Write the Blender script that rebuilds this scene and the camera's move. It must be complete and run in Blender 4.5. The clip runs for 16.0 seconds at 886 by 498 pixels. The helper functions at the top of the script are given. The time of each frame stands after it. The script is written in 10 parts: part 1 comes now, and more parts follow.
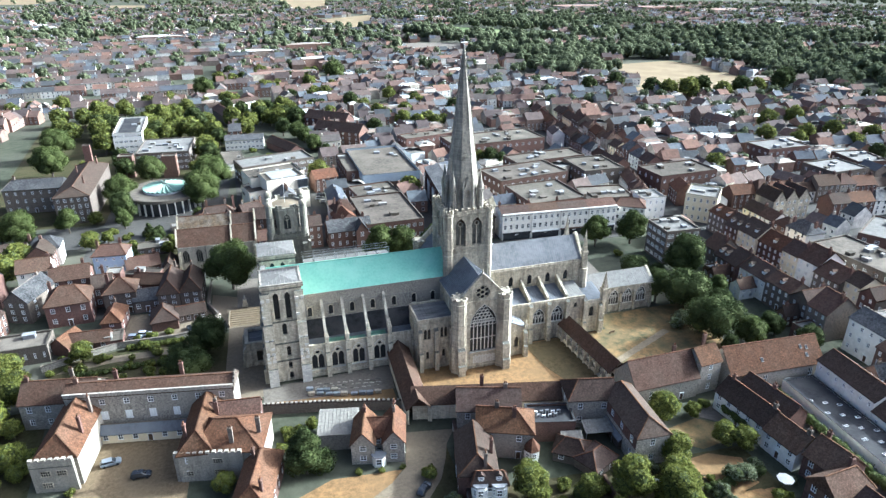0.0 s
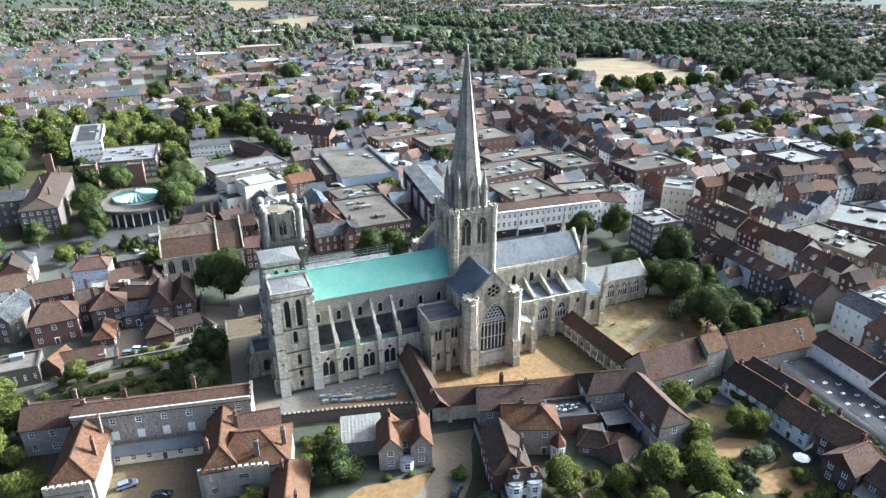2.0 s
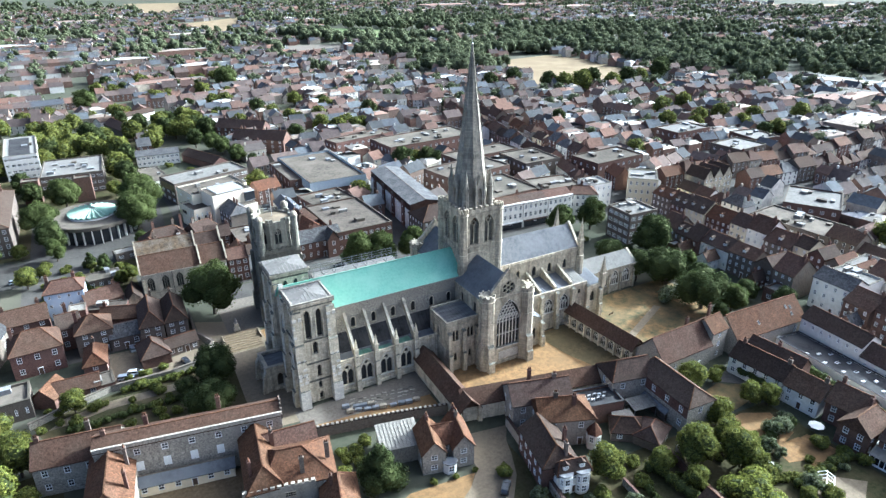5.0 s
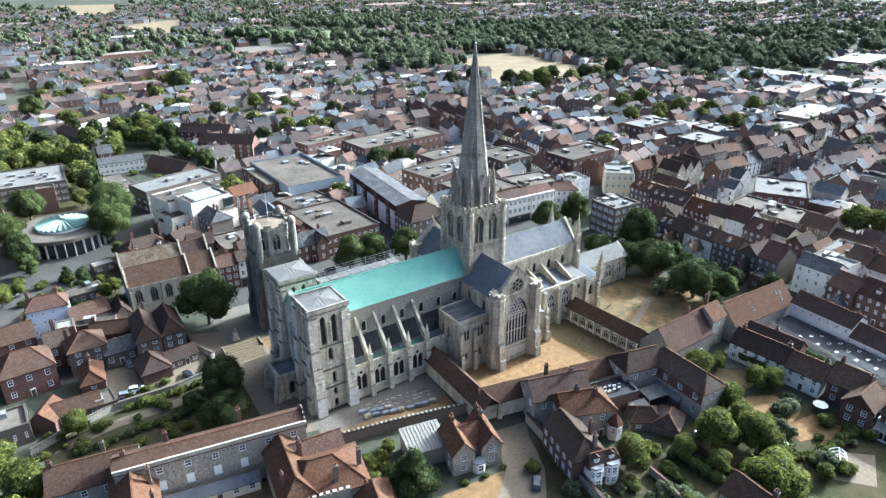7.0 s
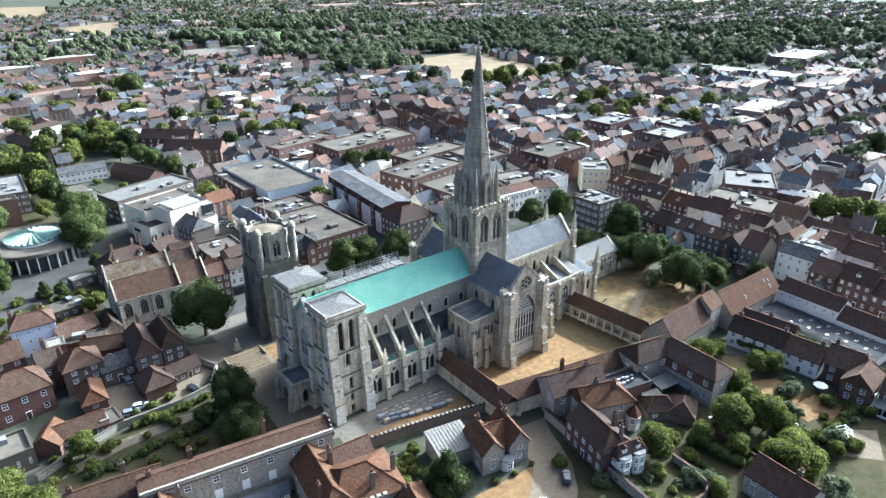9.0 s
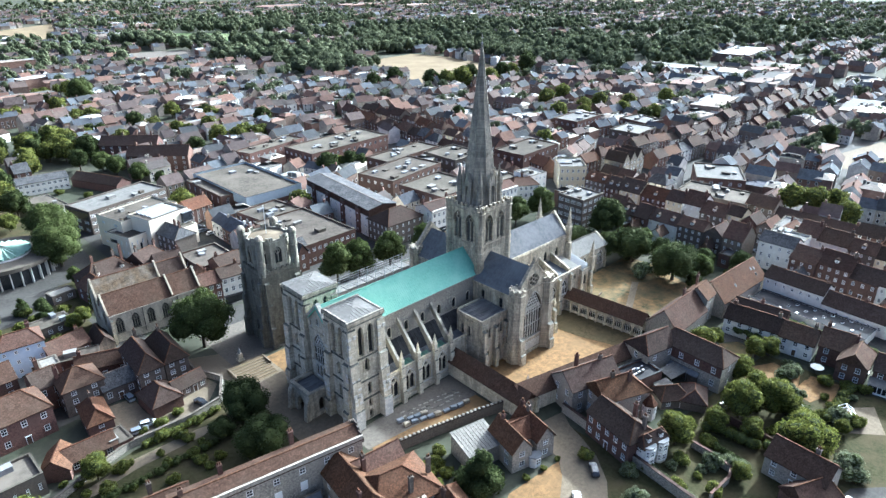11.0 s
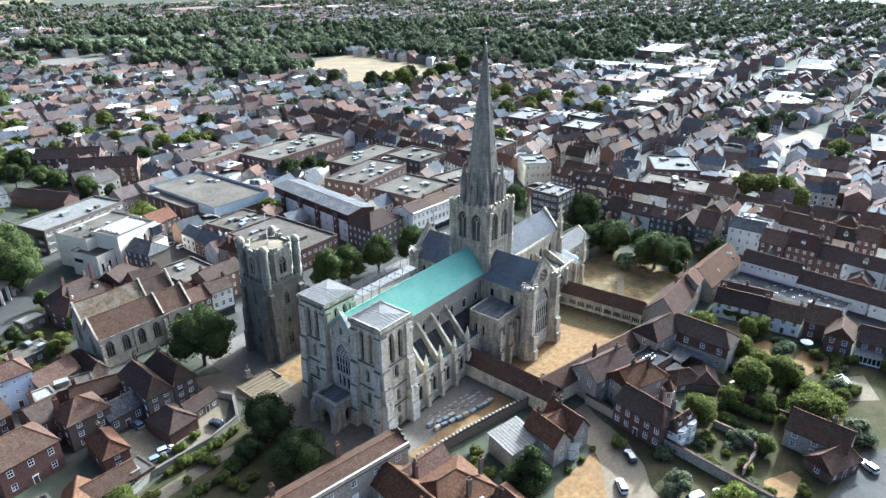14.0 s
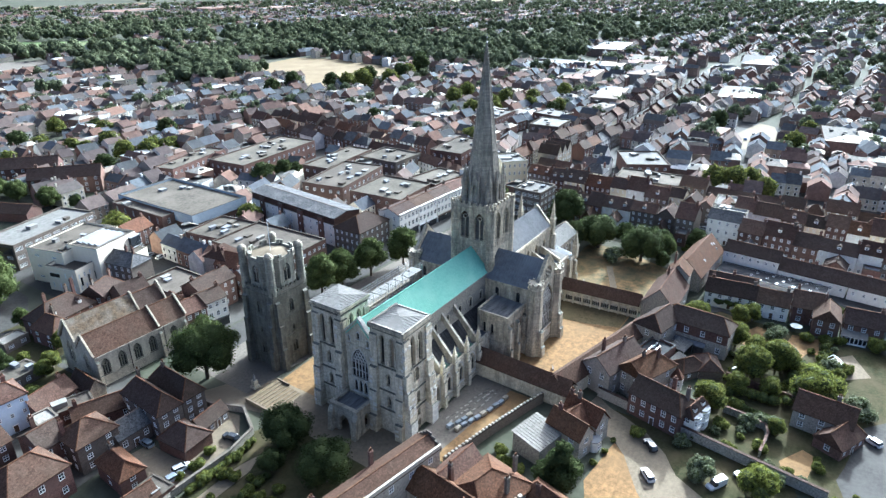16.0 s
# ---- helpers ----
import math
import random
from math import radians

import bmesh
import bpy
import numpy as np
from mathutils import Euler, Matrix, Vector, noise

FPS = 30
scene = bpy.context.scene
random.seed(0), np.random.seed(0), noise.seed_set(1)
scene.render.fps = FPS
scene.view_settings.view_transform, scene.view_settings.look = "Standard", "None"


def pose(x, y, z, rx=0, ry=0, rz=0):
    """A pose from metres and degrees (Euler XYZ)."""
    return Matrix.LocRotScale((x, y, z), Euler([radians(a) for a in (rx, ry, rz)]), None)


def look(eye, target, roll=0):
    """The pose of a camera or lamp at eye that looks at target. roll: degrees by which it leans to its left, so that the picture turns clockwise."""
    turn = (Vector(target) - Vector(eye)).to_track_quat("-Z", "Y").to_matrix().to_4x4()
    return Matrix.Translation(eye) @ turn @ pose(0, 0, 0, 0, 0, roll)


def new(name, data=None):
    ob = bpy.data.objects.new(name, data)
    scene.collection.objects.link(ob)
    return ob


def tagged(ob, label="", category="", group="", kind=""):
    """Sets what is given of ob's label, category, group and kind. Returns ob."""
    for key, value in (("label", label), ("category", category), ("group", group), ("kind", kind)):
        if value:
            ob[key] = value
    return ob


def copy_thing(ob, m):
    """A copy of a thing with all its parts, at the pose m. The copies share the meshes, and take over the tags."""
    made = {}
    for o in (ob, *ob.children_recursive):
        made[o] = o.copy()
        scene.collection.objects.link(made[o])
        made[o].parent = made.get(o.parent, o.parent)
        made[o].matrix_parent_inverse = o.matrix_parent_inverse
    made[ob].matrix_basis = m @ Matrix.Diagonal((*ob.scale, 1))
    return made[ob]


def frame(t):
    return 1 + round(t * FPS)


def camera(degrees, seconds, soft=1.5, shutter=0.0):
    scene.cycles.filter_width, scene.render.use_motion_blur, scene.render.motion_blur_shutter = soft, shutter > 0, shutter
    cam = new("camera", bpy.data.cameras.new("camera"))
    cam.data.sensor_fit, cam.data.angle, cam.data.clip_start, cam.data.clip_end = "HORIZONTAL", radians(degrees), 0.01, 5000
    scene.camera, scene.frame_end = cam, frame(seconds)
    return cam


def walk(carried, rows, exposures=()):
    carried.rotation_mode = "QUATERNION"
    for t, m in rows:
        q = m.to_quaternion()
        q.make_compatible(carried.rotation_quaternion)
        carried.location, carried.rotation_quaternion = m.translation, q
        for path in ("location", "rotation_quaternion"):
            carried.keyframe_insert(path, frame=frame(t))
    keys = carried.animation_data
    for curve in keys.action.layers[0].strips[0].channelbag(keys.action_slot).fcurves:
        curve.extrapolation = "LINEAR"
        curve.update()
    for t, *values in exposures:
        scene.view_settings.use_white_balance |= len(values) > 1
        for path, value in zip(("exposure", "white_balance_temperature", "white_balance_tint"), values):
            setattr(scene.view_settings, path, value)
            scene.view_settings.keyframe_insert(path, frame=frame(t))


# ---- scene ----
from mathutils import geometry

cam = camera(68.7, 16.0, soft=1.4)
METRES, TILT, LEAN, TURN = 127.88, -24.0, 0.0, -16.7
EYE = (-55.1, -164.8, 103.75)
ROWS = [
    (0.0, 0.0, 0.0, 0.0, -0.0, 0.0, -0.0),
    (0.5, -0.0315, 0.0009, 0.0003, -1.15, -0.0, 0.52),
    (1.0, -0.0627, 0.0024, 0.0009, -2.28, -0.01, 1.06),
    (1.5, -0.0939, 0.0046, 0.0018, -3.41, -0.03, 1.58),
    (2.0, -0.125, 0.0075, 0.003, -4.53, -0.06, 2.11),
    (2.5, -0.1562, 0.0112, 0.0044, -5.66, -0.11, 2.64),
    (3.0, -0.1873, 0.0153, 0.0061, -6.8, -0.16, 3.17),
    (3.5, -0.2179, 0.0197, 0.0079, -7.92, -0.23, 3.71),
    (4.0, -0.2485, 0.025, 0.0099, -9.06, -0.31, 4.24),
    (6.5, -0.399, 0.0614, 0.0259, -14.76, -0.9, 6.77),
    (7.0, -0.4286, 0.0701, 0.03, -15.91, -1.05, 7.28),
    (7.5, -0.4581, 0.0795, 0.0342, -17.04, -1.2, 7.76),
    (8.0, -0.4877, 0.0895, 0.0384, -18.21, -1.33, 8.24),
    (8.5, -0.5169, 0.0999, 0.0434, -19.38, -1.51, 8.71),
    (9.0, -0.5462, 0.111, 0.0483, -20.56, -1.69, 9.18),
    (11.5, -0.6874, 0.1747, 0.0775, -26.46, -2.7, 11.46),
    (12.0, -0.7142, 0.1893, 0.0836, -27.64, -2.91, 11.91),
    (12.5, -0.7407, 0.2044, 0.0906, -28.83, -3.17, 12.35),
    (13.0, -0.767, 0.22, 0.0972, -30.02, -3.41, 12.78),
    (13.5, -0.7928, 0.2359, 0.1044, -31.22, -3.69, 13.2),
    (14.0, -0.8177, 0.2521, 0.1114, -32.42, -3.94, 13.63),
    (14.5, -0.8424, 0.269, 0.1191, -33.64, -4.22, 14.07),
    (15.0, -0.8669, 0.2862, 0.1263, -34.85, -4.49, 14.49),
    (15.5, -0.891, 0.3044, 0.1349, -36.08, -4.83, 14.9),
    (16.0, -0.9145, 0.3228, 0.143, -37.3, -5.15, 15.31),
]
walk(cam, [(t, pose(*EYE, TILT, LEAN, TURN) @ pose(METRES * x, METRES * y, METRES * z, 90 + pitch, roll, yaw)) for t, x, y, z, yaw, pitch, roll in ROWS],
     exposures=[(0.0, 1.96, 4880, 0), (16.0, 2.03, 4800, 0)])

# ---- daylight: low morning sun from the east, hazy sky ----
SUN_EL, SUN_AZ = 27.0, 2.5          # elevation; degrees north of the nave's axis (east)
to_sun = Vector((math.cos(radians(SUN_EL)) * math.cos(radians(SUN_AZ)), math.cos(radians(SUN_EL)) * math.sin(radians(SUN_AZ)), math.sin(radians(SUN_EL))))
sun_data = bpy.data.lights.new("sun", "SUN")
sun_data.energy, sun_data.angle, sun_data.color = 4.3, radians(1.0), (1.0, 0.91, 0.78)
sun = new("sun", sun_data)
sun.matrix_world = look(tuple(to_sun * 500), (0, 0, 0))
world = bpy.data.worlds.new("sky")
world.use_nodes = True
scene.world = world
wn = world.node_tree.nodes
sky = wn.new("ShaderNodeTexSky")
sky.sky_type, sky.sun_disc = "NISHITA", False
sky.sun_elevation, sky.sun_rotation = radians(SUN_EL), radians(90 - SUN_AZ)
sky.air_density, sky.dust_density, sky.ozone_density = 0.3, 9.0, 0.0
world.node_tree.links.new(sky.outputs[0], wn["Background"].inputs[0])
wn["Background"].inputs[1].default_value = 0.148


# ---- materials ----
def material(name, dark, mid, light, grain=1.2, patch=0.08, rough=0.85, metal=0.0, bump=0.25, vary=0.0, island=False, stretch=(1, 1, 1), spec=0.4, leafy=False, blocks=None, streak=0.0, tiles=0.0):
    """A weathered surface: fine grain and broad patches mixed between three colours, with relief; vary: how much one object differs from the next."""
    m = bpy.data.materials.new(name)
    m.use_nodes = True
    nt = m.node_tree
    n, link = nt.nodes, nt.links.new
    bsdf = n["Principled BSDF"]
    bsdf.inputs["Roughness"].default_value, bsdf.inputs["Metallic"].default_value = rough, metal
    bsdf.inputs["Specular IOR Level"].default_value = spec
    geo = n.new("ShaderNodeNewGeometry")
    mp = n.new("ShaderNodeMapping")
    mp.inputs["Scale"].default_value = stretch
    link(geo.outputs["Position"], mp.inputs["Vector"])
    fine, broad = n.new("ShaderNodeTexNoise"), n.new("ShaderNodeTexNoise")
    fine.inputs["Scale"].default_value, fine.inputs["Detail"].default_value, fine.inputs["Roughness"].default_value = grain, 6, 0.7
    broad.inputs["Scale"].default_value, broad.inputs["Detail"].default_value = patch, 4
    link(mp.outputs[0], fine.inputs["Vector"])
    link(mp.outputs[0], broad.inputs["Vector"])
    r1, r2 = n.new("ShaderNodeValToRGB"), n.new("ShaderNodeValToRGB")
    r1.color_ramp.elements[0].position, r1.color_ramp.elements[1].position = 0.36, 0.63
    r1.color_ramp.elements[0].color, r1.color_ramp.elements[1].color = (*dark, 1), (*mid, 1)
    r2.color_ramp.elements[0].position, r2.color_ramp.elements[1].position = 0.42, 0.68
    r2.color_ramp.elements[0].color, r2.color_ramp.elements[1].color = (0, 0, 0, 1), (1, 1, 1, 1)
    link(fine.outputs[0], r1.inputs[0])
    link(broad.outputs[0], r2.inputs[0])
    mix = n.new("ShaderNodeMix")
    mix.data_type = "RGBA"
    half = n.new("ShaderNodeMath")
    half.operation = "MULTIPLY"
    half.inputs[1].default_value = 0.75
    link(r2.outputs[0], half.inputs[0])
    link(half.outputs[0], mix.inputs[0])
    link(r1.outputs[0], mix.inputs[6])
    mix.inputs[7].default_value = (*light, 1)
    colour = mix.outputs[2]
    if blocks:              # coursed masonry: each block a little lighter or darker, with thin joints
        xyz, sm, cmb, brick, mul = n.new("ShaderNodeSeparateXYZ"), n.new("ShaderNodeMath"), n.new("ShaderNodeCombineXYZ"), n.new("ShaderNodeTexBrick"), n.new("ShaderNodeMix")
        link(geo.outputs["Position"], xyz.inputs[0])
        link(xyz.outputs[0], sm.inputs[0])
        link(xyz.outputs[1], sm.inputs[1])
        link(sm.outputs[0], cmb.inputs[0])
        link(xyz.outputs[2], cmb.inputs[1])
        link(cmb.outputs[0], brick.inputs["Vector"])
        brick.inputs["Scale"].default_value, brick.inputs["Mortar Size"].default_value, brick.inputs["Bias"].default_value = 1.0, 0.03, 0.0
        brick.inputs["Brick Width"].default_value, brick.inputs["Row Height"].default_value = blocks
        brick.inputs["Color1"].default_value, brick.inputs["Color2"].default_value, brick.inputs["Mortar"].default_value = (0.80, 0.80, 0.81, 1), (1.16, 1.15, 1.12, 1), (0.84, 0.82, 0.78, 1)
        mul.data_type, mul.blend_type = "RGBA", "MULTIPLY"
        mul.inputs[0].default_value = 1.0
        link(colour, mul.inputs[6])
        link(brick.outputs[0], mul.inputs[7])
        colour = mul.outputs[2]
    if streak:              # rain-washed grime in upright streaks and broad sooty patches
        wash, stain, ramp, soot = n.new("ShaderNodeMapping"), n.new("ShaderNodeTexNoise"), n.new("ShaderNodeValToRGB"), n.new("ShaderNodeMix")
        wash.inputs["Scale"].default_value = (1.0, 1.0, 0.22)
        link(geo.outputs["Position"], wash.inputs["Vector"])
        link(wash.outputs[0], stain.inputs["Vector"])
        stain.inputs["Scale"].default_value, stain.inputs["Detail"].default_value, stain.inputs["Roughness"].default_value = 0.75, 5, 0.62
        ramp.color_ramp.elements[0].position, ramp.color_ramp.elements[1].position = 0.36, 0.62
        ramp.color_ramp.elements[0].color, ramp.color_ramp.elements[1].color = tuple(1 - streak * k for k in (0.55, 0.56, 0.58)) + (1,), (1.1, 1.09, 1.06, 1)
        link(stain.outputs[0], ramp.inputs[0])
        soot.data_type, soot.blend_type = "RGBA", "MULTIPLY"
        soot.inputs[0].default_value = 1.0
        link(colour, soot.inputs[6])
        link(ramp.outputs[0], soot.inputs[7])
        colour = soot.outputs[2]
    if tiles:               # single tiles and runs of tiles fired lighter or darker, with pale lichen on some
        cells, runs, tone, lich, moss = n.new("ShaderNodeTexVoronoi"), n.new("ShaderNodeTexNoise"), n.new("ShaderNodeMapRange"), n.new("ShaderNodeMapRange"), n.new("ShaderNodeMix")
        cells.inputs["Scale"].default_value = 3.2
        runs.inputs["Scale"].default_value, runs.inputs["Detail"].default_value, runs.inputs["Roughness"].default_value = 0.7, 6, 0.75
        link(geo.outputs["Position"], cells.inputs["Vector"])
        link(geo.outputs["Position"], runs.inputs["Vector"])
        fire, both_ = n.new("ShaderNodeSeparateColor"), n.new("ShaderNodeMath")
        link(cells.outputs["Color"], fire.inputs[0])
        tone.inputs[3].default_value, tone.inputs[4].default_value = 1 - tiles, 1 + tiles
        link(fire.outputs[0], tone.inputs[0])
        lich.inputs[1].default_value, lich.inputs[2].default_value, lich.inputs[3].default_value, lich.inputs[4].default_value = 0.36, 0.64, 0.86, 1.16
        link(runs.outputs[0], lich.inputs[0])
        both_.operation = "MULTIPLY"
        link(tone.outputs[0], both_.inputs[0])
        link(lich.outputs[0], both_.inputs[1])
        moss.data_type, moss.blend_type = "RGBA", "MULTIPLY"
        moss.inputs[0].default_value = 1.0
        link(colour, moss.inputs[6])
        link(both_.outputs[0], moss.inputs[7])
        colour = moss.outputs[2]
    if vary:
        hsv = n.new("ShaderNodeHueSaturation")
        rnd = geo.outputs["Random Per Island"] if island else n.new("ShaderNodeObjectInfo").outputs["Random"]
        val, hue = n.new("ShaderNodeMapRange"), n.new("ShaderNodeMapRange")
        val.inputs[3].default_value, val.inputs[4].default_value = 1 - vary, 1 + vary
        times = n.new("ShaderNodeMath")
        times.operation, times.inputs[1].default_value = "MULTIPLY", 7.31
        frac = n.new("ShaderNodeMath")
        frac.operation = "FRACT"
        link(rnd, times.inputs[0])
        link(times.outputs[0], frac.inputs[0])
        hue.inputs[3].default_value, hue.inputs[4].default_value = 0.5 - 0.045 * vary, 0.5 + 0.03 * vary
        link(rnd, val.inputs[0])
        link(frac.outputs[0], hue.inputs[0])
        link(val.outputs[0], hsv.inputs["Value"])
        link(hue.outputs[0], hsv.inputs["Hue"])
        link(colour, hsv.inputs["Color"])
        colour = hsv.outputs[0]
    link(colour, bsdf.inputs["Base Color"])
    if leafy:
        thin, both = n.new("ShaderNodeBsdfTranslucent"), n.new("ShaderNodeMixShader")
        both.inputs[0].default_value = 0.35
        link(colour, thin.inputs[0])
        link(bsdf.outputs[0], both.inputs[1])
        link(thin.outputs[0], both.inputs[2])
        link(both.outputs[0], n["Material Output"].inputs[0])
    if bump:
        bp = n.new("ShaderNodeBump")
        bp.inputs["Strength"].default_value, bp.inputs["Distance"].default_value = bump, 0.12
        link(fine.outputs[0], bp.inputs["Height"])
        link(bp.outputs[0], bsdf.inputs["Normal"])
    return m


def palette(name, colours, rough=0.9, spec=0.12):
    """One of several paints or clays for each separate piece of a joined mesh, mottled at two scales."""
    m = bpy.data.materials.new(name)
    m.use_nodes = True
    n, link = m.node_tree.nodes, m.node_tree.links.new
    bsdf, geo, pick = n["Principled BSDF"], n.new("ShaderNodeNewGeometry"), n.new("ShaderNodeValToRGB")
    bsdf.inputs["Roughness"].default_value, bsdf.inputs["Specular IOR Level"].default_value = rough, spec
    pick.color_ramp.interpolation = "CONSTANT"
    for i, c in enumerate(colours):
        e = pick.color_ramp.elements[i] if i < 2 else pick.color_ramp.elements.new(i / len(colours))
        e.position, e.color = i / len(colours), (*c, 1)
    link(geo.outputs["Random Per Island"], pick.inputs[0])
    spots, span, mul = n.new("ShaderNodeTexNoise"), n.new("ShaderNodeMapRange"), n.new("ShaderNodeMix")
    spots.inputs["Scale"].default_value, spots.inputs["Detail"].default_value, spots.inputs["Roughness"].default_value = 0.45, 8, 0.8
    link(geo.outputs["Position"], spots.inputs["Vector"])
    span.inputs[1].default_value, span.inputs[2].default_value, span.inputs[3].default_value, span.inputs[4].default_value = 0.3, 0.7, 0.55, 1.45
    link(spots.outputs[0], span.inputs[0])
    mul.data_type, mul.blend_type = "RGBA", "MULTIPLY"
    mul.inputs[0].default_value = 1.0
    link(pick.outputs[0], mul.inputs[6])
    link(span.outputs[0], mul.inputs[7])
    link(mul.outputs[2], bsdf.inputs["Base Color"])
    return m


STONE = material("weathered_limestone", (0.265, 0.235, 0.18), (0.49, 0.442, 0.345), (0.395, 0.357, 0.28), 2.2, 0.16, 0.9, bump=0.5, stretch=(1, 1, 0.45), blocks=(0.8, 0.38), streak=0.8)
STONE_DARK = material("grimed_limestone", (0.072, 0.071, 0.058), (0.168, 0.162, 0.135), (0.118, 0.115, 0.097), 0.9, 0.12, 0.92, bump=0.5, stretch=(1, 1, 0.35), blocks=(0.8, 0.38), streak=0.55)
STONE_NEW = material("fresh_ashlar", (0.42, 0.40, 0.35), (0.60, 0.58, 0.52), (0.50, 0.48, 0.43), 1.6, 0.3, 0.85, bump=0.2, blocks=(1.0, 0.45))
STONE_SPIRE = material("spire_limestone", (0.17, 0.156, 0.13), (0.37, 0.342, 0.288), (0.265, 0.246, 0.21), 1.0, 0.12, 0.9, bump=0.4, stretch=(1, 1, 0.25), blocks=(0.7, 0.42), streak=0.5)
LANTERN = material("lichened_limestone", (0.15, 0.147, 0.118), (0.33, 0.318, 0.265), (0.24, 0.233, 0.196), 1.0, 0.14, 0.92, bump=0.5, stretch=(1, 1, 0.35), blocks=(0.8, 0.38), streak=0.7)
FLINT = material("flint_rubble", (0.12, 0.11, 0.092), (0.4, 0.365, 0.305), (0.27, 0.245, 0.205), 2.4, 0.15, 0.85, bump=0.6, vary=0.15)
LEAD = material("lead_sheet", (0.12, 0.124, 0.13), (0.2, 0.204, 0.21), (0.245, 0.247, 0.252), 0.8, 0.12, 0.85, bump=0.1, spec=0.1)
LEAD_DARK = material("dark_blue_lead", (0.075, 0.08, 0.09), (0.118, 0.126, 0.14), (0.15, 0.157, 0.168), 0.8, 0.15, 0.7, 0.05, bump=0.1, spec=0.25)
TOWER_LEAD = material("stained_tower_lead", (0.095, 0.09, 0.083), (0.165, 0.159, 0.149), (0.12, 0.113, 0.103), 0.8, 0.3, 0.9, bump=0.15, spec=0.08)
ANNEX_LEAD = material("worn_grey_lead", (0.05, 0.05, 0.052), (0.115, 0.115, 0.117), (0.17, 0.168, 0.165), 0.5, 0.3, 0.8, bump=0.1, spec=0.15, stretch=(0.4, 2.2, 1))
LEAD_PALE = material("pale_lead", (0.144, 0.139, 0.127), (0.232, 0.225, 0.207), (0.188, 0.181, 0.167), 0.9, 0.2, 0.85, bump=0.1, spec=0.12)
COPPER = material("green_sheeting", (0.215, 0.43, 0.325), (0.265, 0.505, 0.39), (0.3, 0.53, 0.415), 1.6, 0.2, 0.95, 0.0, bump=0.03, spec=0.03)
SLATE_BLACK = material("black_felt", (0.016, 0.016, 0.018), (0.035, 0.035, 0.038), (0.055, 0.055, 0.055), 1.0, 0.2, 0.95, bump=0.15, spec=0.12)
TILE = material("clay_tile", (0.044, 0.029, 0.022), (0.083, 0.052, 0.037), (0.07, 0.05, 0.037), 2.6, 0.2, 0.85, bump=0.6, vary=0.28, spec=0.04, tiles=0.24)
CHURCH_TILE = material("worn_red_tile", (0.045, 0.029, 0.021), (0.08, 0.048, 0.034), (0.066, 0.046, 0.034), 2.4, 0.2, 0.88, bump=0.6, spec=0.04, tiles=0.22)
LICHEN_TILE = material("lichened_tile", (0.06, 0.045, 0.03), (0.13, 0.095, 0.06), (0.17, 0.155, 0.13), 0.8, 0.3, 0.92, bump=0.6, spec=0.04, tiles=0.24)
TILE_DARK = material("mossy_dark_tile", (0.033, 0.0245, 0.02), (0.058, 0.041, 0.033), (0.052, 0.041, 0.033), 2.6, 0.2, 0.85, bump=0.6, vary=0.26, spec=0.04, tiles=0.22)
TILE_RED = material("orange_clay_tile", (0.056, 0.031, 0.02), (0.106, 0.054, 0.03), (0.077, 0.046, 0.03), 2.6, 0.22, 0.82, bump=0.6, vary=0.18, spec=0.04, tiles=0.28)
SLATE = material("grey_slate", (0.032, 0.032, 0.034), (0.068, 0.068, 0.07), (0.088, 0.086, 0.084), 1.4, 0.25, 0.85, bump=0.3, vary=0.3, spec=0.08, tiles=0.35)
FELT = material("flat_roof_felt", (0.05, 0.044, 0.036), (0.094, 0.083, 0.067), (0.118, 0.104, 0.084), 0.7, 0.1, 0.95, bump=0.1, vary=0.25, spec=0.05)
FELT_PALE = material("pale_roof_membrane", (0.09, 0.086, 0.078), (0.155, 0.15, 0.138), (0.118, 0.113, 0.104), 0.6, 0.1, 0.9, bump=0.05, vary=0.15, spec=0.1)
BRICK = material("red_brick", (0.06, 0.037, 0.03), (0.148, 0.085, 0.065), (0.112, 0.074, 0.058), 2.2, 0.25, 0.88, bump=0.3, vary=0.22, spec=0.15)
BRICK_GREY = material("brown_grey_brick", (0.07, 0.058, 0.048), (0.155, 0.127, 0.103), (0.116, 0.103, 0.087), 2.2, 0.25, 0.88, bump=0.3, vary=0.22, spec=0.15)
RENDER = material("white_render", (0.6, 0.575, 0.51), (0.76, 0.735, 0.67), (0.67, 0.645, 0.58), 0.9, 0.2, 0.8, bump=0.05, vary=0.08)
CREAM = material("cream_render", (0.58, 0.50, 0.33), (0.70, 0.62, 0.43), (0.64, 0.57, 0.40), 0.9, 0.2, 0.8, bump=0.05, vary=0.08)
BLUE_PAINT = material("pale_blue_render", (0.42, 0.50, 0.60), (0.52, 0.60, 0.70), (0.47, 0.55, 0.64), 0.9, 0.2, 0.75, bump=0.05)
BLUE_CLAD = material("pale_blue_cladding", (0.25, 0.3, 0.35), (0.33, 0.385, 0.43), (0.29, 0.34, 0.385), 0.9, 0.2, 0.6, bump=0.05)
PAINT = material("white_joinery", (0.70, 0.70, 0.68), (0.80, 0.80, 0.78), (0.75, 0.75, 0.73), 3.0, 0.5, 0.5, bump=0.02)
GLASS = material("dark_window_glass", (0.012, 0.014, 0.017), (0.022, 0.025, 0.03), (0.03, 0.033, 0.038), 2.0, 0.3, 0.08, bump=0.0, spec=0.6)
LEADED = material("leaded_glass", (0.012, 0.013, 0.015), (0.028, 0.03, 0.033), (0.02, 0.022, 0.024), 6.0, 0.5, 0.25, bump=0.3, spec=0.5)
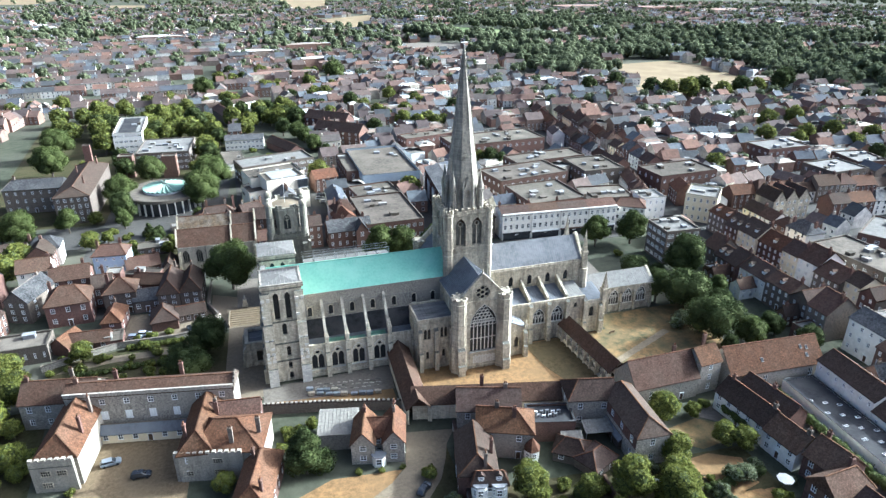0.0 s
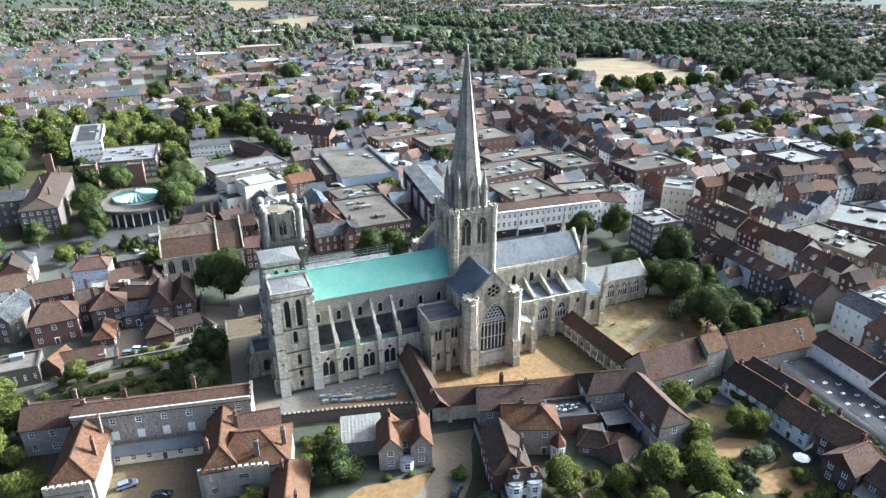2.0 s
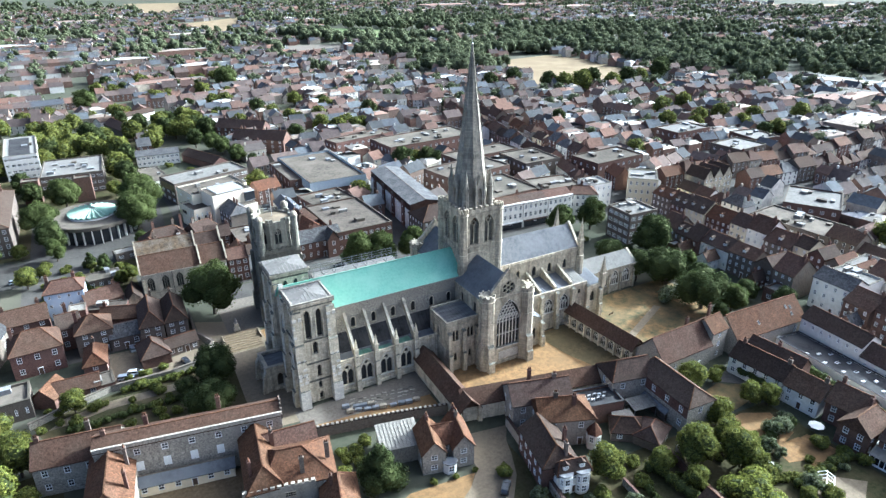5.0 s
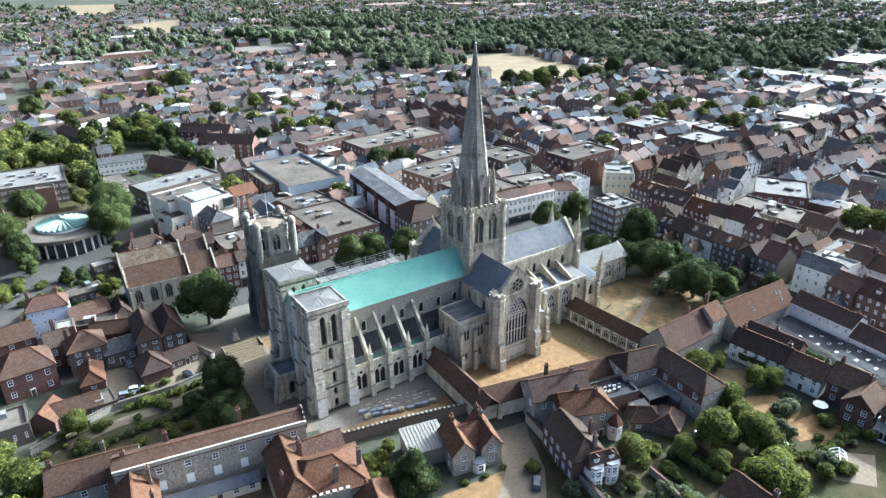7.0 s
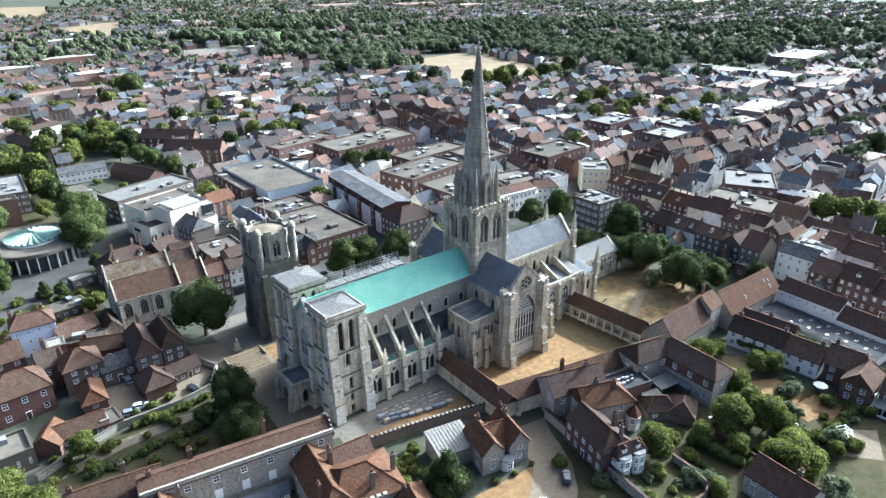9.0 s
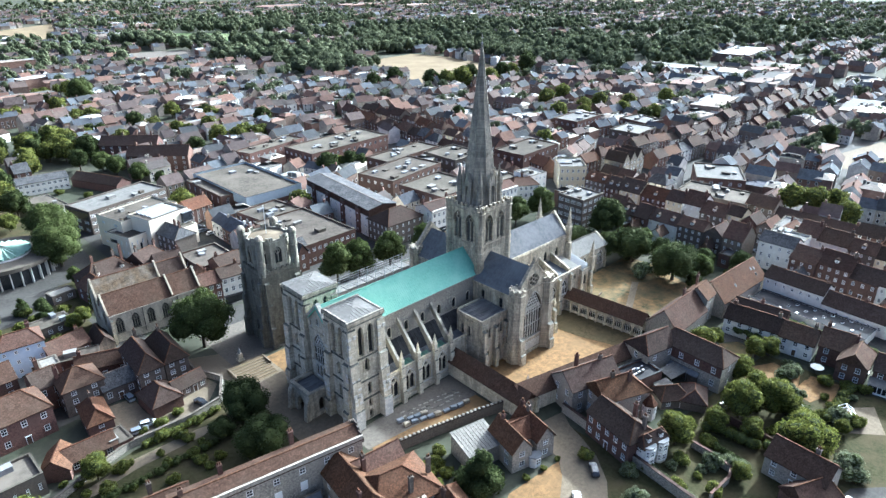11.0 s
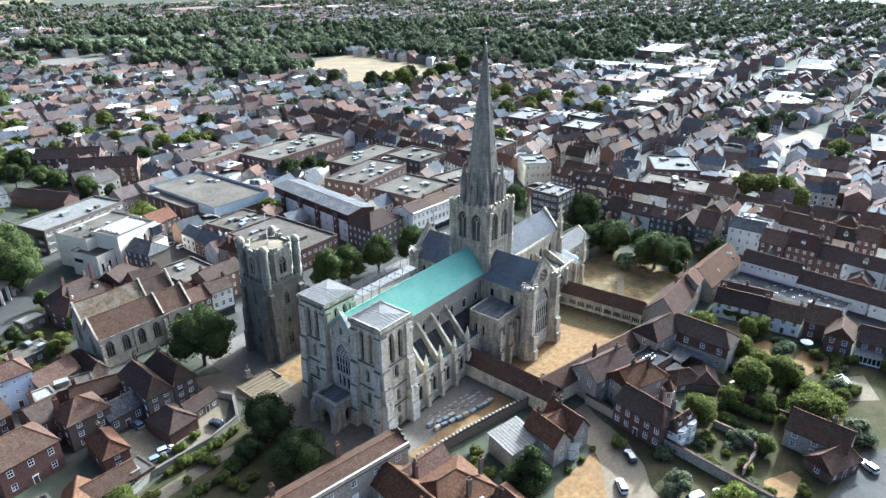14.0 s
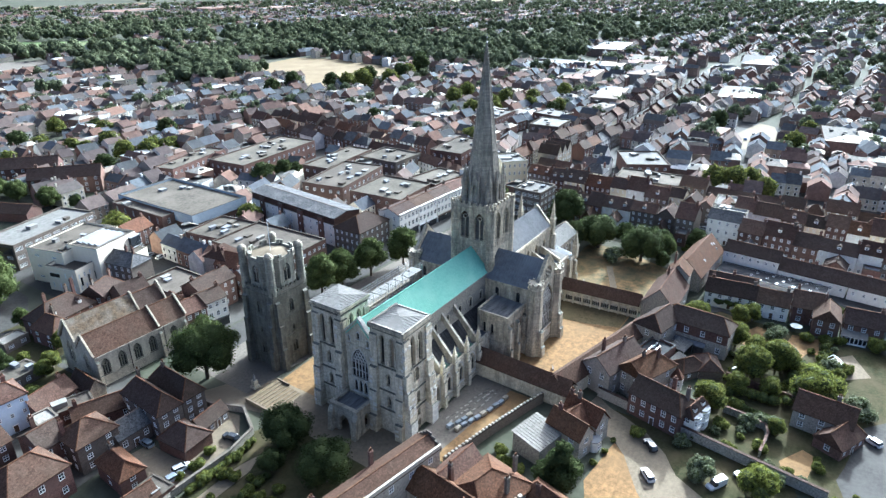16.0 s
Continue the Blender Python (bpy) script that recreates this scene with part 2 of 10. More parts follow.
LOUVRE = material("tan_louvre_boards", (0.17, 0.125, 0.08), (0.3, 0.235, 0.16), (0.24, 0.185, 0.125), 3.0, 0.4, 0.8, bump=0.3, stretch=(1, 1, 3))
WOOD = material("brown_door_wood", (0.05, 0.03, 0.018), (0.11, 0.065, 0.04), (0.08, 0.05, 0.03), 3.0, 0.4, 0.6, bump=0.2)
STEEL = material("scaffold_steel", (0.21, 0.21, 0.217), (0.315, 0.315, 0.322), (0.266, 0.266, 0.273), 2.0, 0.4, 0.45, 0.6, bump=0.05)
BOARD = material("scaffold_sheeting", (0.09, 0.085, 0.076), (0.15, 0.142, 0.128), (0.12, 0.114, 0.103), 0.8, 0.3, 0.7, bump=0.05)
LAND = material("town_ground", (0.034, 0.04, 0.026), (0.064, 0.066, 0.047), (0.08, 0.077, 0.06), 0.25, 0.02, 0.95, bump=0.2, spec=0.05)
DRY_GRASS = material("sun_dried_grass", (0.105, 0.067, 0.031), (0.222, 0.136, 0.06), (0.152, 0.1, 0.048), 0.6, 0.09, 0.95, bump=0.35, spec=0.1)
GREEN_GRASS = material("garden_grass", (0.026, 0.028, 0.012), (0.052, 0.049, 0.024), (0.07, 0.055, 0.031), 1.1, 0.16, 0.95, bump=0.4, spec=0.05)
PATCHY_LAWN = material("patchy_lawn", (0.05, 0.05, 0.026), (0.2, 0.128, 0.058), (0.085, 0.076, 0.042), 0.3, 0.09, 0.95, bump=0.4, spec=0.08)
# greener grass with some of the cloister walk's shadow in its colour
GARTH_SHADOW_GREEN = material("olive_shadow_grass", (0.062, 0.05, 0.026), (0.125, 0.096, 0.05), (0.09, 0.074, 0.04), 0.7, 0.12, 0.95, bump=0.35, spec=0.06)
GRAVEL = material("pale_gravel", (0.118, 0.096, 0.066), (0.175, 0.143, 0.1), (0.148, 0.121, 0.086), 1.0, 0.12, 0.95, bump=0.2, spec=0.1)
EARTH = material("brown_hoggin", (0.085, 0.063, 0.036), (0.15, 0.113, 0.069), (0.117, 0.09, 0.056), 1.2, 0.12, 0.95, bump=0.35, spec=0.1)
AISLE_STONE = material("cleaned_limestone", (0.39, 0.35, 0.265), (0.64, 0.585, 0.46), (0.535, 0.485, 0.38), 2.2, 0.2, 0.88, bump=0.4, stretch=(1, 1, 0.45), blocks=(0.8, 0.38), streak=0.6)
PATINA = material("dull_green_lead", (0.0595, 0.139, 0.096), (0.102, 0.209, 0.148), (0.136, 0.226, 0.172), 1.0, 0.3, 0.6, bump=0.1)
ASPHALT = material("worn_asphalt", (0.034, 0.033, 0.03), (0.06, 0.057, 0.052), (0.072, 0.068, 0.062), 1.0, 0.1, 0.9, bump=0.2, spec=0.1)
PAVING = material("stone_paving", (0.092, 0.08, 0.066), (0.152, 0.134, 0.11), (0.12, 0.107, 0.09), 1.2, 0.15, 0.9, bump=0.25, spec=0.1)
FIELD = material("pale_stubble_field", (0.13, 0.1, 0.06), (0.2, 0.157, 0.097), (0.165, 0.128, 0.079), 0.05, 0.012, 0.95, bump=0.1, spec=0.05)
PITCH = material("sports_turf", (0.07, 0.1, 0.04), (0.12, 0.15, 0.066), (0.145, 0.155, 0.08), 0.06, 0.015, 0.95, bump=0.1, spec=0.05)
BARK = material("grey_bark", (0.045, 0.035, 0.026), (0.10, 0.08, 0.06), (0.075, 0.062, 0.048), 3.0, 0.5, 0.95, bump=0.6)
LEAF = material("summer_leaves", (0.07, 0.081, 0.018), (0.138, 0.147, 0.036), (0.118, 0.128, 0.032), 0.7, 0.12, 0.85, bump=0.0, vary=0.26, island=True, leafy=True, spec=0.04)
LEAF_DEEP = material("deep_green_leaves", (0.036, 0.05, 0.016), (0.08, 0.098, 0.031), (0.068, 0.085, 0.027), 0.7, 0.12, 0.85, bump=0.0, vary=0.24, island=True, leafy=True, spec=0.05)
LEAF_DARK = material("dark_evergreen_leaves", (0.024, 0.033, 0.012), (0.05, 0.064, 0.024), (0.042, 0.054, 0.02), 0.7, 0.12, 0.9, bump=0.0, vary=0.24, island=True, leafy=True, spec=0.04)
LEAF_LIME = material("bright_leaves", (0.092, 0.105, 0.02), (0.175, 0.19, 0.042), (0.145, 0.16, 0.036), 0.7, 0.12, 0.85, bump=0.0, vary=0.24, island=True, leafy=True, spec=0.04)
LEAF_PALE = material("silvery_leaves", (0.07, 0.085, 0.045), (0.155, 0.17, 0.1), (0.12, 0.135, 0.078), 0.7, 0.12, 0.8, bump=0.0, vary=0.3, island=True, leafy=True, spec=0.15)
# filler cores of the crowns: inner shade put into a dark green
CORE = material("crown_inner_shade", (0.034, 0.042, 0.014), (0.06, 0.07, 0.025), (0.048, 0.058, 0.02), 1.0, 0.2, 0.9, bump=0.0, spec=0.05)
FAR_LEAF = material("distant_woodland", (0.064, 0.076, 0.042), (0.11, 0.124, 0.068), (0.092, 0.107, 0.058), 0.8, 0.02, 0.9, bump=0.0, vary=0.16, island=True, spec=0.05, leafy=True)
FAR_WALL = palette("distant_walls", ((0.17, 0.11, 0.085), (0.5, 0.485, 0.445), (0.15, 0.11, 0.088), (0.2, 0.13, 0.1), (0.44, 0.4, 0.32), (0.16, 0.098, 0.075), (0.27, 0.24, 0.2), (0.52, 0.51, 0.48), (0.19, 0.155, 0.125)))
FAR_ROOF = palette("distant_tiles", ((0.093, 0.063, 0.053), (0.071, 0.062, 0.057), (0.108, 0.071, 0.057), (0.064, 0.068, 0.077), (0.085, 0.067, 0.061), (0.133, 0.083, 0.063), (0.095, 0.103, 0.111), (0.066, 0.053, 0.050), (0.100, 0.077, 0.067), (0.055, 0.057, 0.059)), spec=0.05, rough=0.95)
FAR_FLAT = palette("distant_flat_roofs", ((0.10, 0.095, 0.085), (0.075, 0.072, 0.067), (0.15, 0.146, 0.137), (0.12, 0.112, 0.1), (0.085, 0.083, 0.078), (0.22, 0.22, 0.213)), spec=0.03, rough=0.95)
CAR_WHITE = material("white_car_paint", (0.46, 0.46, 0.46), (0.52, 0.52, 0.52), (0.49, 0.49, 0.49), 4.0, 0.5, 0.3, bump=0.0, spec=0.4)
CAR_DARK = material("dark_car_paint", (0.014, 0.016, 0.02), (0.025, 0.028, 0.034), (0.02, 0.022, 0.027), 4.0, 0.5, 0.25, bump=0.0, spec=0.6)
CAR_GREY = material("grey_car_paint", (0.20, 0.23, 0.27), (0.26, 0.29, 0.33), (0.23, 0.26, 0.30), 4.0, 0.5, 0.3, 0.4, bump=0.0, spec=0.6)
CAR_BLUE = material("blue_car_paint", (0.03, 0.09, 0.24), (0.05, 0.13, 0.32), (0.04, 0.11, 0.28), 4.0, 0.5, 0.25, bump=0.0, spec=0.6)
RUBBER = material("tyre_rubber", (0.012, 0.012, 0.012), (0.025, 0.025, 0.025), (0.02, 0.02, 0.02), 6.0, 1.0, 0.9, bump=0.1)
PALE_RUBBLE = material("pale_rubble_stone", (0.19, 0.172, 0.138), (0.36, 0.33, 0.272), (0.28, 0.256, 0.212), 2.4, 0.2, 0.88, bump=0.6, streak=0.35)
WARM_RENDER = material("warm_white_render", (0.66, 0.595, 0.455), (0.76, 0.69, 0.54), (0.71, 0.64, 0.5), 0.9, 0.2, 0.8, bump=0.05, vary=0.04)
OLD_ZINC = material("stained_zinc_sheet", (0.13, 0.122, 0.105), (0.235, 0.22, 0.19), (0.18, 0.168, 0.145), 1.4, 0.3, 0.8, bump=0.1, stretch=(1, 1, 0.4), spec=0.2)
GREEN_GLASS = material("green_dome_panels", (0.16, 0.25, 0.19), (0.25, 0.36, 0.28), (0.2, 0.3, 0.24), 0.6, 0.2, 0.7, bump=0.0, spec=0.5)
SHEET_BLUE = material("blue_wrapped_stone", (0.11, 0.125, 0.14), (0.2, 0.22, 0.24), (0.26, 0.275, 0.285), 1.0, 0.4, 0.5, bump=0.2, vary=0.2)


# ---- mesh helpers ----
def part(name, bm, mats, parent, label="", kind="", m=None):
    """Links a bmesh as one mesh object under a thing or a part."""
    bmesh.ops.recalc_face_normals(bm, faces=bm.faces[:])
    me = bpy.data.meshes.new(name)
    bm.to_mesh(me)
    bm.free()
    return hang(name, me, mats, parent, label, kind, m)


def hang(name, me, mats, parent, label="", kind="", m=None):
    if not me.materials:
        for x in mats if isinstance(mats, (list, tuple)) else (mats,):
            me.materials.append(x)
    ob = new(name, me)
    ob.parent = parent
    if m is not None:
        ob.matrix_local = m
    return tagged(ob, label, kind=kind)


def thing(name, label, category, x=0.0, y=0.0, z=0.0, turn=0.0, group="", kind=""):
    ob = new(name)
    ob.empty_display_size = 0.5
    ob.matrix_basis = pose(x, y, z, 0, 0, turn)
    return tagged(ob, label, category, group, kind)


def faces(bm, points, quads, mat=0):
    vs = [bm.verts.new(p) for p in points]
    for q in quads:
        f = bm.faces.new([vs[i] for i in q])
        f.material_index = mat


BOX = ((0, 3, 2, 1), (4, 5, 6, 7), (0, 1, 5, 4), (1, 2, 6, 5), (2, 3, 7, 6), (3, 0, 4, 7))


def box(bm, x0, y0, z0, x1, y1, z1, mat=0, m=None):
    pts = [Vector(p) for p in ((x0, y0, z0), (x1, y0, z0), (x1, y1, z0), (x0, y1, z0), (x0, y0, z1), (x1, y0, z1), (x1, y1, z1), (x0, y1, z1))]
    faces(bm, [m @ p for p in pts] if m else pts, BOX, mat)


def prism(bm, poly, z0, z1, mat=0):
    n = len(poly)
    faces(bm, [(x, y, z0) for x, y in poly] + [(x, y, z1) for x, y in poly],
          [tuple(range(n - 1, -1, -1)), tuple(range(n, 2 * n))] + [(i, (i + 1) % n, n + (i + 1) % n, n + i) for i in range(n)], mat)


def frustum(bm, x, y, z0, r0, z1, r1, n=8, turn=0.0, mat=0):
    ring = lambda r, z: [(x + r * math.cos(radians(turn) + 2 * math.pi * i / n), y + r * math.sin(radians(turn) + 2 * math.pi * i / n), z) for i in range(n)]  # noqa: E731
    if r1 < 1e-3:
        faces(bm, ring(r0, z0) + [(x, y, z1)], [tuple(range(n - 1, -1, -1))] + [(i, (i + 1) % n, n) for i in range(n)], mat)
    else:
        faces(bm, ring(r0, z0) + ring(r1, z1), [tuple(range(n - 1, -1, -1)), tuple(range(n, 2 * n))] + [(i, (i + 1) % n, n + (i + 1) % n, n + i) for i in range(n)], mat)


def bar(bm, a, b, w, h=None, mat=0):
    """A straight square bar from a to b."""
    a, b = Vector(a), Vector(b)
    d = b - a
    m = Matrix.Translation(a) @ d.to_track_quat("X", "Z").to_matrix().to_4x4()
    h = h or w
    box(bm, 0, -w / 2, -h / 2, d.length, w / 2, h / 2, mat, m)


class Side:
    """A wall's own plane: u along it, v up, d out of it."""

    def __init__(self, ox, oy, ux, uy, nx, ny, z=0.0):
        self.o, self.u, self.n = Vector((ox, oy, z)), Vector((ux, uy, 0)), Vector((nx, ny, 0))

    def at(self, u, v, d=0.0):
        return self.o + self.u * u + Vector((0, 0, v)) + self.n * d

    def matrix(self, u, v, d=0.0):
        back = -self.n
        p = self.at(u, v, d)
        return Matrix(((self.u.x, back.x, 0, p.x), (self.u.y, back.y, 0, p.y), (0, 0, 1, p.z), (0, 0, 0, 1)))

    def panel(self, bm, outline, holes=(), thick=0.5, d=0.0, mat=0):
        """A slab with openings that go right through it."""
        loops = [list(outline), *[list(h) for h in holes]]
        flat = [p for loop in loops for p in loop]
        tris = geometry.tessellate_polygon([[Vector((u, v, 0)) for u, v in loop] for loop in loops])
        front = [bm.verts.new(self.at(u, v, d)) for u, v in flat]
        rear = [bm.verts.new(self.at(u, v, d - thick)) for u, v in flat]
        for t in tris:
            for vs in ([front[i] for i in t], [rear[i] for i in reversed(t)]):
                try:
                    bm.faces.new(vs).material_index = mat
                except ValueError:
                    pass
        k = 0
        for loop in loops:
            n = len(loop)
            for i in range(n):
                a, b = k + i, k + (i + 1) % n
                bm.faces.new((front[a], front[b], rear[b], rear[a])).material_index = mat
            k += n

    def block(self, bm, u0, v0, u1, v1, d0, d1, mat=0):
        faces(bm, [self.at(*p) for p in ((u0, v0, d0), (u1, v0, d0), (u1, v0, d1), (u0, v0, d1), (u0, v1, d0), (u1, v1, d0), (u1, v1, d1), (u0, v1, d1))], BOX, mat)


def arch(c, z0, w, h, n=6, round_=False):
    """The outline of an arched opening: pointed, or round-headed."""
    rise = w / 2 if round_ else min(w * 0.87, h * 0.7)
    s = z0 + h - rise
    pts = [(c - w / 2, z0), (c + w / 2, z0)]
    if round_:
        pts += [(c + w / 2 * math.cos(math.pi * i / (2 * n)), s + w / 2 * math.sin(math.pi * i / (2 * n))) for i in range(2 * n + 1)]
    else:
        right = [(c - w / 2 + w * math.cos(radians(60) * i / n), s + rise * math.sin(radians(60) * i / n) / math.sin(radians(60))) for i in range(n + 1)]
        pts += right + [(2 * c - u, v) for u, v in reversed(right[:-1])]
    return pts


def rect(u0, v0, u1, v1):
    return [(u0, v0), (u1, v0), (u1, v1), (u0, v1)]


def ring_in(bm, side, c, v, r, wide, d0, d1, n=12):
    """A flat stone ring, for tracery."""
    for i in range(n):
        a, b = 2 * math.pi * i / n, 2 * math.pi * (i + 1) / n
        pts = [(c + q * math.cos(t), v + q * math.sin(t)) for q, t in ((r, a), (r, b), (r - wide, b), (r - wide, a))]
        faces(bm, [side.at(*p, d0) for p in pts] + [side.at(*p, d1) for p in pts], ((0, 1, 2, 3), (7, 6, 5, 4), (0, 4, 5, 1), (2, 6, 7, 3)))


def stone_window(parent, side, c, z0, w, h, lights=2, round_=False, deep=0.32, mat=None, hood=True, fill=None):
    """A stone-framed church window: hood mould, mullions, tracery and leaded glass, set back in its opening."""
    bm = bmesh.new()
    outer, inner = arch(c, z0, w + (0.36 if hood else 0.02), h + (0.2 if hood else 0.01), round_=round_), arch(c, z0, w, h, round_=round_)
    if hood:
        for i in range(1, len(outer)):
            j = (i + 1) % len(outer)
            if j == 0:
                continue
            pts = [outer[i], outer[j], inner[j], inner[i]]
            faces(bm, [side.at(*p, 0.12) for p in pts] + [side.at(*p, -0.02) for p in pts], ((0, 1, 2, 3), (7, 6, 5, 4), (0, 4, 5, 1), (2, 6, 7, 3)))
        side.block(bm, c - w / 2 - 0.2, z0 - 0.22, c + w / 2 + 0.2, z0, -0.3, 0.16)
    rise = w / 2 if round_ else min(w * 0.87, h * 0.7)
    spring = z0 + h - rise
    for i in range(1, lights):
        u = c - w / 2 + w * i / lights
        side.block(bm, u - 0.11, z0, u + 0.11, spring + rise * 0.28, -deep, -deep + 0.2)
    if lights >= 2:
        k = max(1, lights // 2)
        step = w / k
        for i in range(k if lights < 5 else 0):
            u = c - w / 2 + step * (i + 0.5)
            ring_in(bm, side, u, spring + min(rise * 0.18, step * 0.3), step * 0.36, 0.15, -deep, -deep + 0.2, 10)
        if lights < 5:
            ring_in(bm, side, c, spring + rise * 0.52, w * 0.21, 0.17, -deep, -deep + 0.22, 12)
        if lights >= 5:
            cell = w / lights       # net of small reticulated openings that fills the head
            for j in range(7):
                v = spring + cell * (0.55 + 0.86 * j)
                for i in range(-4, 5):
                    u = cell * (i + 0.5 * (j % 2))
                    if math.hypot(abs(u) + w / 2, (v - spring) * 0.866 * w / rise) < w - cell * 0.35:
                        ring_in(bm, side, c + u, v, cell * 0.52, 0.13, -deep, -deep + 0.2, 8)
            side.block(bm, c - w / 2, z0 + (spring - z0) * 0.5, c + w / 2, z0 + (spring - z0) * 0.5 + 0.15, -deep, -deep + 0.16)
    if not len(bm.faces):
        side.block(bm, c - 0.04, z0, c + 0.04, z0 + h * 0.95, -deep, -deep + 0.1)
    win = part("window", bm, mat or STONE, parent)
    bm = bmesh.new()
    pts = arch(c, z0, w + 0.1, h + 0.05, round_=round_)
    n = len(pts)
    faces(bm, [side.at(*p, -deep) for p in pts] + [side.at(*p, -deep - 0.05) for p in pts],
          [tuple(range(n)), tuple(range(2 * n - 1, n - 1, -1))])
    part("louvre" if fill else "glass", bm, fill or LEADED, win)
    return inner


def gable_roof(bm, L, W, ze, zr, over=0.35, end=0.3, t=0.22, hip=(0, 0), mat=0, ribs=0.0):
    """A pitched roof along local x, with thickness. hip: how far each end of the ridge is drawn in (0: gable)."""
    hw, k = W / 2 + over, (zr - ze) / (W / 2)
    zb = ze - over * k
    x0, x1 = -L / 2 - (end if not hip[0] else over), L / 2 + (end if not hip[1] else over)
    if not hip[0] and not hip[1]:
        sec = [(-hw, zb), (0, zr), (hw, zb), (hw, zb + t), (0, zr + t * 1.3), (-hw, zb + t)]
        n = 6
        faces(bm, [(x0, y, z) for y, z in sec] + [(x1, y, z) for y, z in sec],
              [(0, 1, 4, 5), (1, 2, 3, 4), (6, 11, 10, 7), (7, 10, 9, 8)] + [(i, (i + 1) % n, n + (i + 1) % n, n + i) for i in range(n)], mat)
    else:
        a = -L / 2 + hip[0] if hip[0] else x0
        b = L / 2 - hip[1] if hip[1] else x1
        if a > b - 0.02:
            a = b = (a + b) / 2
            a, b = a - 0.01, b + 0.01
        pts = [(x0, -hw, zb), (x1, -hw, zb), (x1, hw, zb), (x0, hw, zb), (x0, -hw, zb + t), (x1, -hw, zb + t), (x1, hw, zb + t), (x0, hw, zb + t), (a, 0, zr + t), (b, 0, zr + t)]
        faces(bm, pts, [(0, 3, 2, 1), (0, 1, 5, 4), (1, 2, 6, 5), (2, 3, 7, 6), (3, 0, 4, 7), (4, 5, 9, 8), (6, 7, 8, 9), (5, 6, 9), (7, 4, 8)], mat)
    if ribs:
        for i in range(int((x1 - x0) / ribs)):
            x = x0 + ribs * (i + 0.5)
            for s in (-1, 1):
                bar(bm, (x, s * hw, zb + t + 0.03), (x, 0, zr + t * 1.3 + 0.03), 0.09, 0.12, mat)


WINDOW_MESHES = {}


def sash(parent, m, w=1.1, h=1.6, tone=None, name="window", glaze=True):
    """A white-painted window: sill, frame and glazing bars round dark panes. Shared meshes."""
    key = (round(w, 2), round(h, 2), tone)
    if key not in WINDOW_MESHES:
        bm = bmesh.new()
        f, cols = 0.14 if h < 1.95 else 0.08, max(2, round(w / 0.6))
        cut = [-w / 2 + f + (w - 2 * f) * k / cols for k in range(cols + 1)]
        holes = [rect(cut[k] + (0.03 if k else 0), v0, cut[k + 1] - (0.03 if k < cols - 1 else 0), v1) for k in range(cols) for v0, v1 in ((-h / 2 + f, -0.04), (0.04, h / 2 - f))]
        edge = [(-w / 2 - 0.1, -h / 2 - 0.1), (w / 2 + 0.1, -h / 2 - 0.1), (w / 2 + 0.1, -h / 2), (w / 2, -h / 2), (w / 2, h / 2), (-w / 2, h / 2), (-w / 2, -h / 2), (-w / 2 - 0.1, -h / 2)]
        Side(0, 0, 1, 0, 0, -1).panel(bm, edge, holes, 0.16, 0.06)
        bmesh.ops.recalc_face_normals(bm, faces=bm.faces[:])
        a = bpy.data.meshes.new("window")
        bm.to_mesh(a)
        bm.free()
        bm = bmesh.new()
        box(bm, -w / 2 + 0.05, 0.06, -h / 2 + 0.05, w / 2 - 0.05, 0.09, h / 2 - 0.05)
        b = bpy.data.meshes.new("pane")
        bm.to_mesh(b)
        bm.free()
        WINDOW_MESHES[key] = (a, b)
    a, b = WINDOW_MESHES[key]
    win = hang(name, a, tone or PAINT, parent, m=m)
    if glaze:
        hang("pane", b, GLASS, win)
    return win


def chimney(parent, x, y, z0, z1, w=0.9, d=0.6, mat=None, pots=2):
    bm = bmesh.new()
    box(bm, x - w / 2, y - d / 2, z0, x + w / 2, y + d / 2, z1)
    box(bm, x - w / 2 - 0.1, y - d / 2 - 0.1, z1 - 0.35, x + w / 2 + 0.1, y + d / 2 + 0.1, z1 - 0.12)
    st = part("chimney", bm, mat or BRICK, parent)
    for i in range(pots):
        bm = bmesh.new()
        px = x + (i - (pots - 1) / 2) * w / max(pots, 1) * 0.9
        frustum(bm, px, y, z1, 0.17, z1 + 0.55, 0.13, 7)
        frustum(bm, px, y, z1 + 0.5, 0.17, z1 + 0.6, 0.17, 7)
        part("chimney_pot", bm, TILE_RED, st)
    return st


TAKEN = []          # footprints: x, y, half length, half width, turn


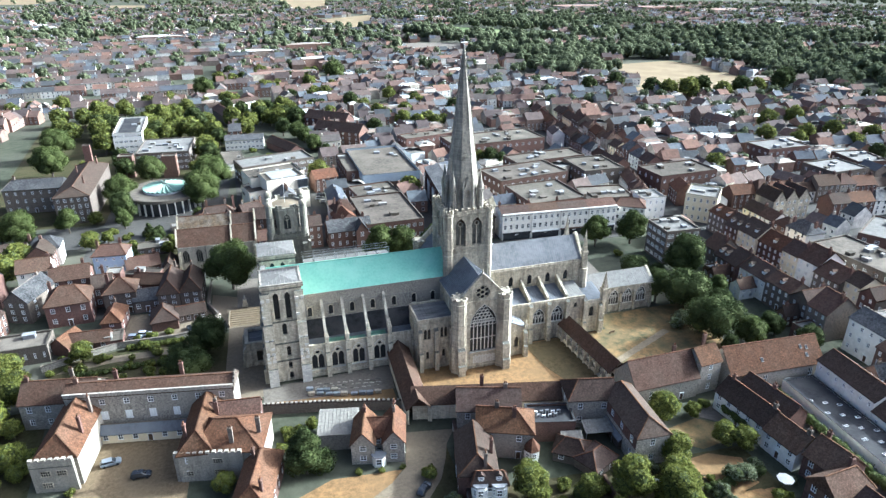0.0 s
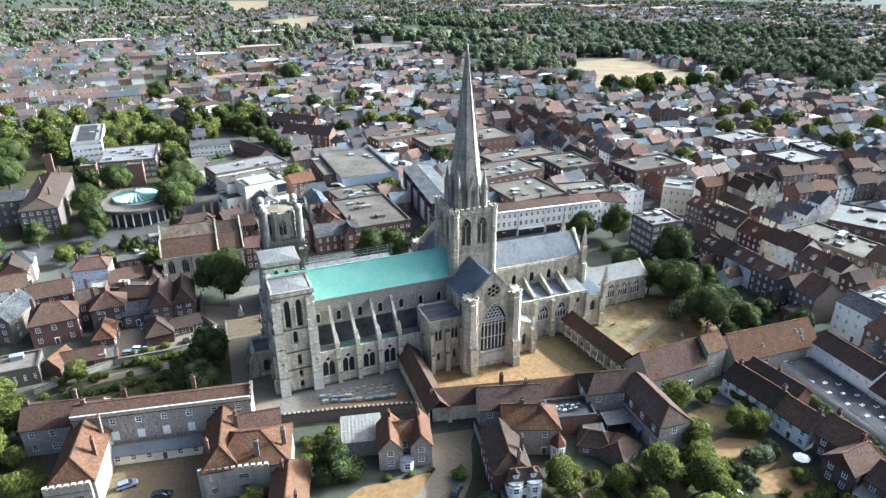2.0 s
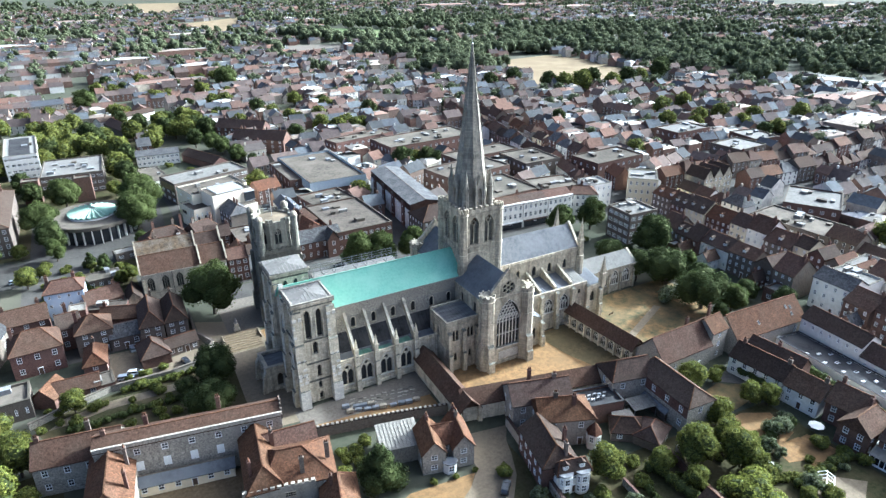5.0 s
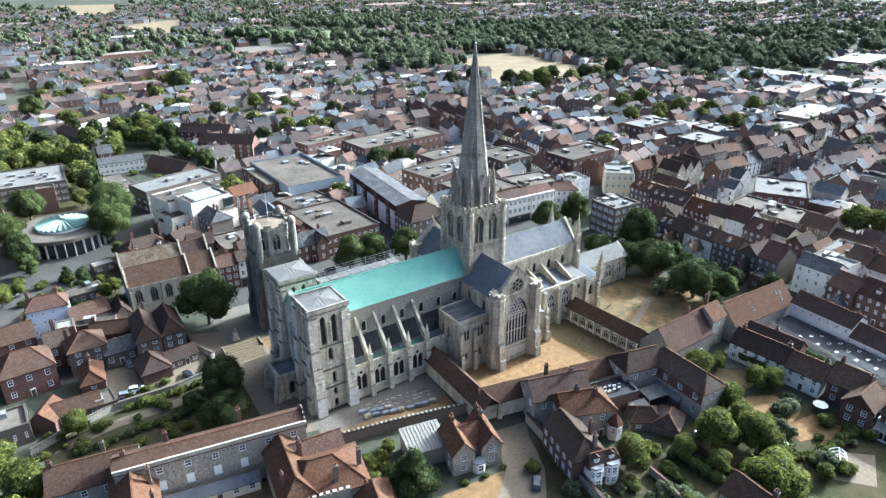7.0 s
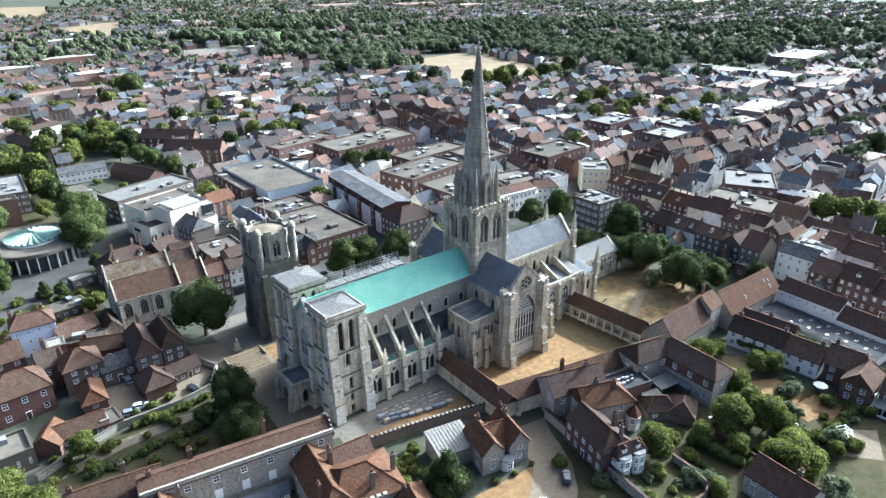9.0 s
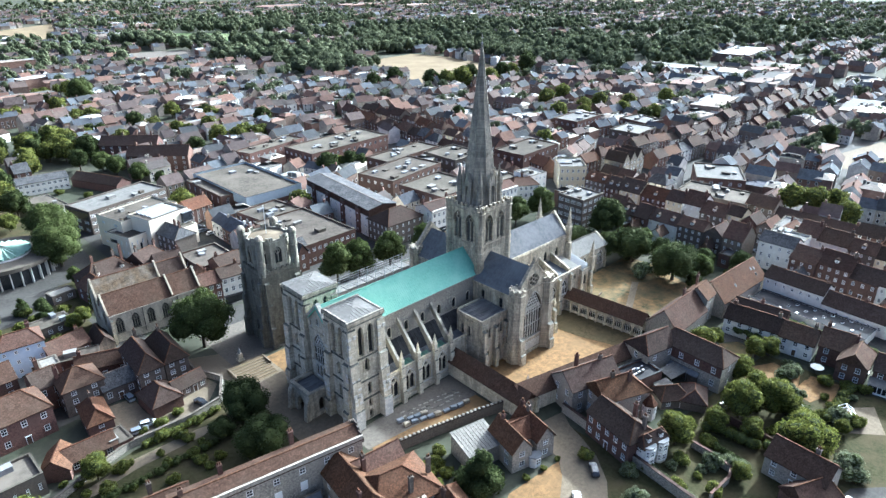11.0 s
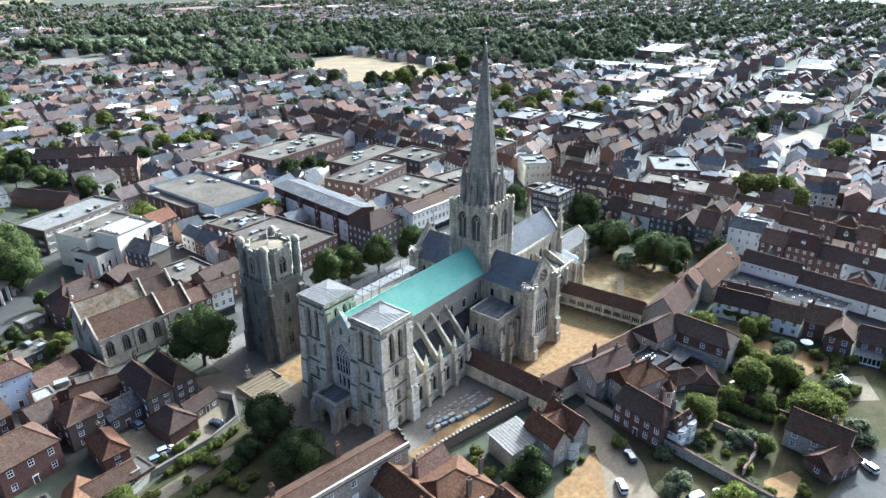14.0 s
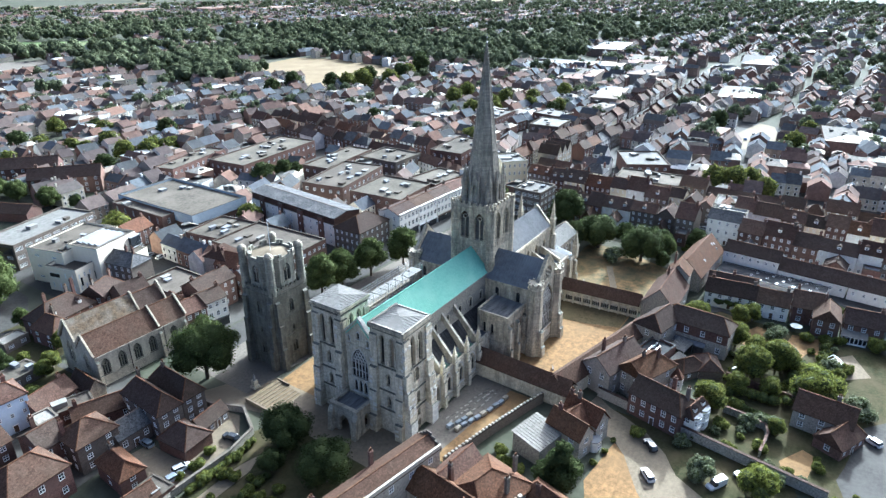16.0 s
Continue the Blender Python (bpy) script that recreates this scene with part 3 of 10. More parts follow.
def house(label, x, y, turn, L, W, ze, zr, wall=None, roof=None, hip=(0, 0), chim=(), floors=2, south=None, north=0, east=0, west=0, dormers=0, dorm_side=-1,
          name="house", category="house", group="", win=(1.25, 1.75), door=True, parapet=0.0, glaze=True, ridge_mat=None):
    """A pitched-roof building along local x. south/north/west/east: windows in a row on each side; the walls are open behind them."""
    ob = thing(name, label, category, x, y, 0, turn, group)
    TAKEN.append((x, y, L / 2, W / 2, turn))
    wall, roof = wall or BRICK, roof or TILE
    if turn < -60:          # the row of windows named first looks west or south
        south, north, dorm_side = north, south, -dorm_side
    south = max(1, round(L / 2.9)) if south is None else south
    hl, hw, k = L / 2, W / 2, (zr - ze) / (W / 2)
    sides = {"s": (Side(0, -hw, 1, 0, 0, -1), L, south), "n": (Side(0, hw, -1, 0, 0, 1), L, north), "e": (Side(hl, 0, 0, 1, 1, 0), W, east), "w": (Side(-hl, 0, 0, -1, -1, 0), W, west)}
    storey = (ze - 0.3) / floors
    bm, todo = bmesh.new(), []
    for key, (s, long, count) in sides.items():
        holes = []
        inset = 0.0 if key in "sn" else 0.35
        half = long / 2 - inset
        for i in range(count):
            for f in range(floors):
                u = -half + 2 * half * (i + 0.5) / count
                v = 0.3 + storey * (f + 0.52)
                w, h = min(win[0], 1.7 * half / count), min(win[1], storey * 0.62) * (0.88 if f == floors - 1 and floors > 2 else 1)
                if door and key == "s" and f == 0 and i == count // 2 and count > 1:
                    holes.append(rect(u - 0.5, 0.06, u + 0.5, 2.1))
                    todo.append((s, u, 1.05, None, None))
                    continue
                holes.append(rect(u - w / 2, v - h / 2, u + w / 2, v + h / 2))
                todo.append((s, u, v, w, h))
        top = [(half, ze), (-half, ze)]
        if (key == "e" and not hip[1]) or (key == "w" and not hip[0]):
            top = [(half, ze), (0, zr - inset * 0.1), (-half, ze)]
        s.panel(bm, [(-half, -0.4), (half, -0.4)] + top, holes, 0.35)
    body = part("wall", bm, wall, ob)
    for s, u, v, w, h in todo:
        if w is None:
            bm = bmesh.new()
            s.block(bm, u - 0.5, 0.06, u + 0.5, 2.1, -0.22, -0.12)
            s.block(bm, u - 0.62, 0.06, u - 0.5, 2.22, -0.1, 0.05, 1)
            s.block(bm, u + 0.5, 0.06, u + 0.62, 2.22, -0.1, 0.05, 1)
            s.block(bm, u - 0.7, 2.12, u + 0.7, 2.3, -0.1, 0.18, 1)
            part("door", bm, (WOOD, PAINT), ob)
        else:
            sash(ob, s.matrix(u, v, -0.1), w, h, glaze=glaze)
    bm = bmesh.new()
    gable_roof(bm, L, W, ze, zr, hip=hip)
    rf = part("roof", bm, roof, ob)
    bm = bmesh.new()
    a = -hl + (hip[0] if hip[0] else -0.3)
    b = hl - (hip[1] if hip[1] else -0.3)
    if b - a > 0.4:
        bar(bm, (a, 0, zr + 0.27), (b, 0, zr + 0.27), 0.3, 0.16)
    for s, e in ((a, -1), (b, 1)):
        if hip[0 if e < 0 else 1]:
            for q in (-1, 1):
                bar(bm, (s, 0, zr + 0.25), (e * (hl + 0.35), q * (hw + 0.35), ze - 0.35 * k + 0.25), 0.26, 0.14)
    if len(bm.faces):
        part("ridge_tiles", bm, ridge_mat or (TILE_RED if roof in (TILE, TILE_DARK, TILE_RED, CHURCH_TILE) else BRICK_GREY), rf)
    else:
        bm.free()
    for c in chim:
        cx, cy = c[0], c[1]
        chimney(ob, cx, cy, max(ze - 0.5, zr - abs(cy) * k - 1.2), zr + (c[2] if len(c) > 2 else 1.3), mat=(BRICK, BRICK, BRICK_GREY)[int(abs(x * 3 + cx)) % 3])
    for i in range(dormers):
        dormer(ob, -hl + L * (i + 0.5) / dormers, dorm_side, W, ze, zr, roof)
    return ob


def dormer(ob, x, side, W, ze, zr, roof):
    """A small gabled dormer with its own window, on the slope of that side."""
    k = (zr - ze) / (W / 2)
    y0 = side * W * 0.36
    z0 = zr - abs(y0) * k
    h = 1.35
    yb = side * max(0.1, (zr - z0 - h) / k)
    bm = bmesh.new()
    box(bm, x - 0.65, min(y0, yb), z0 - 0.3, x + 0.65, max(y0, yb), z0 + h - 0.15)
    d = part("dormer", bm, RENDER, ob)
    bm = bmesh.new()
    pts = [(x - 0.85, y0 + side * 0.2, z0 + h - 0.15), (x + 0.85, y0 + side * 0.2, z0 + h - 0.15), (x, y0 + side * 0.2, z0 + h + 0.5),
           (x - 0.85, yb, z0 + h - 0.15), (x + 0.85, yb, z0 + h - 0.15), (x, side * max(0.05, (zr - z0 - h - 0.5) / k), z0 + h + 0.5)]
    faces(bm, pts, [(0, 1, 2), (3, 5, 4), (0, 2, 5, 3), (1, 4, 5, 2), (0, 3, 4, 1)])
    part("dormer_roof", bm, roof, d)
    s = Side(x, y0, 1 if side < 0 else -1, 0, 0, side)
    sash(d, s.matrix(0, z0 + 0.55, 0.06), 0.9, 1.0, glaze=False)
    bm = bmesh.new()
    s.block(bm, -0.36, z0 + 0.15, 0.36, z0 + 0.95, -0.05, 0.02)
    part("pane", bm, GLASS, d)


def flat_block(label, x, y, turn, L, W, h, wall=None, roof=None, floors=3, south=0, north=0, east=0, west=0, units=3, name="building", category="building", parapet=0.5, win=(1.5, 1.5), z0=0.0, group=""):
    """A flat-roofed building: parapet, felt deck, roof units and rows of windows."""
    ob = thing(name, label, category, x, y, 0, turn, group)
    TAKEN.append((x, y, L / 2, W / 2, turn))
    wall, roof = wall or BRICK, roof or FELT
    hl, hw = L / 2, W / 2
    bm, todo = bmesh.new(), []
    storey = h / floors
    for s, long, count, inset in ((Side(0, -hw, 1, 0, 0, -1), L, south, 0), (Side(0, hw, -1, 0, 0, 1), L, north, 0), (Side(hl, 0, 0, 1, 1, 0), W, east, 0.4), (Side(-hl, 0, 0, -1, -1, 0), W, west, 0.4)):
        half, holes = long / 2 - inset, []
        for i in range(count):
            for f in range(floors):
                u, v = -half + 2 * half * (i + 0.5) / count, z0 + (h - z0) / floors * (f + 0.52)
                w, q = min(win[0], 1.7 * half / count), min(win[1], storey * 0.6)
                holes.append(rect(u - w / 2, v - q / 2, u + w / 2, v + q / 2))
                todo.append((s, u, v, w, q))
        s.panel(bm, rect(-half, z0 - 0.3, half, h + parapet), holes, 0.4)
    part("wall", bm, wall, ob)
    for s, u, v, w, q in todo:
        sash(ob, s.matrix(u, v, -0.12), w, q, glaze=len(todo) < 60)
    bm = bmesh.new()
    box(bm, -hl + 0.4, -hw + 0.4, h - 0.3, hl - 0.4, hw - 0.4, h)
    deck = part("roof", bm, roof, ob)
    bm = bmesh.new()
    for b in ((-hl - 0.06, -hw - 0.06, hl + 0.06, -hw + 0.46), (-hl - 0.06, hw - 0.46, hl + 0.06, hw + 0.06), (-hl - 0.06, -hw + 0.46, -hl + 0.46, hw - 0.46), (hl - 0.46, -hw + 0.46, hl + 0.06, hw - 0.46)):
        box(bm, b[0], b[1], h + parapet, b[2], b[3], h + parapet + 0.12)
    part("coping", bm, FELT if roof != SLATE_BLACK else roof, deck)
    rnd = random.Random(int(abs(x) * 7 + abs(y) * 3))
    for i in range(units):
        bm = bmesh.new()
        ux, uy, a, b, c = rnd.uniform(-hl * 0.7, hl * 0.7), rnd.uniform(-hw * 0.7, hw * 0.7), rnd.uniform(0.6, 1.8), rnd.uniform(0.6, 1.4), rnd.uniform(0.5, 1.3)
        box(bm, ux - a, uy - b, h, ux + a, uy + b, h + c)
        box(bm, ux - a - 0.1, uy - b - 0.1, h + c, ux + a + 0.1, uy + b + 0.1, h + c + 0.1)
        part("roof_unit", bm, rnd.choice((LEAD_PALE, FELT, LEAD)), deck)
    return ob


def sheet(name, label, poly, mat, z=0.04, thick=0.06, category="ground"):
    """A stretch of ground of its own surface, lying on the land."""
    bm = bmesh.new()
    prism(bm, poly, z - thick, z)
    bmesh.ops.recalc_face_normals(bm, faces=bm.faces[:])
    me = bpy.data.meshes.new(name)
    bm.to_mesh(me)
    bm.free()
    me.materials.append(mat)
    return tagged(new(name, me), label, category, kind="structure")


def strip(a, b, w):
    a, b = Vector(a), Vector(b)
    n = Vector((-(b - a).y, (b - a).x)).normalized() * w / 2
    return [tuple(a - n), tuple(b - n), tuple(b + n), tuple(a + n)]


def garden_wall(label, pts, h=2.2, w=0.45, mat=None, cap=None):
    """A garden wall along a line of corners, with a coping."""
    ob = thing("garden_wall", label, "wall", pts[0][0], pts[0][1])
    bm, cp = bmesh.new(), bmesh.new()
    o = Vector((pts[0][0], pts[0][1], 0))
    for a, b in zip(pts, pts[1:]):
        d = (Vector(b) - Vector(a)).normalized() * 0.2
        bar(bm, Vector((*a, h / 2 - 0.15)) - o, Vector((b[0] + d.x, b[1] + d.y, h / 2 - 0.15)) - o, w, h + 0.3)
        bar(cp, Vector((*a, h + 0.08)) - o, Vector((b[0] + d.x, b[1] + d.y, h + 0.08)) - o, w + 0.18, 0.16)
    part("wall", bm, mat or FLINT, ob)
    part("coping", cp, cap or BRICK, ob)
    return ob


# ---- trees ----
def crown_mesh(name, lobes, leaves, size, rnd, core=0.78):
    """A crown of many small leaf sprays round uneven lobes, over solid cores whose dark green stands in for inner
    shade.
    """
    verts, polys, mats = [], [], []
    hearts, lobes = lobes, list(lobes)
    for lx, ly, lz, r in hearts:        # smaller billows on each lobe break its outline
        for _ in range(4):
            v = Vector((rnd.gauss(0, 1), rnd.gauss(0, 1), rnd.gauss(0, 0.8) + 0.3)).normalized()
            lobes.append((lx + v.x * r * 0.82, ly + v.y * r * 0.82, max(lz + v.z * r * 0.78, r * 0.3), r * rnd.uniform(0.26, 0.44)))
    total = sum(r * r for *_, r in lobes)
    for lx, ly, lz, r in lobes:
        for _ in range(int(leaves * r * r / total)):
            v = Vector((rnd.gauss(0, 1), rnd.gauss(0, 1), rnd.gauss(0, 1) + 0.25)).normalized()
            p = Vector((lx, ly, lz)) + v * r * (rnd.uniform(0.8, 1.08) + 0.1 * noise.noise(v * 3 + Vector((lx, ly, lz)))) * Vector((1, 1, 0.9))
            q = (v + Vector((rnd.uniform(-1, 1), rnd.uniform(-1, 1), rnd.uniform(-0.6, 1))) * 0.75).to_track_quat("Z", "Y").to_matrix()
            s, t = size * rnd.uniform(0.6, 1.35), rnd.uniform(0.45, 0.9)
            k = len(verts)
            for a, b, c in ((-1, 0, 0), (-0.1, -t, 0.22), (1, 0, 0), (0.1, t, 0.22)):
                verts.append(p + q @ Vector((a * s, b * s, c * s)))
            polys.append((k, k + 1, k + 2, k + 3))
            mats.append(0)
    # solid cores that stop see-through, coloured dark as the crown's inner shade
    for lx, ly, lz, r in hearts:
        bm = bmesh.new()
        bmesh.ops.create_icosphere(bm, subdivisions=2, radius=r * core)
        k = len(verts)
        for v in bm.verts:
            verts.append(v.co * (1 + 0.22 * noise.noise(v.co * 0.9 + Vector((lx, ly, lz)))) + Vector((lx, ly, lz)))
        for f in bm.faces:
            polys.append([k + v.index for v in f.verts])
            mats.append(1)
        bm.free()
    me = bpy.data.meshes.new(name)
    me.from_pydata(verts, [], polys)
    me.polygons.foreach_set("material_index", mats)
    return me


def tree_kind(name, label, r, h, leaf, lobes=9, leaves=2600, size=0.34, seed=1, shape="round", trunk=0.28):
    """One tree, r wide each way and h high: a tapered trunk with limbs, and a crown."""
    rnd = random.Random(seed)
    ob = thing(name, label, "tree")
    base = h * 0.14 if shape != "bush" else 0.0
    bm = bmesh.new()
    tops = []
    bl = []
    for i in range(lobes):
        a = 2 * math.pi * i / lobes * 2.4 + rnd.uniform(-0.3, 0.3)
        f = (i + 0.5) / lobes
        if shape == "cone":
            z, out, q = base + (h - base) * f, r * (1 - f) * 0.72, r * (0.62 - 0.38 * f)
        elif shape == "bush":
            z, out, q = h * rnd.uniform(0.25, 0.6), r * rnd.uniform(0.2, 0.6), min(r, h) * rnd.uniform(0.38, 0.5)
        else:
            z = base + (h - base) * (0.22 + 0.58 * f)
            out, q = r * 0.62 * math.sin(math.pi * (0.28 + 0.62 * f)) * rnd.uniform(0.75, 1.1), r * rnd.uniform(0.40, 0.54)
        bl.append((out * math.cos(a), out * math.sin(a), min(z, h - q * 0.85), q))
    if shape == "round":
        bl.append((0, 0, h - r * 0.55, r * 0.55))
        bl.append((0, 0, base + (h - base) * 0.45, r * 0.66))
    frustum(bm, 0, 0, -0.3, trunk * 1.35, base + h * 0.12, trunk * 0.9, 8)
    frustum(bm, 0, 0, base + h * 0.12, trunk * 0.9, h * 0.75, trunk * 0.25, 7)
    for lx, ly, lz, q in bl[:6]:
        bar(bm, (0, 0, max(0.5, base * 0.9)), (lx * 0.8, ly * 0.8, lz), trunk * 0.4)
    part("trunk", bm, BARK, ob)
    me = crown_mesh("crown", bl, leaves, size, rnd)
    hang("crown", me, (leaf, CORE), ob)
    return ob


# ---- land ----
bm = bmesh.new()
frustum(bm, 300, 300, -2.0, 4300, 0.0, 4300, 96)
bmesh.ops.recalc_face_normals(bm, faces=bm.faces[:])
me = bpy.data.meshes.new("ground")
bm.to_mesh(me)
bm.free()
me.materials.append(LAND)
tagged(new("ground", me), "level town ground of mixed soil, tarmac and grass", "ground", kind="structure")

# ---- the cathedral: origin under the crossing, x along the nave to the east ----
cath = thing("cathedral", "grey limestone cathedral with tall spire and green-sheeted nave roof", "cathedral")
TAKEN.append((4, 0, 64, 24, 0))


def buttress(side, u, w, steps, parent=None, mat=None, name="buttress"):
    """A stepped buttress: (top, projection) from the ground up, each stage with a sloped weathering."""
    bm, z = bmesh.new(), -0.3
    for top, out in steps:
        pts = [(u - w / 2, z, 0.0), (u + w / 2, z, 0.0), (u + w / 2, z, out), (u - w / 2, z, out), (u - w / 2, top, 0.0), (u + w / 2, top, 0.0), (u + w / 2, top - out * 0.5, out), (u - w / 2, top - out * 0.5, out)]
        faces(bm, [side.at(*p) for p in pts], BOX)
        tuple(bm.faces)[-5].material_index = 1
        z = top - out * 0.5 - 0.01
    return part(name, bm, (mat or STONE, STONE_DARK), parent or cath)


def pinnacle(x, y, z0, w, h, parent=None, mat=None, turn=45.0):
    bm = bmesh.new()
    frustum(bm, x, y, z0, w * 0.7, z0 + h * 0.4, w * 0.7, 4, turn)
    frustum(bm, x, y, z0 + h * 0.4, w * 0.86, z0 + h * 0.45, w * 0.8, 4, turn)
    frustum(bm, x, y, z0 + h * 0.45, w * 0.6, z0 + h, 0.0, 4, turn)
    for i in range(3):
        z = z0 + h * (0.55 + 0.13 * i)
        frustum(bm, x, y, z, w * (0.55 - 0.13 * i), z + 0.12, w * (0.55 - 0.13 * i), 4, turn)
    return part("pinnacle", bm, mat or STONE, parent or cath)


def parapet(side, u0, u1, z, parent=None, gap=0.9, h=0.55, mat=None, d=0.12, name="parapet", merlons=True):
    """A moulded string with a battlemented parapet on it."""
    bm = bmesh.new()
    side.block(bm, u0, z - 0.35, u1, z, -0.45, d + 0.1)
    side.block(bm, u0, z, u1, z + 0.55, -0.4, d)
    if merlons:
        n = max(1, int((u1 - u0) / (2 * gap)))
        for i in range(n):
            u = u0 + (u1 - u0) * (i + 0.5) / n
            side.block(bm, u - gap / 2, z + 0.55, u + gap / 2, z + 0.55 + h, -0.4, d)
    return part(name, bm, mat or STONE, parent or cath)


def seam_roof(name, pts, mat, gap=0.75, parent=None, thick=0.18, label="", seam=0.1):
    """A sheet-metal roof slope: eave a to b, top d to c, with standing seams up the slope."""
    a, b, c, d = [Vector(p) for p in pts]
    bm = bmesh.new()
    n = max(2, int((b - a).length / gap))
    rows = []
    for i in range(n + 1):
        if i in (0, n):
            rows.append((i / n, 0.0))
        else:
            e = seam / 2 / (b - a).length
            rows += [(i / n - e, 0.0), (i / n - e, seam), (i / n + e, seam), (i / n + e, 0.0)]
    up = (b - a).cross(d - a).normalized()
    up = up if up.z > 0 else -up
    low = [bm.verts.new(a.lerp(b, f) + up * h) for f, h in rows]
    high = [bm.verts.new(d.lerp(c, f) + up * h) for f, h in rows]
    for i in range(len(rows) - 1):
        bm.faces.new((low[i], low[i + 1], high[i + 1], high[i]))
    under = [bm.verts.new(p - up * thick) for p in (a, b, c, d)]
    bm.faces.new(under[::-1])
    bm.faces.new([low[0], under[0], under[3], high[0]])
    bm.faces.new([low[-1], high[-1], under[2], under[1]])
    bm.faces.new(low[::-1] + [under[0], under[1]])
    bm.faces.new(high + [under[2], under[3]])
    return part(name, bm, mat, parent or cath, label)


def plate(c, z0, w, h):
    """Openings of a plate-traceried window: two lancets and a small round light above."""
    r = w * 0.16
    return [arch(c - w * 0.245, z0, w * 0.43, h * 0.76), arch(c + w * 0.245, z0, w * 0.43, h * 0.76), [(c + r * math.cos(math.pi * i / 6), z0 + h * 0.845 + r * math.sin(math.pi * i / 6)) for i in range(12)]]


def plate_window(side, c, z0, w, h):
    """The moulded stone frame round a plate-traceried window, with its leaded glass behind."""
    bm = bmesh.new()
    outer, inner = arch(c, z0, w + 0.5, h + 0.42), arch(c, z0, w + 0.16, h + 0.2)
    for i in range(1, len(outer) - 1):
        pts = [outer[i], outer[i + 1], inner[i + 1], inner[i]]
        faces(bm, [side.at(*p, 0.16) for p in pts] + [side.at(*p, -0.02) for p in pts], ((0, 1, 2, 3), (7, 6, 5, 4), (0, 4, 5, 1), (2, 6, 7, 3)))
    side.block(bm, c - w / 2 - 0.25, z0 - 0.25, c + w / 2 + 0.25, z0 - 0.03, 0.0, 0.24)
    win = part("window", bm, STONE_NEW, cath)
    bm = bmesh.new()
    side.block(bm, c - w / 2, z0 - 0.05, c + w / 2, z0 + h, -0.5, -0.45)
    part("glass", bm, LEADED, win)


# nave: clerestory, roof and aisles
EAVE, RIDGE, NW = 21.4, 27.8, 5.9
for sgn in (-1, 1):
    side = Side(0, sgn * NW, 1, 0, 0, sgn)
    holes = [arch(u, 14.4, 1.15, 2.9, round_=True) for u in (-45.4, -39.7, -33.8, -28.0, -21.9, -16.1, -10.5)] if sgn < 0 else []
    bm = bmesh.new()
    side.panel(bm, rect(-48, 9, -6.1, EAVE), holes, 0.8)
    side.block(bm, -48, EAVE - 0.9, -6.1, EAVE - 0.55, 0.0, 0.22)
    side.block(bm, -48, EAVE - 0.3, -6.1, EAVE + 0.1, 0.0, 0.35)
    for i in range(44):
        u = -47.6 + i * 0.95
        side.block(bm, u, EAVE - 0.55, u + 0.35, EAVE - 0.3, 0.0, 0.3)
    if sgn < 0:
        side.block(bm, -48, 13.6, -6.1, 13.8, 0.0, 0.15)
        side.block(bm, -48, 17.8, -6.1, 17.95, 0.0, 0.12)
    part("clerestory_wall", bm, FLINT, cath)
    for u in (-45.4, -39.7, -33.8, -28.0, -21.9, -16.1, -10.5):
        if sgn < 0:
            stone_window(cath, side, u, 14.4, 1.15, 2.9, 1, True, mat=AISLE_STONE)
    x0, x1 = -47.6, -6.0
    seam_roof("nave_roof", [(x0, sgn * (NW + 0.35), EAVE), (x1, sgn * (NW + 0.35), EAVE), (x1, 0, RIDGE), (x0, 0, RIDGE)], COPPER, 0.62, label="turquoise-green standing-seam metal nave roof", seam=0.05)
    seam_roof("nave_roof", [(-57.2, sgn * 3.9, EAVE + 2.2), (x0, sgn * 3.9, EAVE + 2.2), (x0, 0, RIDGE), (-57.2, 0, RIDGE)], COPPER, 0.62, seam=0.05, label="green roof strip between the west towers")
bm = bmesh.new()
bar(bm, (-57.2, 0, RIDGE + 0.08), (-6.0, 0, RIDGE + 0.08), 0.35, 0.2)
part("ridge_roll", bm, COPPER, cath)
# south aisle with its outer wall, windows, buttresses and flyers
AY, AH = -13.4, 9.3
aisle = Side(0, AY, 1, 0, 0, -1)
AW = (-44.9, -39.5, -33.8, -27.9)
bm = bmesh.new()
aisle.panel(bm, rect(-48, -0.5, -18.2, AH), [h for u in AW for h in plate(u, 2.25, 3.5, 6.1)], 0.9)
aisle.block(bm, -48, 0, -18.2, 0.9, 0, 0.3)
aisle.block(bm, -48, 1.8, -18.2, 2.05, 0, 0.2)
part("aisle_wall", bm, AISLE_STONE, cath)
for u in AW:
    plate_window(aisle, u, 2.25, 3.5, 6.1)
parapet(aisle, -48, -18.2, AH, merlons=False, mat=AISLE_STONE)
for u in (-42.2, -36.7, -30.8, -25.0):
    buttress(aisle, u, 1.15, ((4.0, 1.5), (8.0, 1.25), (10.6, 0.9)), mat=AISLE_STONE)
    pinnacle(u, AY - 0.25, 10.0, 0.95, 5.4, mat=AISLE_STONE)
    bm = bmesh.new()
    pts = [(AY + 0.1, 9.6), (AY + 0.1, 11.0), (-NW, 19.2), (-NW, 17.4), (-8.2, 14.6), (-10.2, 12.0), (-11.9, 9.6)]
    faces(bm, [(u - 0.3, y, z) for y, z in pts] + [(u + 0.3, y, z) for y, z in pts], [tuple(range(7)), tuple(range(13, 6, -1))] + [(i, (i + 1) % 7, 7 + (i + 1) % 7, 7 + i) for i in range(7)])
    bar(bm, (u, AY + 0.1, 11.08), (u, -NW, 19.28), 0.74, 0.2)
    part("flying_buttress", bm, STONE_SPIRE, cath)
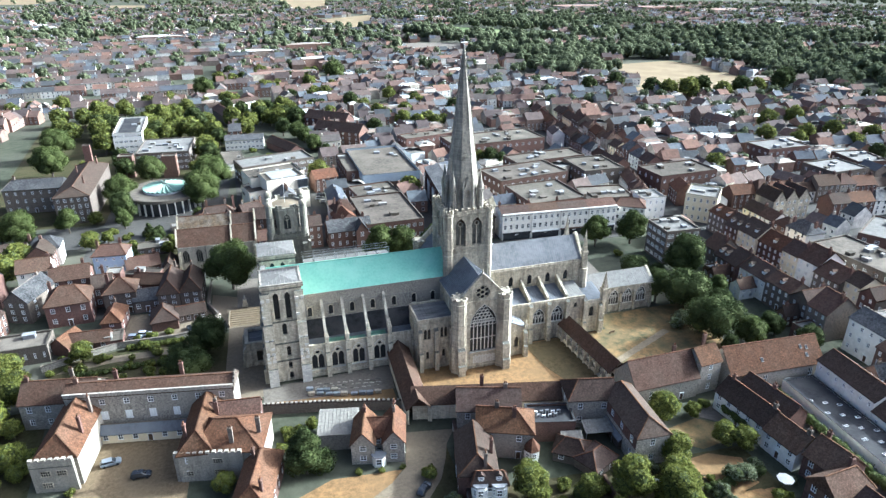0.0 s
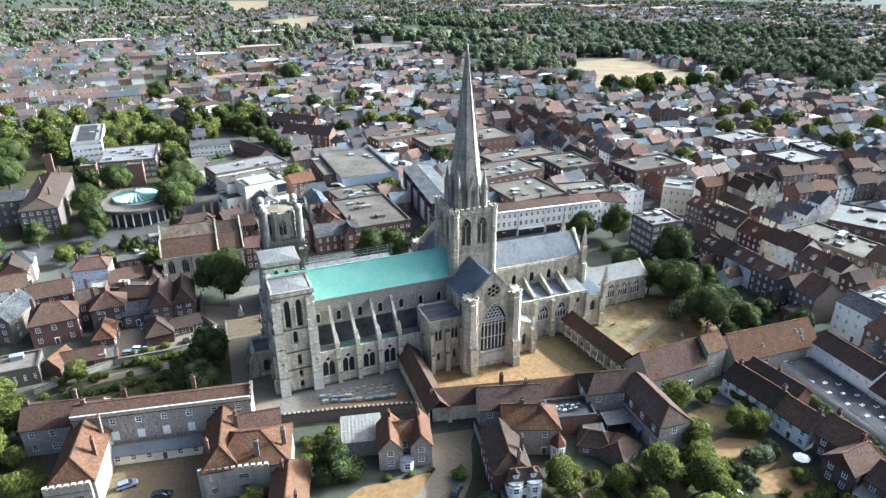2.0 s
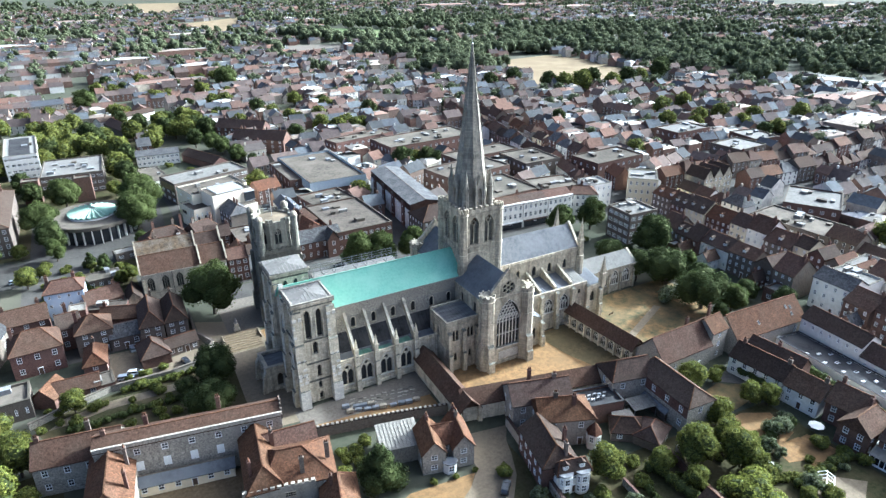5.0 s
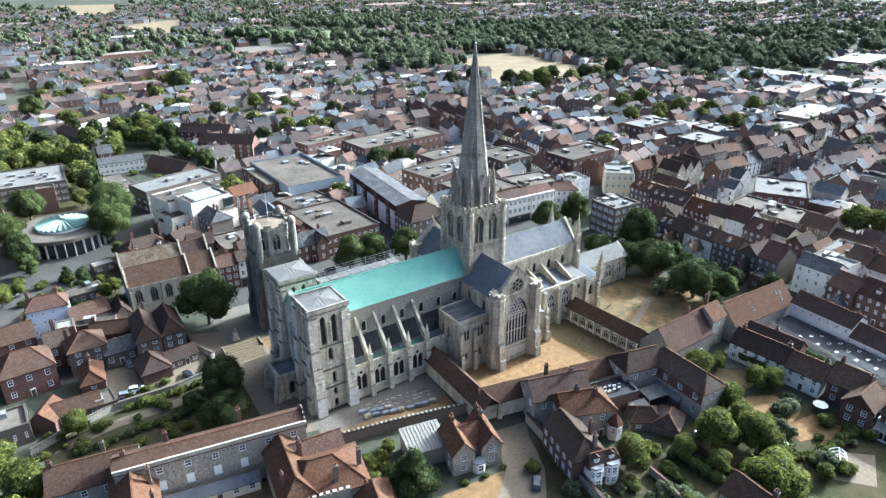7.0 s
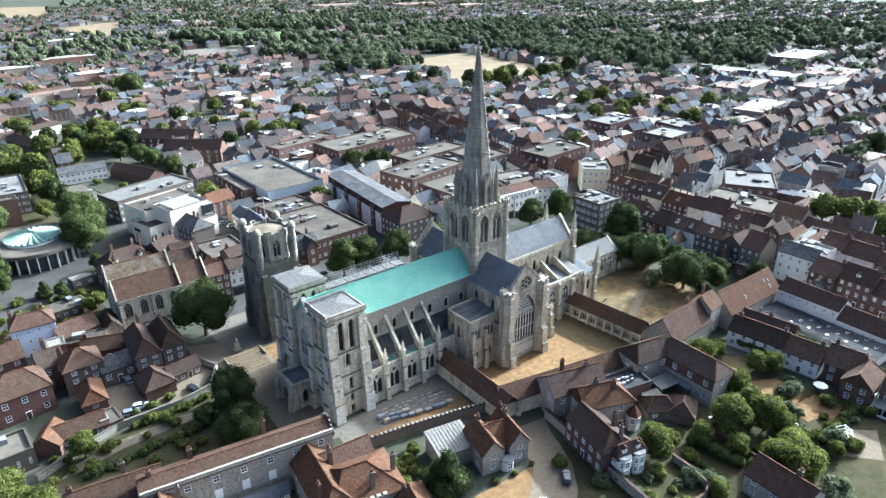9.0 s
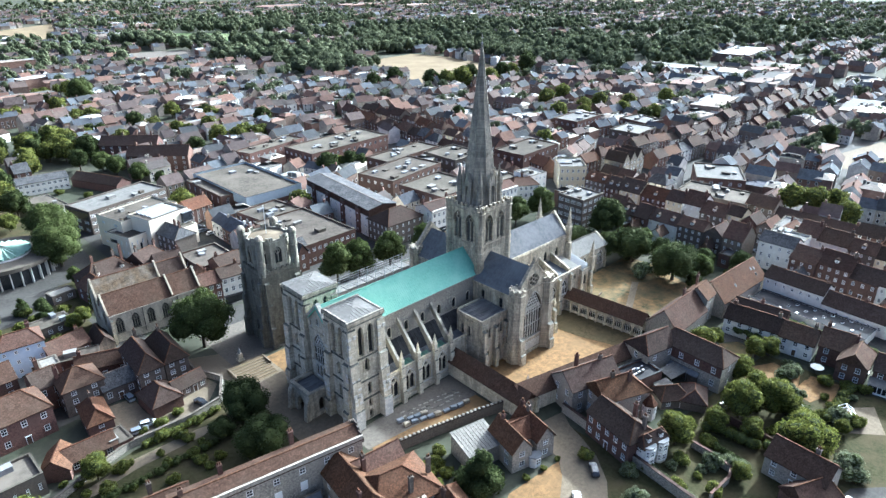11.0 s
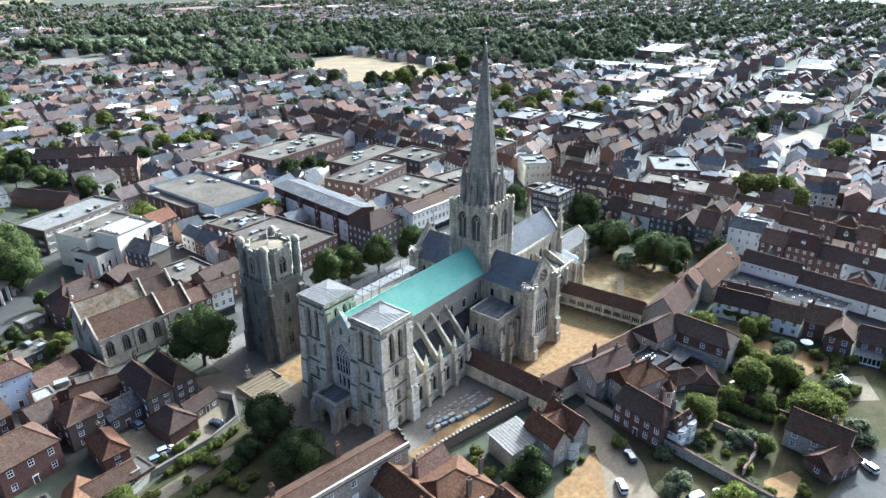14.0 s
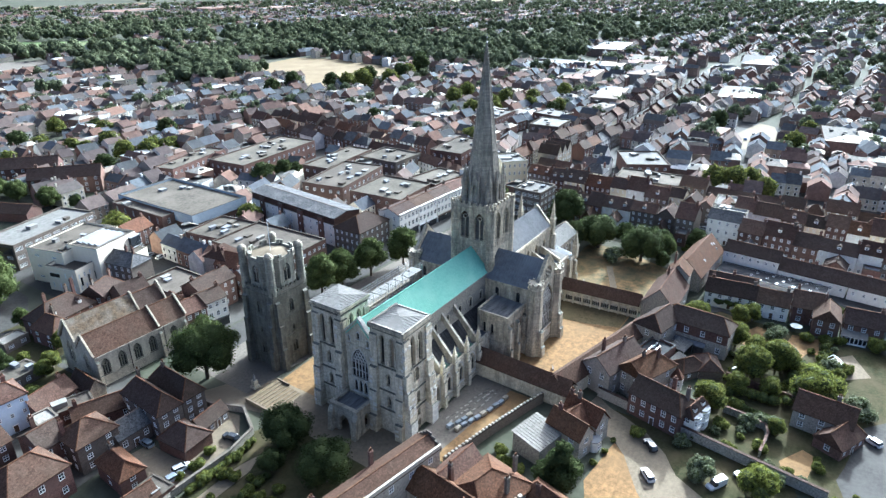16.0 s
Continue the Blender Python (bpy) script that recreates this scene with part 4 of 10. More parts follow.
seam_roof("aisle_roof", [(-47.6, -9.6, 9.6), (-18.2, -9.6, 9.6), (-18.2, -NW, 13.6), (-47.6, -NW, 13.6)], SLATE_BLACK, 1.2, label="black aisle roof below the clerestory")
seam_roof("aisle_gutter", [(-47.6, AY + 0.35, 9.2), (-18.2, AY + 0.35, 9.2), (-18.2, -9.6, 9.6), (-47.6, -9.6, 9.6)], LEAD_DARK, 0.9)
seam_roof("aisle_patch", [(-41.6, AY + 0.4, 9.32), (-37.3, AY + 0.4, 9.32), (-37.3, -10.6, 9.62), (-41.6, -10.6, 9.62)], PATINA, 0.9)
seam_roof("aisle_patch", [(-36.0, AY + 0.4, 9.32), (-31.5, AY + 0.4, 9.32), (-31.5, -11.2, 9.56), (-36.0, -11.2, 9.56)], PATINA, 0.9)
seam_roof("aisle_patch", [(-30.2, AY + 0.4, 9.32), (-25.7, AY + 0.4, 9.32), (-25.7, -10.4, 9.62), (-30.2, -10.4, 9.62)], PATINA, 0.9)
north_aisle = Side(0, -AY, 1, 0, 0, 1)
bm = bmesh.new()
north_aisle.panel(bm, rect(-48, -0.5, -8, AH), [], 0.9)
part("aisle_wall", bm, STONE, cath)
seam_roof("aisle_roof", [(-47.6, -AY, 9.6), (-8, -AY, 9.6), (-8, NW, 13.6), (-47.6, NW, 13.6)], SLATE_BLACK, 1.2)


# west towers
def west_tower(y0, y1, top, fresh):
    x0, x1 = -57.3, -47.5
    xc, yc = (x0 + x1) / 2, (y0 + y1) / 2
    south = y0 < 0
    faces_ = [Side(xc, y0, 1, 0, 0, -1), Side(x0, yc, 0, -1, -1, 0), Side(x1, yc, 0, 1, 1, 0), Side(xc, y1, -1, 0, 0, 1)]
    spans = [(x1 - x0) / 2, (y1 - y0) / 2 - 0.9, (y1 - y0) / 2 - 0.9, (x1 - x0) / 2]
    for n, (s, half) in enumerate(zip(faces_, spans)):
        wins = []
        if n == 0 and south:
            wins = [(-1.7, 19.0, 1.35, 7.8), (1.2, 19.0, 1.35, 7.8), (-0.3, 14.3, 1.15, 3.6), (0.2, 7.7, 1.0, 3.1), (0.2, 4.0, 0.9, 2.0), (0.2, 0.6, 0.95, 2.1)]
        elif n == 1:
            wins = [(-1.4, 19.0, 1.25, 7.6), (1.4, 19.0, 1.25, 7.6), (0, 13.4, 1.1, 3.2), (0, 7.4, 1.0, 2.8)]
        elif n == 0:
            wins = [(-1.4, 21.5, 1.2, 5.4), (1.4, 21.5, 1.2, 5.4)]
        bm = bmesh.new()
        s.panel(bm, rect(-half, -0.5, half, top - 0.8), [arch(u, z, w, h, round_=n == 0 and z < 10) for u, z, w, h in wins], 0.9)
        part("tower_wall", bm, AISLE_STONE, cath)
        for z in (6.3, 11.6, 18.2, 27.6):
            bm = bmesh.new()
            s.block(bm, -half, z, half, z + 0.16, 0, 0.2)
            s.block(bm, -half, z + 0.16, half, z + 0.4, 0, 0.34)
            part("string_course", bm, STONE_DARK, cath)
        for u, z, w, h in wins:
            for e in (-1, 1):
                if z > 12:
                    bm = bmesh.new()
                    c = u + e * (w / 2 + 0.3)
                    s.block(bm, c - 0.13, z, c + 0.13, z + h * 0.72, 0, 0.22)
                    s.block(bm, c - 0.2, z + h * 0.72, c + 0.2, z + h * 0.72 + 0.3, 0, 0.3)
                    part("jamb_shaft", bm, AISLE_STONE, cath)
        for u, z, w, h in wins:
            stone_window(cath, s, u, z, w, h, 1, n == 0 and z < 10, deep=0.6, fill=LOUVRE if z > 18.5 and south and u > 0 and n == 1 else None)
        bm = bmesh.new()
        s.block(bm, -half - (0.5 if n in (0, 3) else 0), top - 0.8, half + (0.5 if n in (0, 3) else 0), top - 0.1, -0.7, 0.35)
        part("cornice", bm, STONE, cath)
    bm = bmesh.new()
    pts = [(x0 - 0.2, y0 - 0.2, top - 0.1), (x1 + 0.2, y0 - 0.2, top - 0.1), (x1 + 0.2, y1 + 0.2, top - 0.1), (x0 - 0.2, y1 + 0.2, top - 0.1), (x0 - 0.2, y0 - 0.2, top + 0.12), (x1 + 0.2, y0 - 0.2, top + 0.12), (x1 + 0.2, y1 + 0.2, top + 0.12), (x0 - 0.2, y1 + 0.2, top + 0.12), (xc, yc, top + 0.75)]
    faces(bm, pts, [(0, 3, 2, 1), (0, 1, 5, 4), (1, 2, 6, 5), (2, 3, 7, 6), (3, 0, 4, 7), (4, 5, 8), (5, 6, 8), (6, 7, 8), (7, 4, 8)])
    ribs = []
    for i in range(1, 10):
        f = i / 10
        x = x0 + (x1 - x0) * f
        k = 1 - abs(2 * f - 1)
        for s, y in ((-1, y0 - 0.2), (1, y1 + 0.2)):
            ribs.append(((x, y, top + 0.15), (x, y + (yc - y) * k, top + 0.15 + 0.63 * k)))
    cap = part("tower_roof", bm, TOWER_LEAD, cath, "low pyramid roof of grey ribbed lead")
    for a, b in ribs:
        bm = bmesh.new()
        bar(bm, a, b, 0.12, 0.12)
        part("roof_rib", bm, LEAD_PALE, cap)
    if south:
        bm = bmesh.new()
        for s, half in zip(faces_, (5.4, 4.3, 4.3, 5.4)):
            s.block(bm, -half, top - 0.1, half, top + 0.4, -0.2, 0.25)
        part("parapet", bm, STONE_SPIRE, cath)
    # clasping buttresses at the corners
    for s, u in ((faces_[0], -4.0), (faces_[0], 4.0)):
        if south:
            buttress(s, u + (0.2 if u > 0 else -0.4), 2.5, ((6.4, 2.1),), mat=STONE_NEW, name="buttress_base")
            buttress(s, u + (0.2 if u > 0 else -0.4), 2.4, ((10.2, 1.75), (14.2, 1.4), (18.4, 1.0)), mat=AISLE_STONE)
            bm = bmesh.new()
            rp = random.Random(int(u * 10))
            for z, out in ((7.3, 1.52), (8.4, 1.5), (9.4, 1.3), (11.0, 1.2), (12.1, 1.1), (13.3, 0.9), (15.2, 0.72), (16.6, 0.6), (20.0, 0.34), (22.4, 0.34), (24.6, 0.34)):
                for q in (-1, 1):
                    if rp.random() < 0.6:
                        bm = bmesh.new()
                        w, h = rp.uniform(0.5, 1.0), rp.uniform(0.6, 1.05)
                        c = u + 0.2 * (1 if u > 0 else -2) + q * (1.2 - w / 2) * 0.92
                        s.block(bm, c - w / 2, z, c + w / 2, z + h, out - 0.4, out + 0.27)
                        part("repaired_block", bm, STONE_NEW, cath, "blocks of fresh pale ashlar")
            buttress(s, u + (0.2 if u > 0 else -0.3), 2.2, ((27.0, 0.45),), mat=AISLE_STONE)
    s = faces_[1]
    h = (y1 - y0) / 2
    for u in (-h + 1.0, h - 1.0):
        buttress(s, u, 2.1, ((5.5, 1.9), (12.0, 1.4), (18.2, 1.0), (26.5, 0.4)), mat=AISLE_STONE)
        rp = random.Random(int(u * 10 + y0))
        for z, out in ((1.2, 1.9), (2.6, 1.9), (5.9, 1.4), (7.2, 1.4), (8.6, 1.4), (10.0, 1.4), (13.2, 1.0), (14.6, 1.0), (16.0, 1.0), (19.0, 0.4), (21.5, 0.4), (24.0, 0.4)):
            if rp.random() < (0.75 if south else 0.3):
                bm = bmesh.new()
                w, h2 = rp.uniform(0.6, 1.3), rp.uniform(0.6, 1.1)
                c = u + rp.choice((-1, 1)) * (1.05 - w / 2)
                s.block(bm, c - w / 2, z, c + w / 2, z + h2, out - 0.3, out + 0.03)
                part("repaired_block", bm, STONE_NEW, cath, "blocks of fresh pale ashlar")
    if not south:
        for u in (-4.0, 4.0):
            buttress(faces_[0], u, 1.8, ((26.5, 0.4),))


west_tower(-13.4, -3.8, 28.8, True)
west_tower(4.9, 14.2, 29.2, False)
# west front between the towers
front = Side(-56.6, 0.55, 0, -1, -1, 0)
bm = bmesh.new()
wins = [(0, 11.6, 4.9, 8.2), (-1.5, 7.5, 1.05, 3.3), (0, 7.5, 1.05, 3.5), (1.5, 7.5, 1.05, 3.3), (-2.9, 21.2, 0.6, 1.8), (0, 22.5, 0.9, 2.0), (2.9, 21.2, 0.6, 1.8)]
front.panel(bm, [(-4.4, -0.5), (4.4, -0.5), (4.4, 23.4), (0.5, 28.3), (-4.4, 23.4)], [arch(u, z, w, h) for u, z, w, h in wins], 0.9)
for z in (7.0, 11.2, 20.4):
    front.block(bm, -4.4, z, 4.4, z + 0.25, 0, 0.2)
part("west_wall", bm, AISLE_STONE, cath)
for u, z, w, h in wins:
    stone_window(cath, front, u, z, w, h, 5 if w > 3 else 1, mat=STONE_NEW)
bm = bmesh.new()
for s in (-1, 1):
    bar(bm, front.at(s * 4.4 if s > 0 else -4.4, 23.5, -0.2), front.at(0.5, 28.5, -0.2), 1.1, 0.35)
part("gable_coping", bm, STONE_NEW, cath)
# west porch
px0, px1, py0, py1 = -63.4, -57.3, -3.6, 4.6
bm = bmesh.new()
Side(px0, 0.5, 0, -1, -1, 0).panel(bm, [(-4.1, -0.4), (4.1, -0.4), (4.1, 7.2), (-4.1, 7.2)], [arch(0, 0.02, 3.2, 5.2)], 0.8)
for yy, nn in ((py0, -1), (py1, 1)):
    Side((px0 + px1) / 2 + 0.4, yy, 1, 0, 0, nn).panel(bm, rect(-2.65, -0.4, 2.65, 7.2), [arch(0, 1.2, 1.6, 4.0)], 0.7)
porch = part("porch", bm, STONE, cath)
bm = bmesh.new()
box(bm, px0 + 0.3, py0 + 0.3, 6.6, px1, py1 - 0.3, 6.9)
part("porch_roof", bm, ANNEX_LEAD, porch)
for i in range(6):
    bm = bmesh.new()
    box(bm, px0 + 0.4, py0 + 0.9 + i * 1.25, 6.9, px1, py0 + 1.0 + i * 1.25, 7.0)
    part("roof_rib", bm, ANNEX_LEAD, porch)
bm = bmesh.new()
s = Side(px0, 0.5, 0, -1, -1, 0)
s.block(bm, -4.3, 7.2, 4.3, 7.6, -0.8, 0.2)
for yy, nn in ((py0, -1), (py1, 1)):
    Side((px0 + px1) / 2, yy, 1, 0, 0, nn).block(bm, -2.2, 7.2, 3.0, 7.6, -0.7, 0.2)
for u in (-3.7, 3.7):
    faces(bm, [s.at(*p) for p in ((u - 0.7, -0.3, 0), (u + 0.7, -0.3, 0), (u + 0.7, -0.3, 1.4), (u - 0.7, -0.3, 1.4), (u - 0.7, 6.6, 0), (u + 0.7, 6.6, 0), (u + 0.7, 5.2, 0.8), (u - 0.7, 5.2, 0.8))], BOX)
part("porch_coping", bm, STONE, porch)
bm = bmesh.new()
Side(px1 - 0.1, 0.5, 0, -1, -1, 0).block(bm, -1.5, 0.0, 1.5, 4.0, 0.0, 0.12)
part("door", bm, WOOD, porch)

# crossing tower
T = 6.2
for s in (Side(0, -T, 1, 0, 0, -1), Side(-T, 0, 0, -1, -1, 0), Side(T, 0, 0, 1, 1, 0), Side(0, T, -1, 0, 0, 1)):
    half = T if s.n.y else T - 0.9
    wins = [(-2.4, 30.2, 3.1, 8.3), (2.4, 30.2, 3.1, 8.3)]
    bm = bmesh.new()
    s.panel(bm, rect(-half, 18.5, half, 40.0), [arch(u, z, w, h) for u, z, w, h in wins], 0.9)
    for z in (27.6, 29.5, 39.2):
        s.block(bm, -half, z, half, z + 0.28, 0, 0.2)
    for i in range(9):
        u = -4.0 + i
        s.block(bm, u - 0.12, 27.9, u + 0.12, 29.5, 0, 0.12)
    part("tower_wall", bm, STONE, cath)
    for u, z, w, h in wins:
        bm = bmesh.new()
        outer, inner = arch(u, z, w + 0.5, h + 0.3), arch(u, z, w, h)
        for i in range(1, len(outer) - 1):
            pts = [outer[i], outer[i + 1], inner[i + 1], inner[i]]
            faces(bm, [s.at(*p, 0.16) for p in pts] + [s.at(*p, -0.02) for p in pts], ((0, 1, 2, 3), (7, 6, 5, 4), (0, 4, 5, 1), (2, 6, 7, 3)))
        s.block(bm, u - 0.14, z, u + 0.14, z + 6.0, -0.5, -0.15)
        ring_in(bm, s, u, z + 6.5, 0.7, 0.16, -0.5, -0.15)
        for q in (-1, 1):
            s.block(bm, u + q * 1.46 - 0.12, z, u + q * 1.46 + 0.12, z + 5.2, -0.45, -0.02)
        win = part("belfry_opening", bm, STONE, cath)
        bm = bmesh.new()
        for i in range(9):
            zz = z + 0.3 + i * 0.72
            for q in (-0.8, 0.8):
                faces(bm, [s.at(*p) for p in ((u + q - 0.55, zz, -0.25), (u + q + 0.55, zz, -0.25), (u + q + 0.55, zz + 0.45, -0.8), (u + q - 0.55, zz + 0.45, -0.8),
                      (u + q - 0.55, zz + 0.07, -0.25), (u + q + 0.55, zz + 0.07, -0.25), (u + q + 0.55, zz + 0.52, -0.8), (u + q - 0.55, zz + 0.52, -0.8))], BOX)
        part("louvre", bm, STONE_DARK, win)
    parapet(s, -half, half, 40.0, gap=0.8, h=0.75, d=0.2)
bm = bmesh.new()
box(bm, -T + 0.5, -T + 0.5, 39.2, T - 0.5, T - 0.5, 39.7)
part("tower_roof", bm, LEAD, cath)
# unseen box, added so no sun passes through the louvres onto the nave roof
bm = bmesh.new()
box(bm, -4.2, -4.2, 28.0, 4.2, 4.2, 39.2)
part("bell_frame", bm, WOOD, cath, "unseen solid box added to stop sunlight crossing the belfry")
for sx in (-1, 1):
    for sy in (-1, 1):
        bm = bmesh.new()
        r = 1.5 if (sx, sy) == (-1, -1) else 1.15
        frustum(bm, sx * (T - 0.25), sy * (T - 0.25), 19, r, 40.4, r * 0.94, 8, 22.5)
        for z in (27.6, 29.6, 35, 39.4):
            frustum(bm, sx * (T - 0.25), sy * (T - 0.25), z, r + 0.16, z + 0.3, r + 0.16, 8, 22.5)
        tur = part("corner_turret", bm, STONE, cath)
        for i in range(8):
            bm = bmesh.new()
            a = radians(45 * i)
            frustum(bm, sx * (T - 0.25) + (r - 0.2) * math.cos(a), sy * (T - 0.25) + (r - 0.2) * math.sin(a), 40.4, 0.3, 41.5, 0.3, 4, 45 + 45 * i)
            part("merlon", bm, STONE, tur)
# spire
bm = bmesh.new()
SB, ST, SR = 40.0, 84.0, 5.35
rad = lambda z: SR * (ST - z) / (ST - SB)  # noqa: E731
frustum(bm, 0, 0, SB, SR, ST, 0.03, 8, 22.5)
for i in range(8):
    a = radians(22.5 + 45 * i)
    bar(bm, (SR * math.cos(a), SR * math.sin(a), SB), (0.05 * math.cos(a), 0.05 * math.sin(a), ST), 0.22, 0.22)
    for k in range(26):
        z = 44 + k * 1.5
        r = rad(z) + 0.14
        box(bm, r * math.cos(a) - 0.1, r * math.sin(a) - 0.1, z, r * math.cos(a) + 0.1, r * math.sin(a) + 0.1, z + 0.22)
spire = part("spire", bm, STONE_SPIRE, cath, "tall octagonal stone spire with banded courses")
for z in (55.4, 68.2, 69.6):
    bm = bmesh.new()
    frustum(bm, 0, 0, z, rad(z) + 0.14, z + 0.4, rad(z + 0.4) + 0.14, 8, 22.5)
    part("spire_band", bm, STONE_SPIRE, spire)
bm = bmesh.new()
frustum(bm, 0, 0, 53.6, rad(53.6) + 0.14, 54.0, rad(54.0) + 0.14, 8, 22.5)
for i in range(8):
    a0 = radians(45 * i)
    r = rad(54.6) * math.cos(radians(22.5)) + 0.03
    s = Side(r * math.cos(a0), r * math.sin(a0), -math.sin(a0), math.cos(a0), math.cos(a0), math.sin(a0))
    for u in (-1.0, -0.33, 0.33, 1.0):
        s.block(bm, u - 0.2, 54.05, u + 0.2, 55.35, -0.3, 0.08)
part("spire_band", bm, STONE_SPIRE, spire)
bm = bmesh.new()
frustum(bm, 0, 0, 83.4, 0.2, 83.9, 0.3, 8)
frustum(bm, 0, 0, 83.9, 0.3, 84.2, 0.1, 8)
bar(bm, (0, 0, 84.0), (0, 0, 86.2), 0.09)
bar(bm, (-0.35, 0, 85.2), (0.45, 0, 85.2), 0.12)
part("weathervane", bm, STEEL, spire)
for i in range(4):          # lucarnes on the cardinal faces
    a = radians(90 * i)
    r = rad(41) * math.cos(radians(22.5))
    s = Side((r + 0.35) * math.cos(a), (r + 0.35) * math.sin(a), -math.sin(a), math.cos(a), math.cos(a), math.sin(a))
    bm = bmesh.new()
    s.panel(bm, [(-1.2, 40), (1.2, 40), (1.2, 46.2), (0, 49.6), (-1.2, 46.2)], [arch(0, 41.2, 1.3, 5.0)], 1.9)
    for q in (-1, 1):
        p = s.at(q * 1.35, 0, -0.1)
        frustum(bm, p.x, p.y, 40, 0.38, 46.6, 0.34, 6)
        frustum(bm, p.x, p.y, 46.6, 0.46, 50.2, 0.0, 6)
    part("lucarne", bm, STONE_SPIRE, spire)
for i in range(4):          # corner pinnacles round the foot
    a = radians(45 + 90 * i)
    bm = bmesh.new()
    x, y = 5.55 * math.cos(a), 5.55 * math.sin(a)
    frustum(bm, x, y, 39.6, 1.0, 46.4, 0.85, 8, 22.5)
    for z in (42.5, 46.0):
        frustum(bm, x, y, z, 1.1, z + 0.3, 1.1, 8, 22.5)
    frustum(bm, x, y, 46.4, 0.85, 52.0, 0.0, 8, 22.5)
    pin = part("spire_pinnacle", bm, STONE_SPIRE, spire)
    for k in range(8):
        b = radians(45 * k)
        bm = bmesh.new()
        frustum(bm, x + 0.95 * math.cos(b), y + 0.95 * math.sin(b), 45.5, 0.16, 48.2, 0.0, 4)
        part("finial", bm, STONE_SPIRE, pin)

# transepts
TX0, TX1, TY = -8.3, 5.7, -22.2
tc = (TX0 + TX1) / 2
tw = (TX1 - TX0) / 2
for sgn, ty in ((-1, TY), (1, 19.6)):
    y0, y1 = (ty, -6) if sgn < 0 else (6, ty)
    for x, n in ((TX0, -1), (TX1, 1)):
        s = Side(x, (y0 + y1) / 2, 0, n, n, 0)
        half = (y1 - y0) / 2
        wins = [(-4.2 * n * sgn, 15.2, 1.3, 3.2), (2.5 * n * sgn, 15.2, 1.3, 3.2)]
        bm = bmesh.new()
        s.panel(bm, rect(-half, -0.5, half, 20.2), [arch(u, z, w, h, round_=True) for u, z, w, h in wins], 0.8)
        s.block(bm, -half, 19.6, half, 20.3, 0, 0.3)
        s.block(bm, -half, 14.6, half, 14.8, 0, 0.15)
        part("transept_wall", bm, STONE, cath)
        for u, z, w, h in wins:
            stone_window(cath, s, u, z, w, h, 1, True)
    ry = ty - 0.2 * sgn
    for q in (-1, 1):
        seam_roof("transept_roof", [(tc + q * (tw + 0.25), ry, 20.3), (tc + q * (tw + 0.25), sgn * 5.9, 20.3), (tc, sgn * 5.9, 27.0), (tc, ry, 27.0)], LEAD_DARK, 0.75, label="dark blue-grey ribbed lead transept roof")
    s = Side(tc, ty, -sgn if sgn > 0 else 1, 0, 0, sgn)
    big = [(0.5, 5.4, 7.6, 14.3)] if sgn < 0 else [(0, 8.0, 5.5, 11.0)]
    rose = [(2.1 * math.cos(math.pi * i / 8), 23.5 + 2.1 * math.sin(math.pi * i / 8)) for i in range(16)]
    bm = bmesh.new()
    s.panel(bm, [(-tw, -0.5), (tw, -0.5), (tw, 21.2), (0, 28.7), (-tw, 21.2)], [arch(u, z, w, h) for u, z, w, h in big] + [rose], 1.0)
    s.block(bm, -tw, 4.9, tw, 5.2, 0, 0.25)
    s.block(bm, -tw, 0.8, tw, 1.1, 0, 0.3)
    s.block(bm, -tw, 20.9, tw, 21.2, 0, 0.25)
    part("transept_front", bm, STONE, cath)
    for u, z, w, h in big:
        stone_window(cath, s, u, z, w, h, 7 if sgn < 0 else 4, deep=0.5, mat=STONE_NEW)
    bm = bmesh.new()
    ring_in(bm, s, 0, 23.5, 2.3, 0.36, -0.5, 0.14, 24)
    ring_in(bm, s, 0, 23.5, 0.72, 0.16, -0.4, 0.02, 12)
    for i in range(6):
        a = math.pi * (i + 0.5) / 3
        ring_in(bm, s, 1.32 * math.cos(a), 23.5 + 1.32 * math.sin(a), 0.72, 0.15, -0.4, 0.0, 12)
    rw = part("rose_window", bm, STONE, cath)
    bm = bmesh.new()
    faces(bm, [s.at(u, v, -0.5) for u, v in rose] + [s.at(u, v, -0.55) for u, v in rose], [tuple(range(16)), tuple(range(31, 15, -1))])
    part("glass", bm, LEADED, rw)
    bm = bmesh.new()
    for q in (-1, 1):
        bar(bm, s.at(q * tw, 21.4, -0.3), s.at(0, 28.95, -0.3), 0.9, 0.4)
    frustum(bm, *s.at(0, 0, -0.3)[:2], 28.8, 0.35, 30.6, 0.0, 4)
    part("gable_coping", bm, STONE, cath)
    if sgn < 0:
        bm = bmesh.new()
        for i in range(13):
            u = -2.2 + i * 0.5
            s.block(bm, u - 0.18, 1.6, u + 0.18, 3.9 + 0.25 * (i % 2), 0.0, 0.16)
        part("fresh_panel", bm, STONE_NEW, cath, "row of fresh pale stone panels")
    for q in (-1, 1):
        x, y = tc + q * (tw - 0.6), ty - 0.5 * sgn
        bm = bmesh.new()
        frustum(bm, x, y, -0.5, 2.5, 8, 2.35, 8, 22.5)
        frustum(bm, x, y, 8, 2.25, 22.6, 2.1, 8, 22.5)
        for z in (8.2, 14.5, 20.9, 22.3):
            frustum(bm, x, y, z, 2.36, z + 0.28, 2.36, 8, 22.5)
        tur = part("transept_turret", bm, STONE, cath)
        for k in range(8):
            bm = bmesh.new()
            a = radians(45 * k)
            frustum(bm, x + 1.95 * math.cos(a), y + 1.95 * math.sin(a), 22.6, 0.36, 23.1, 0.32, 4, 45 + 45 * k)
            part("merlon", bm, STONE, tur)
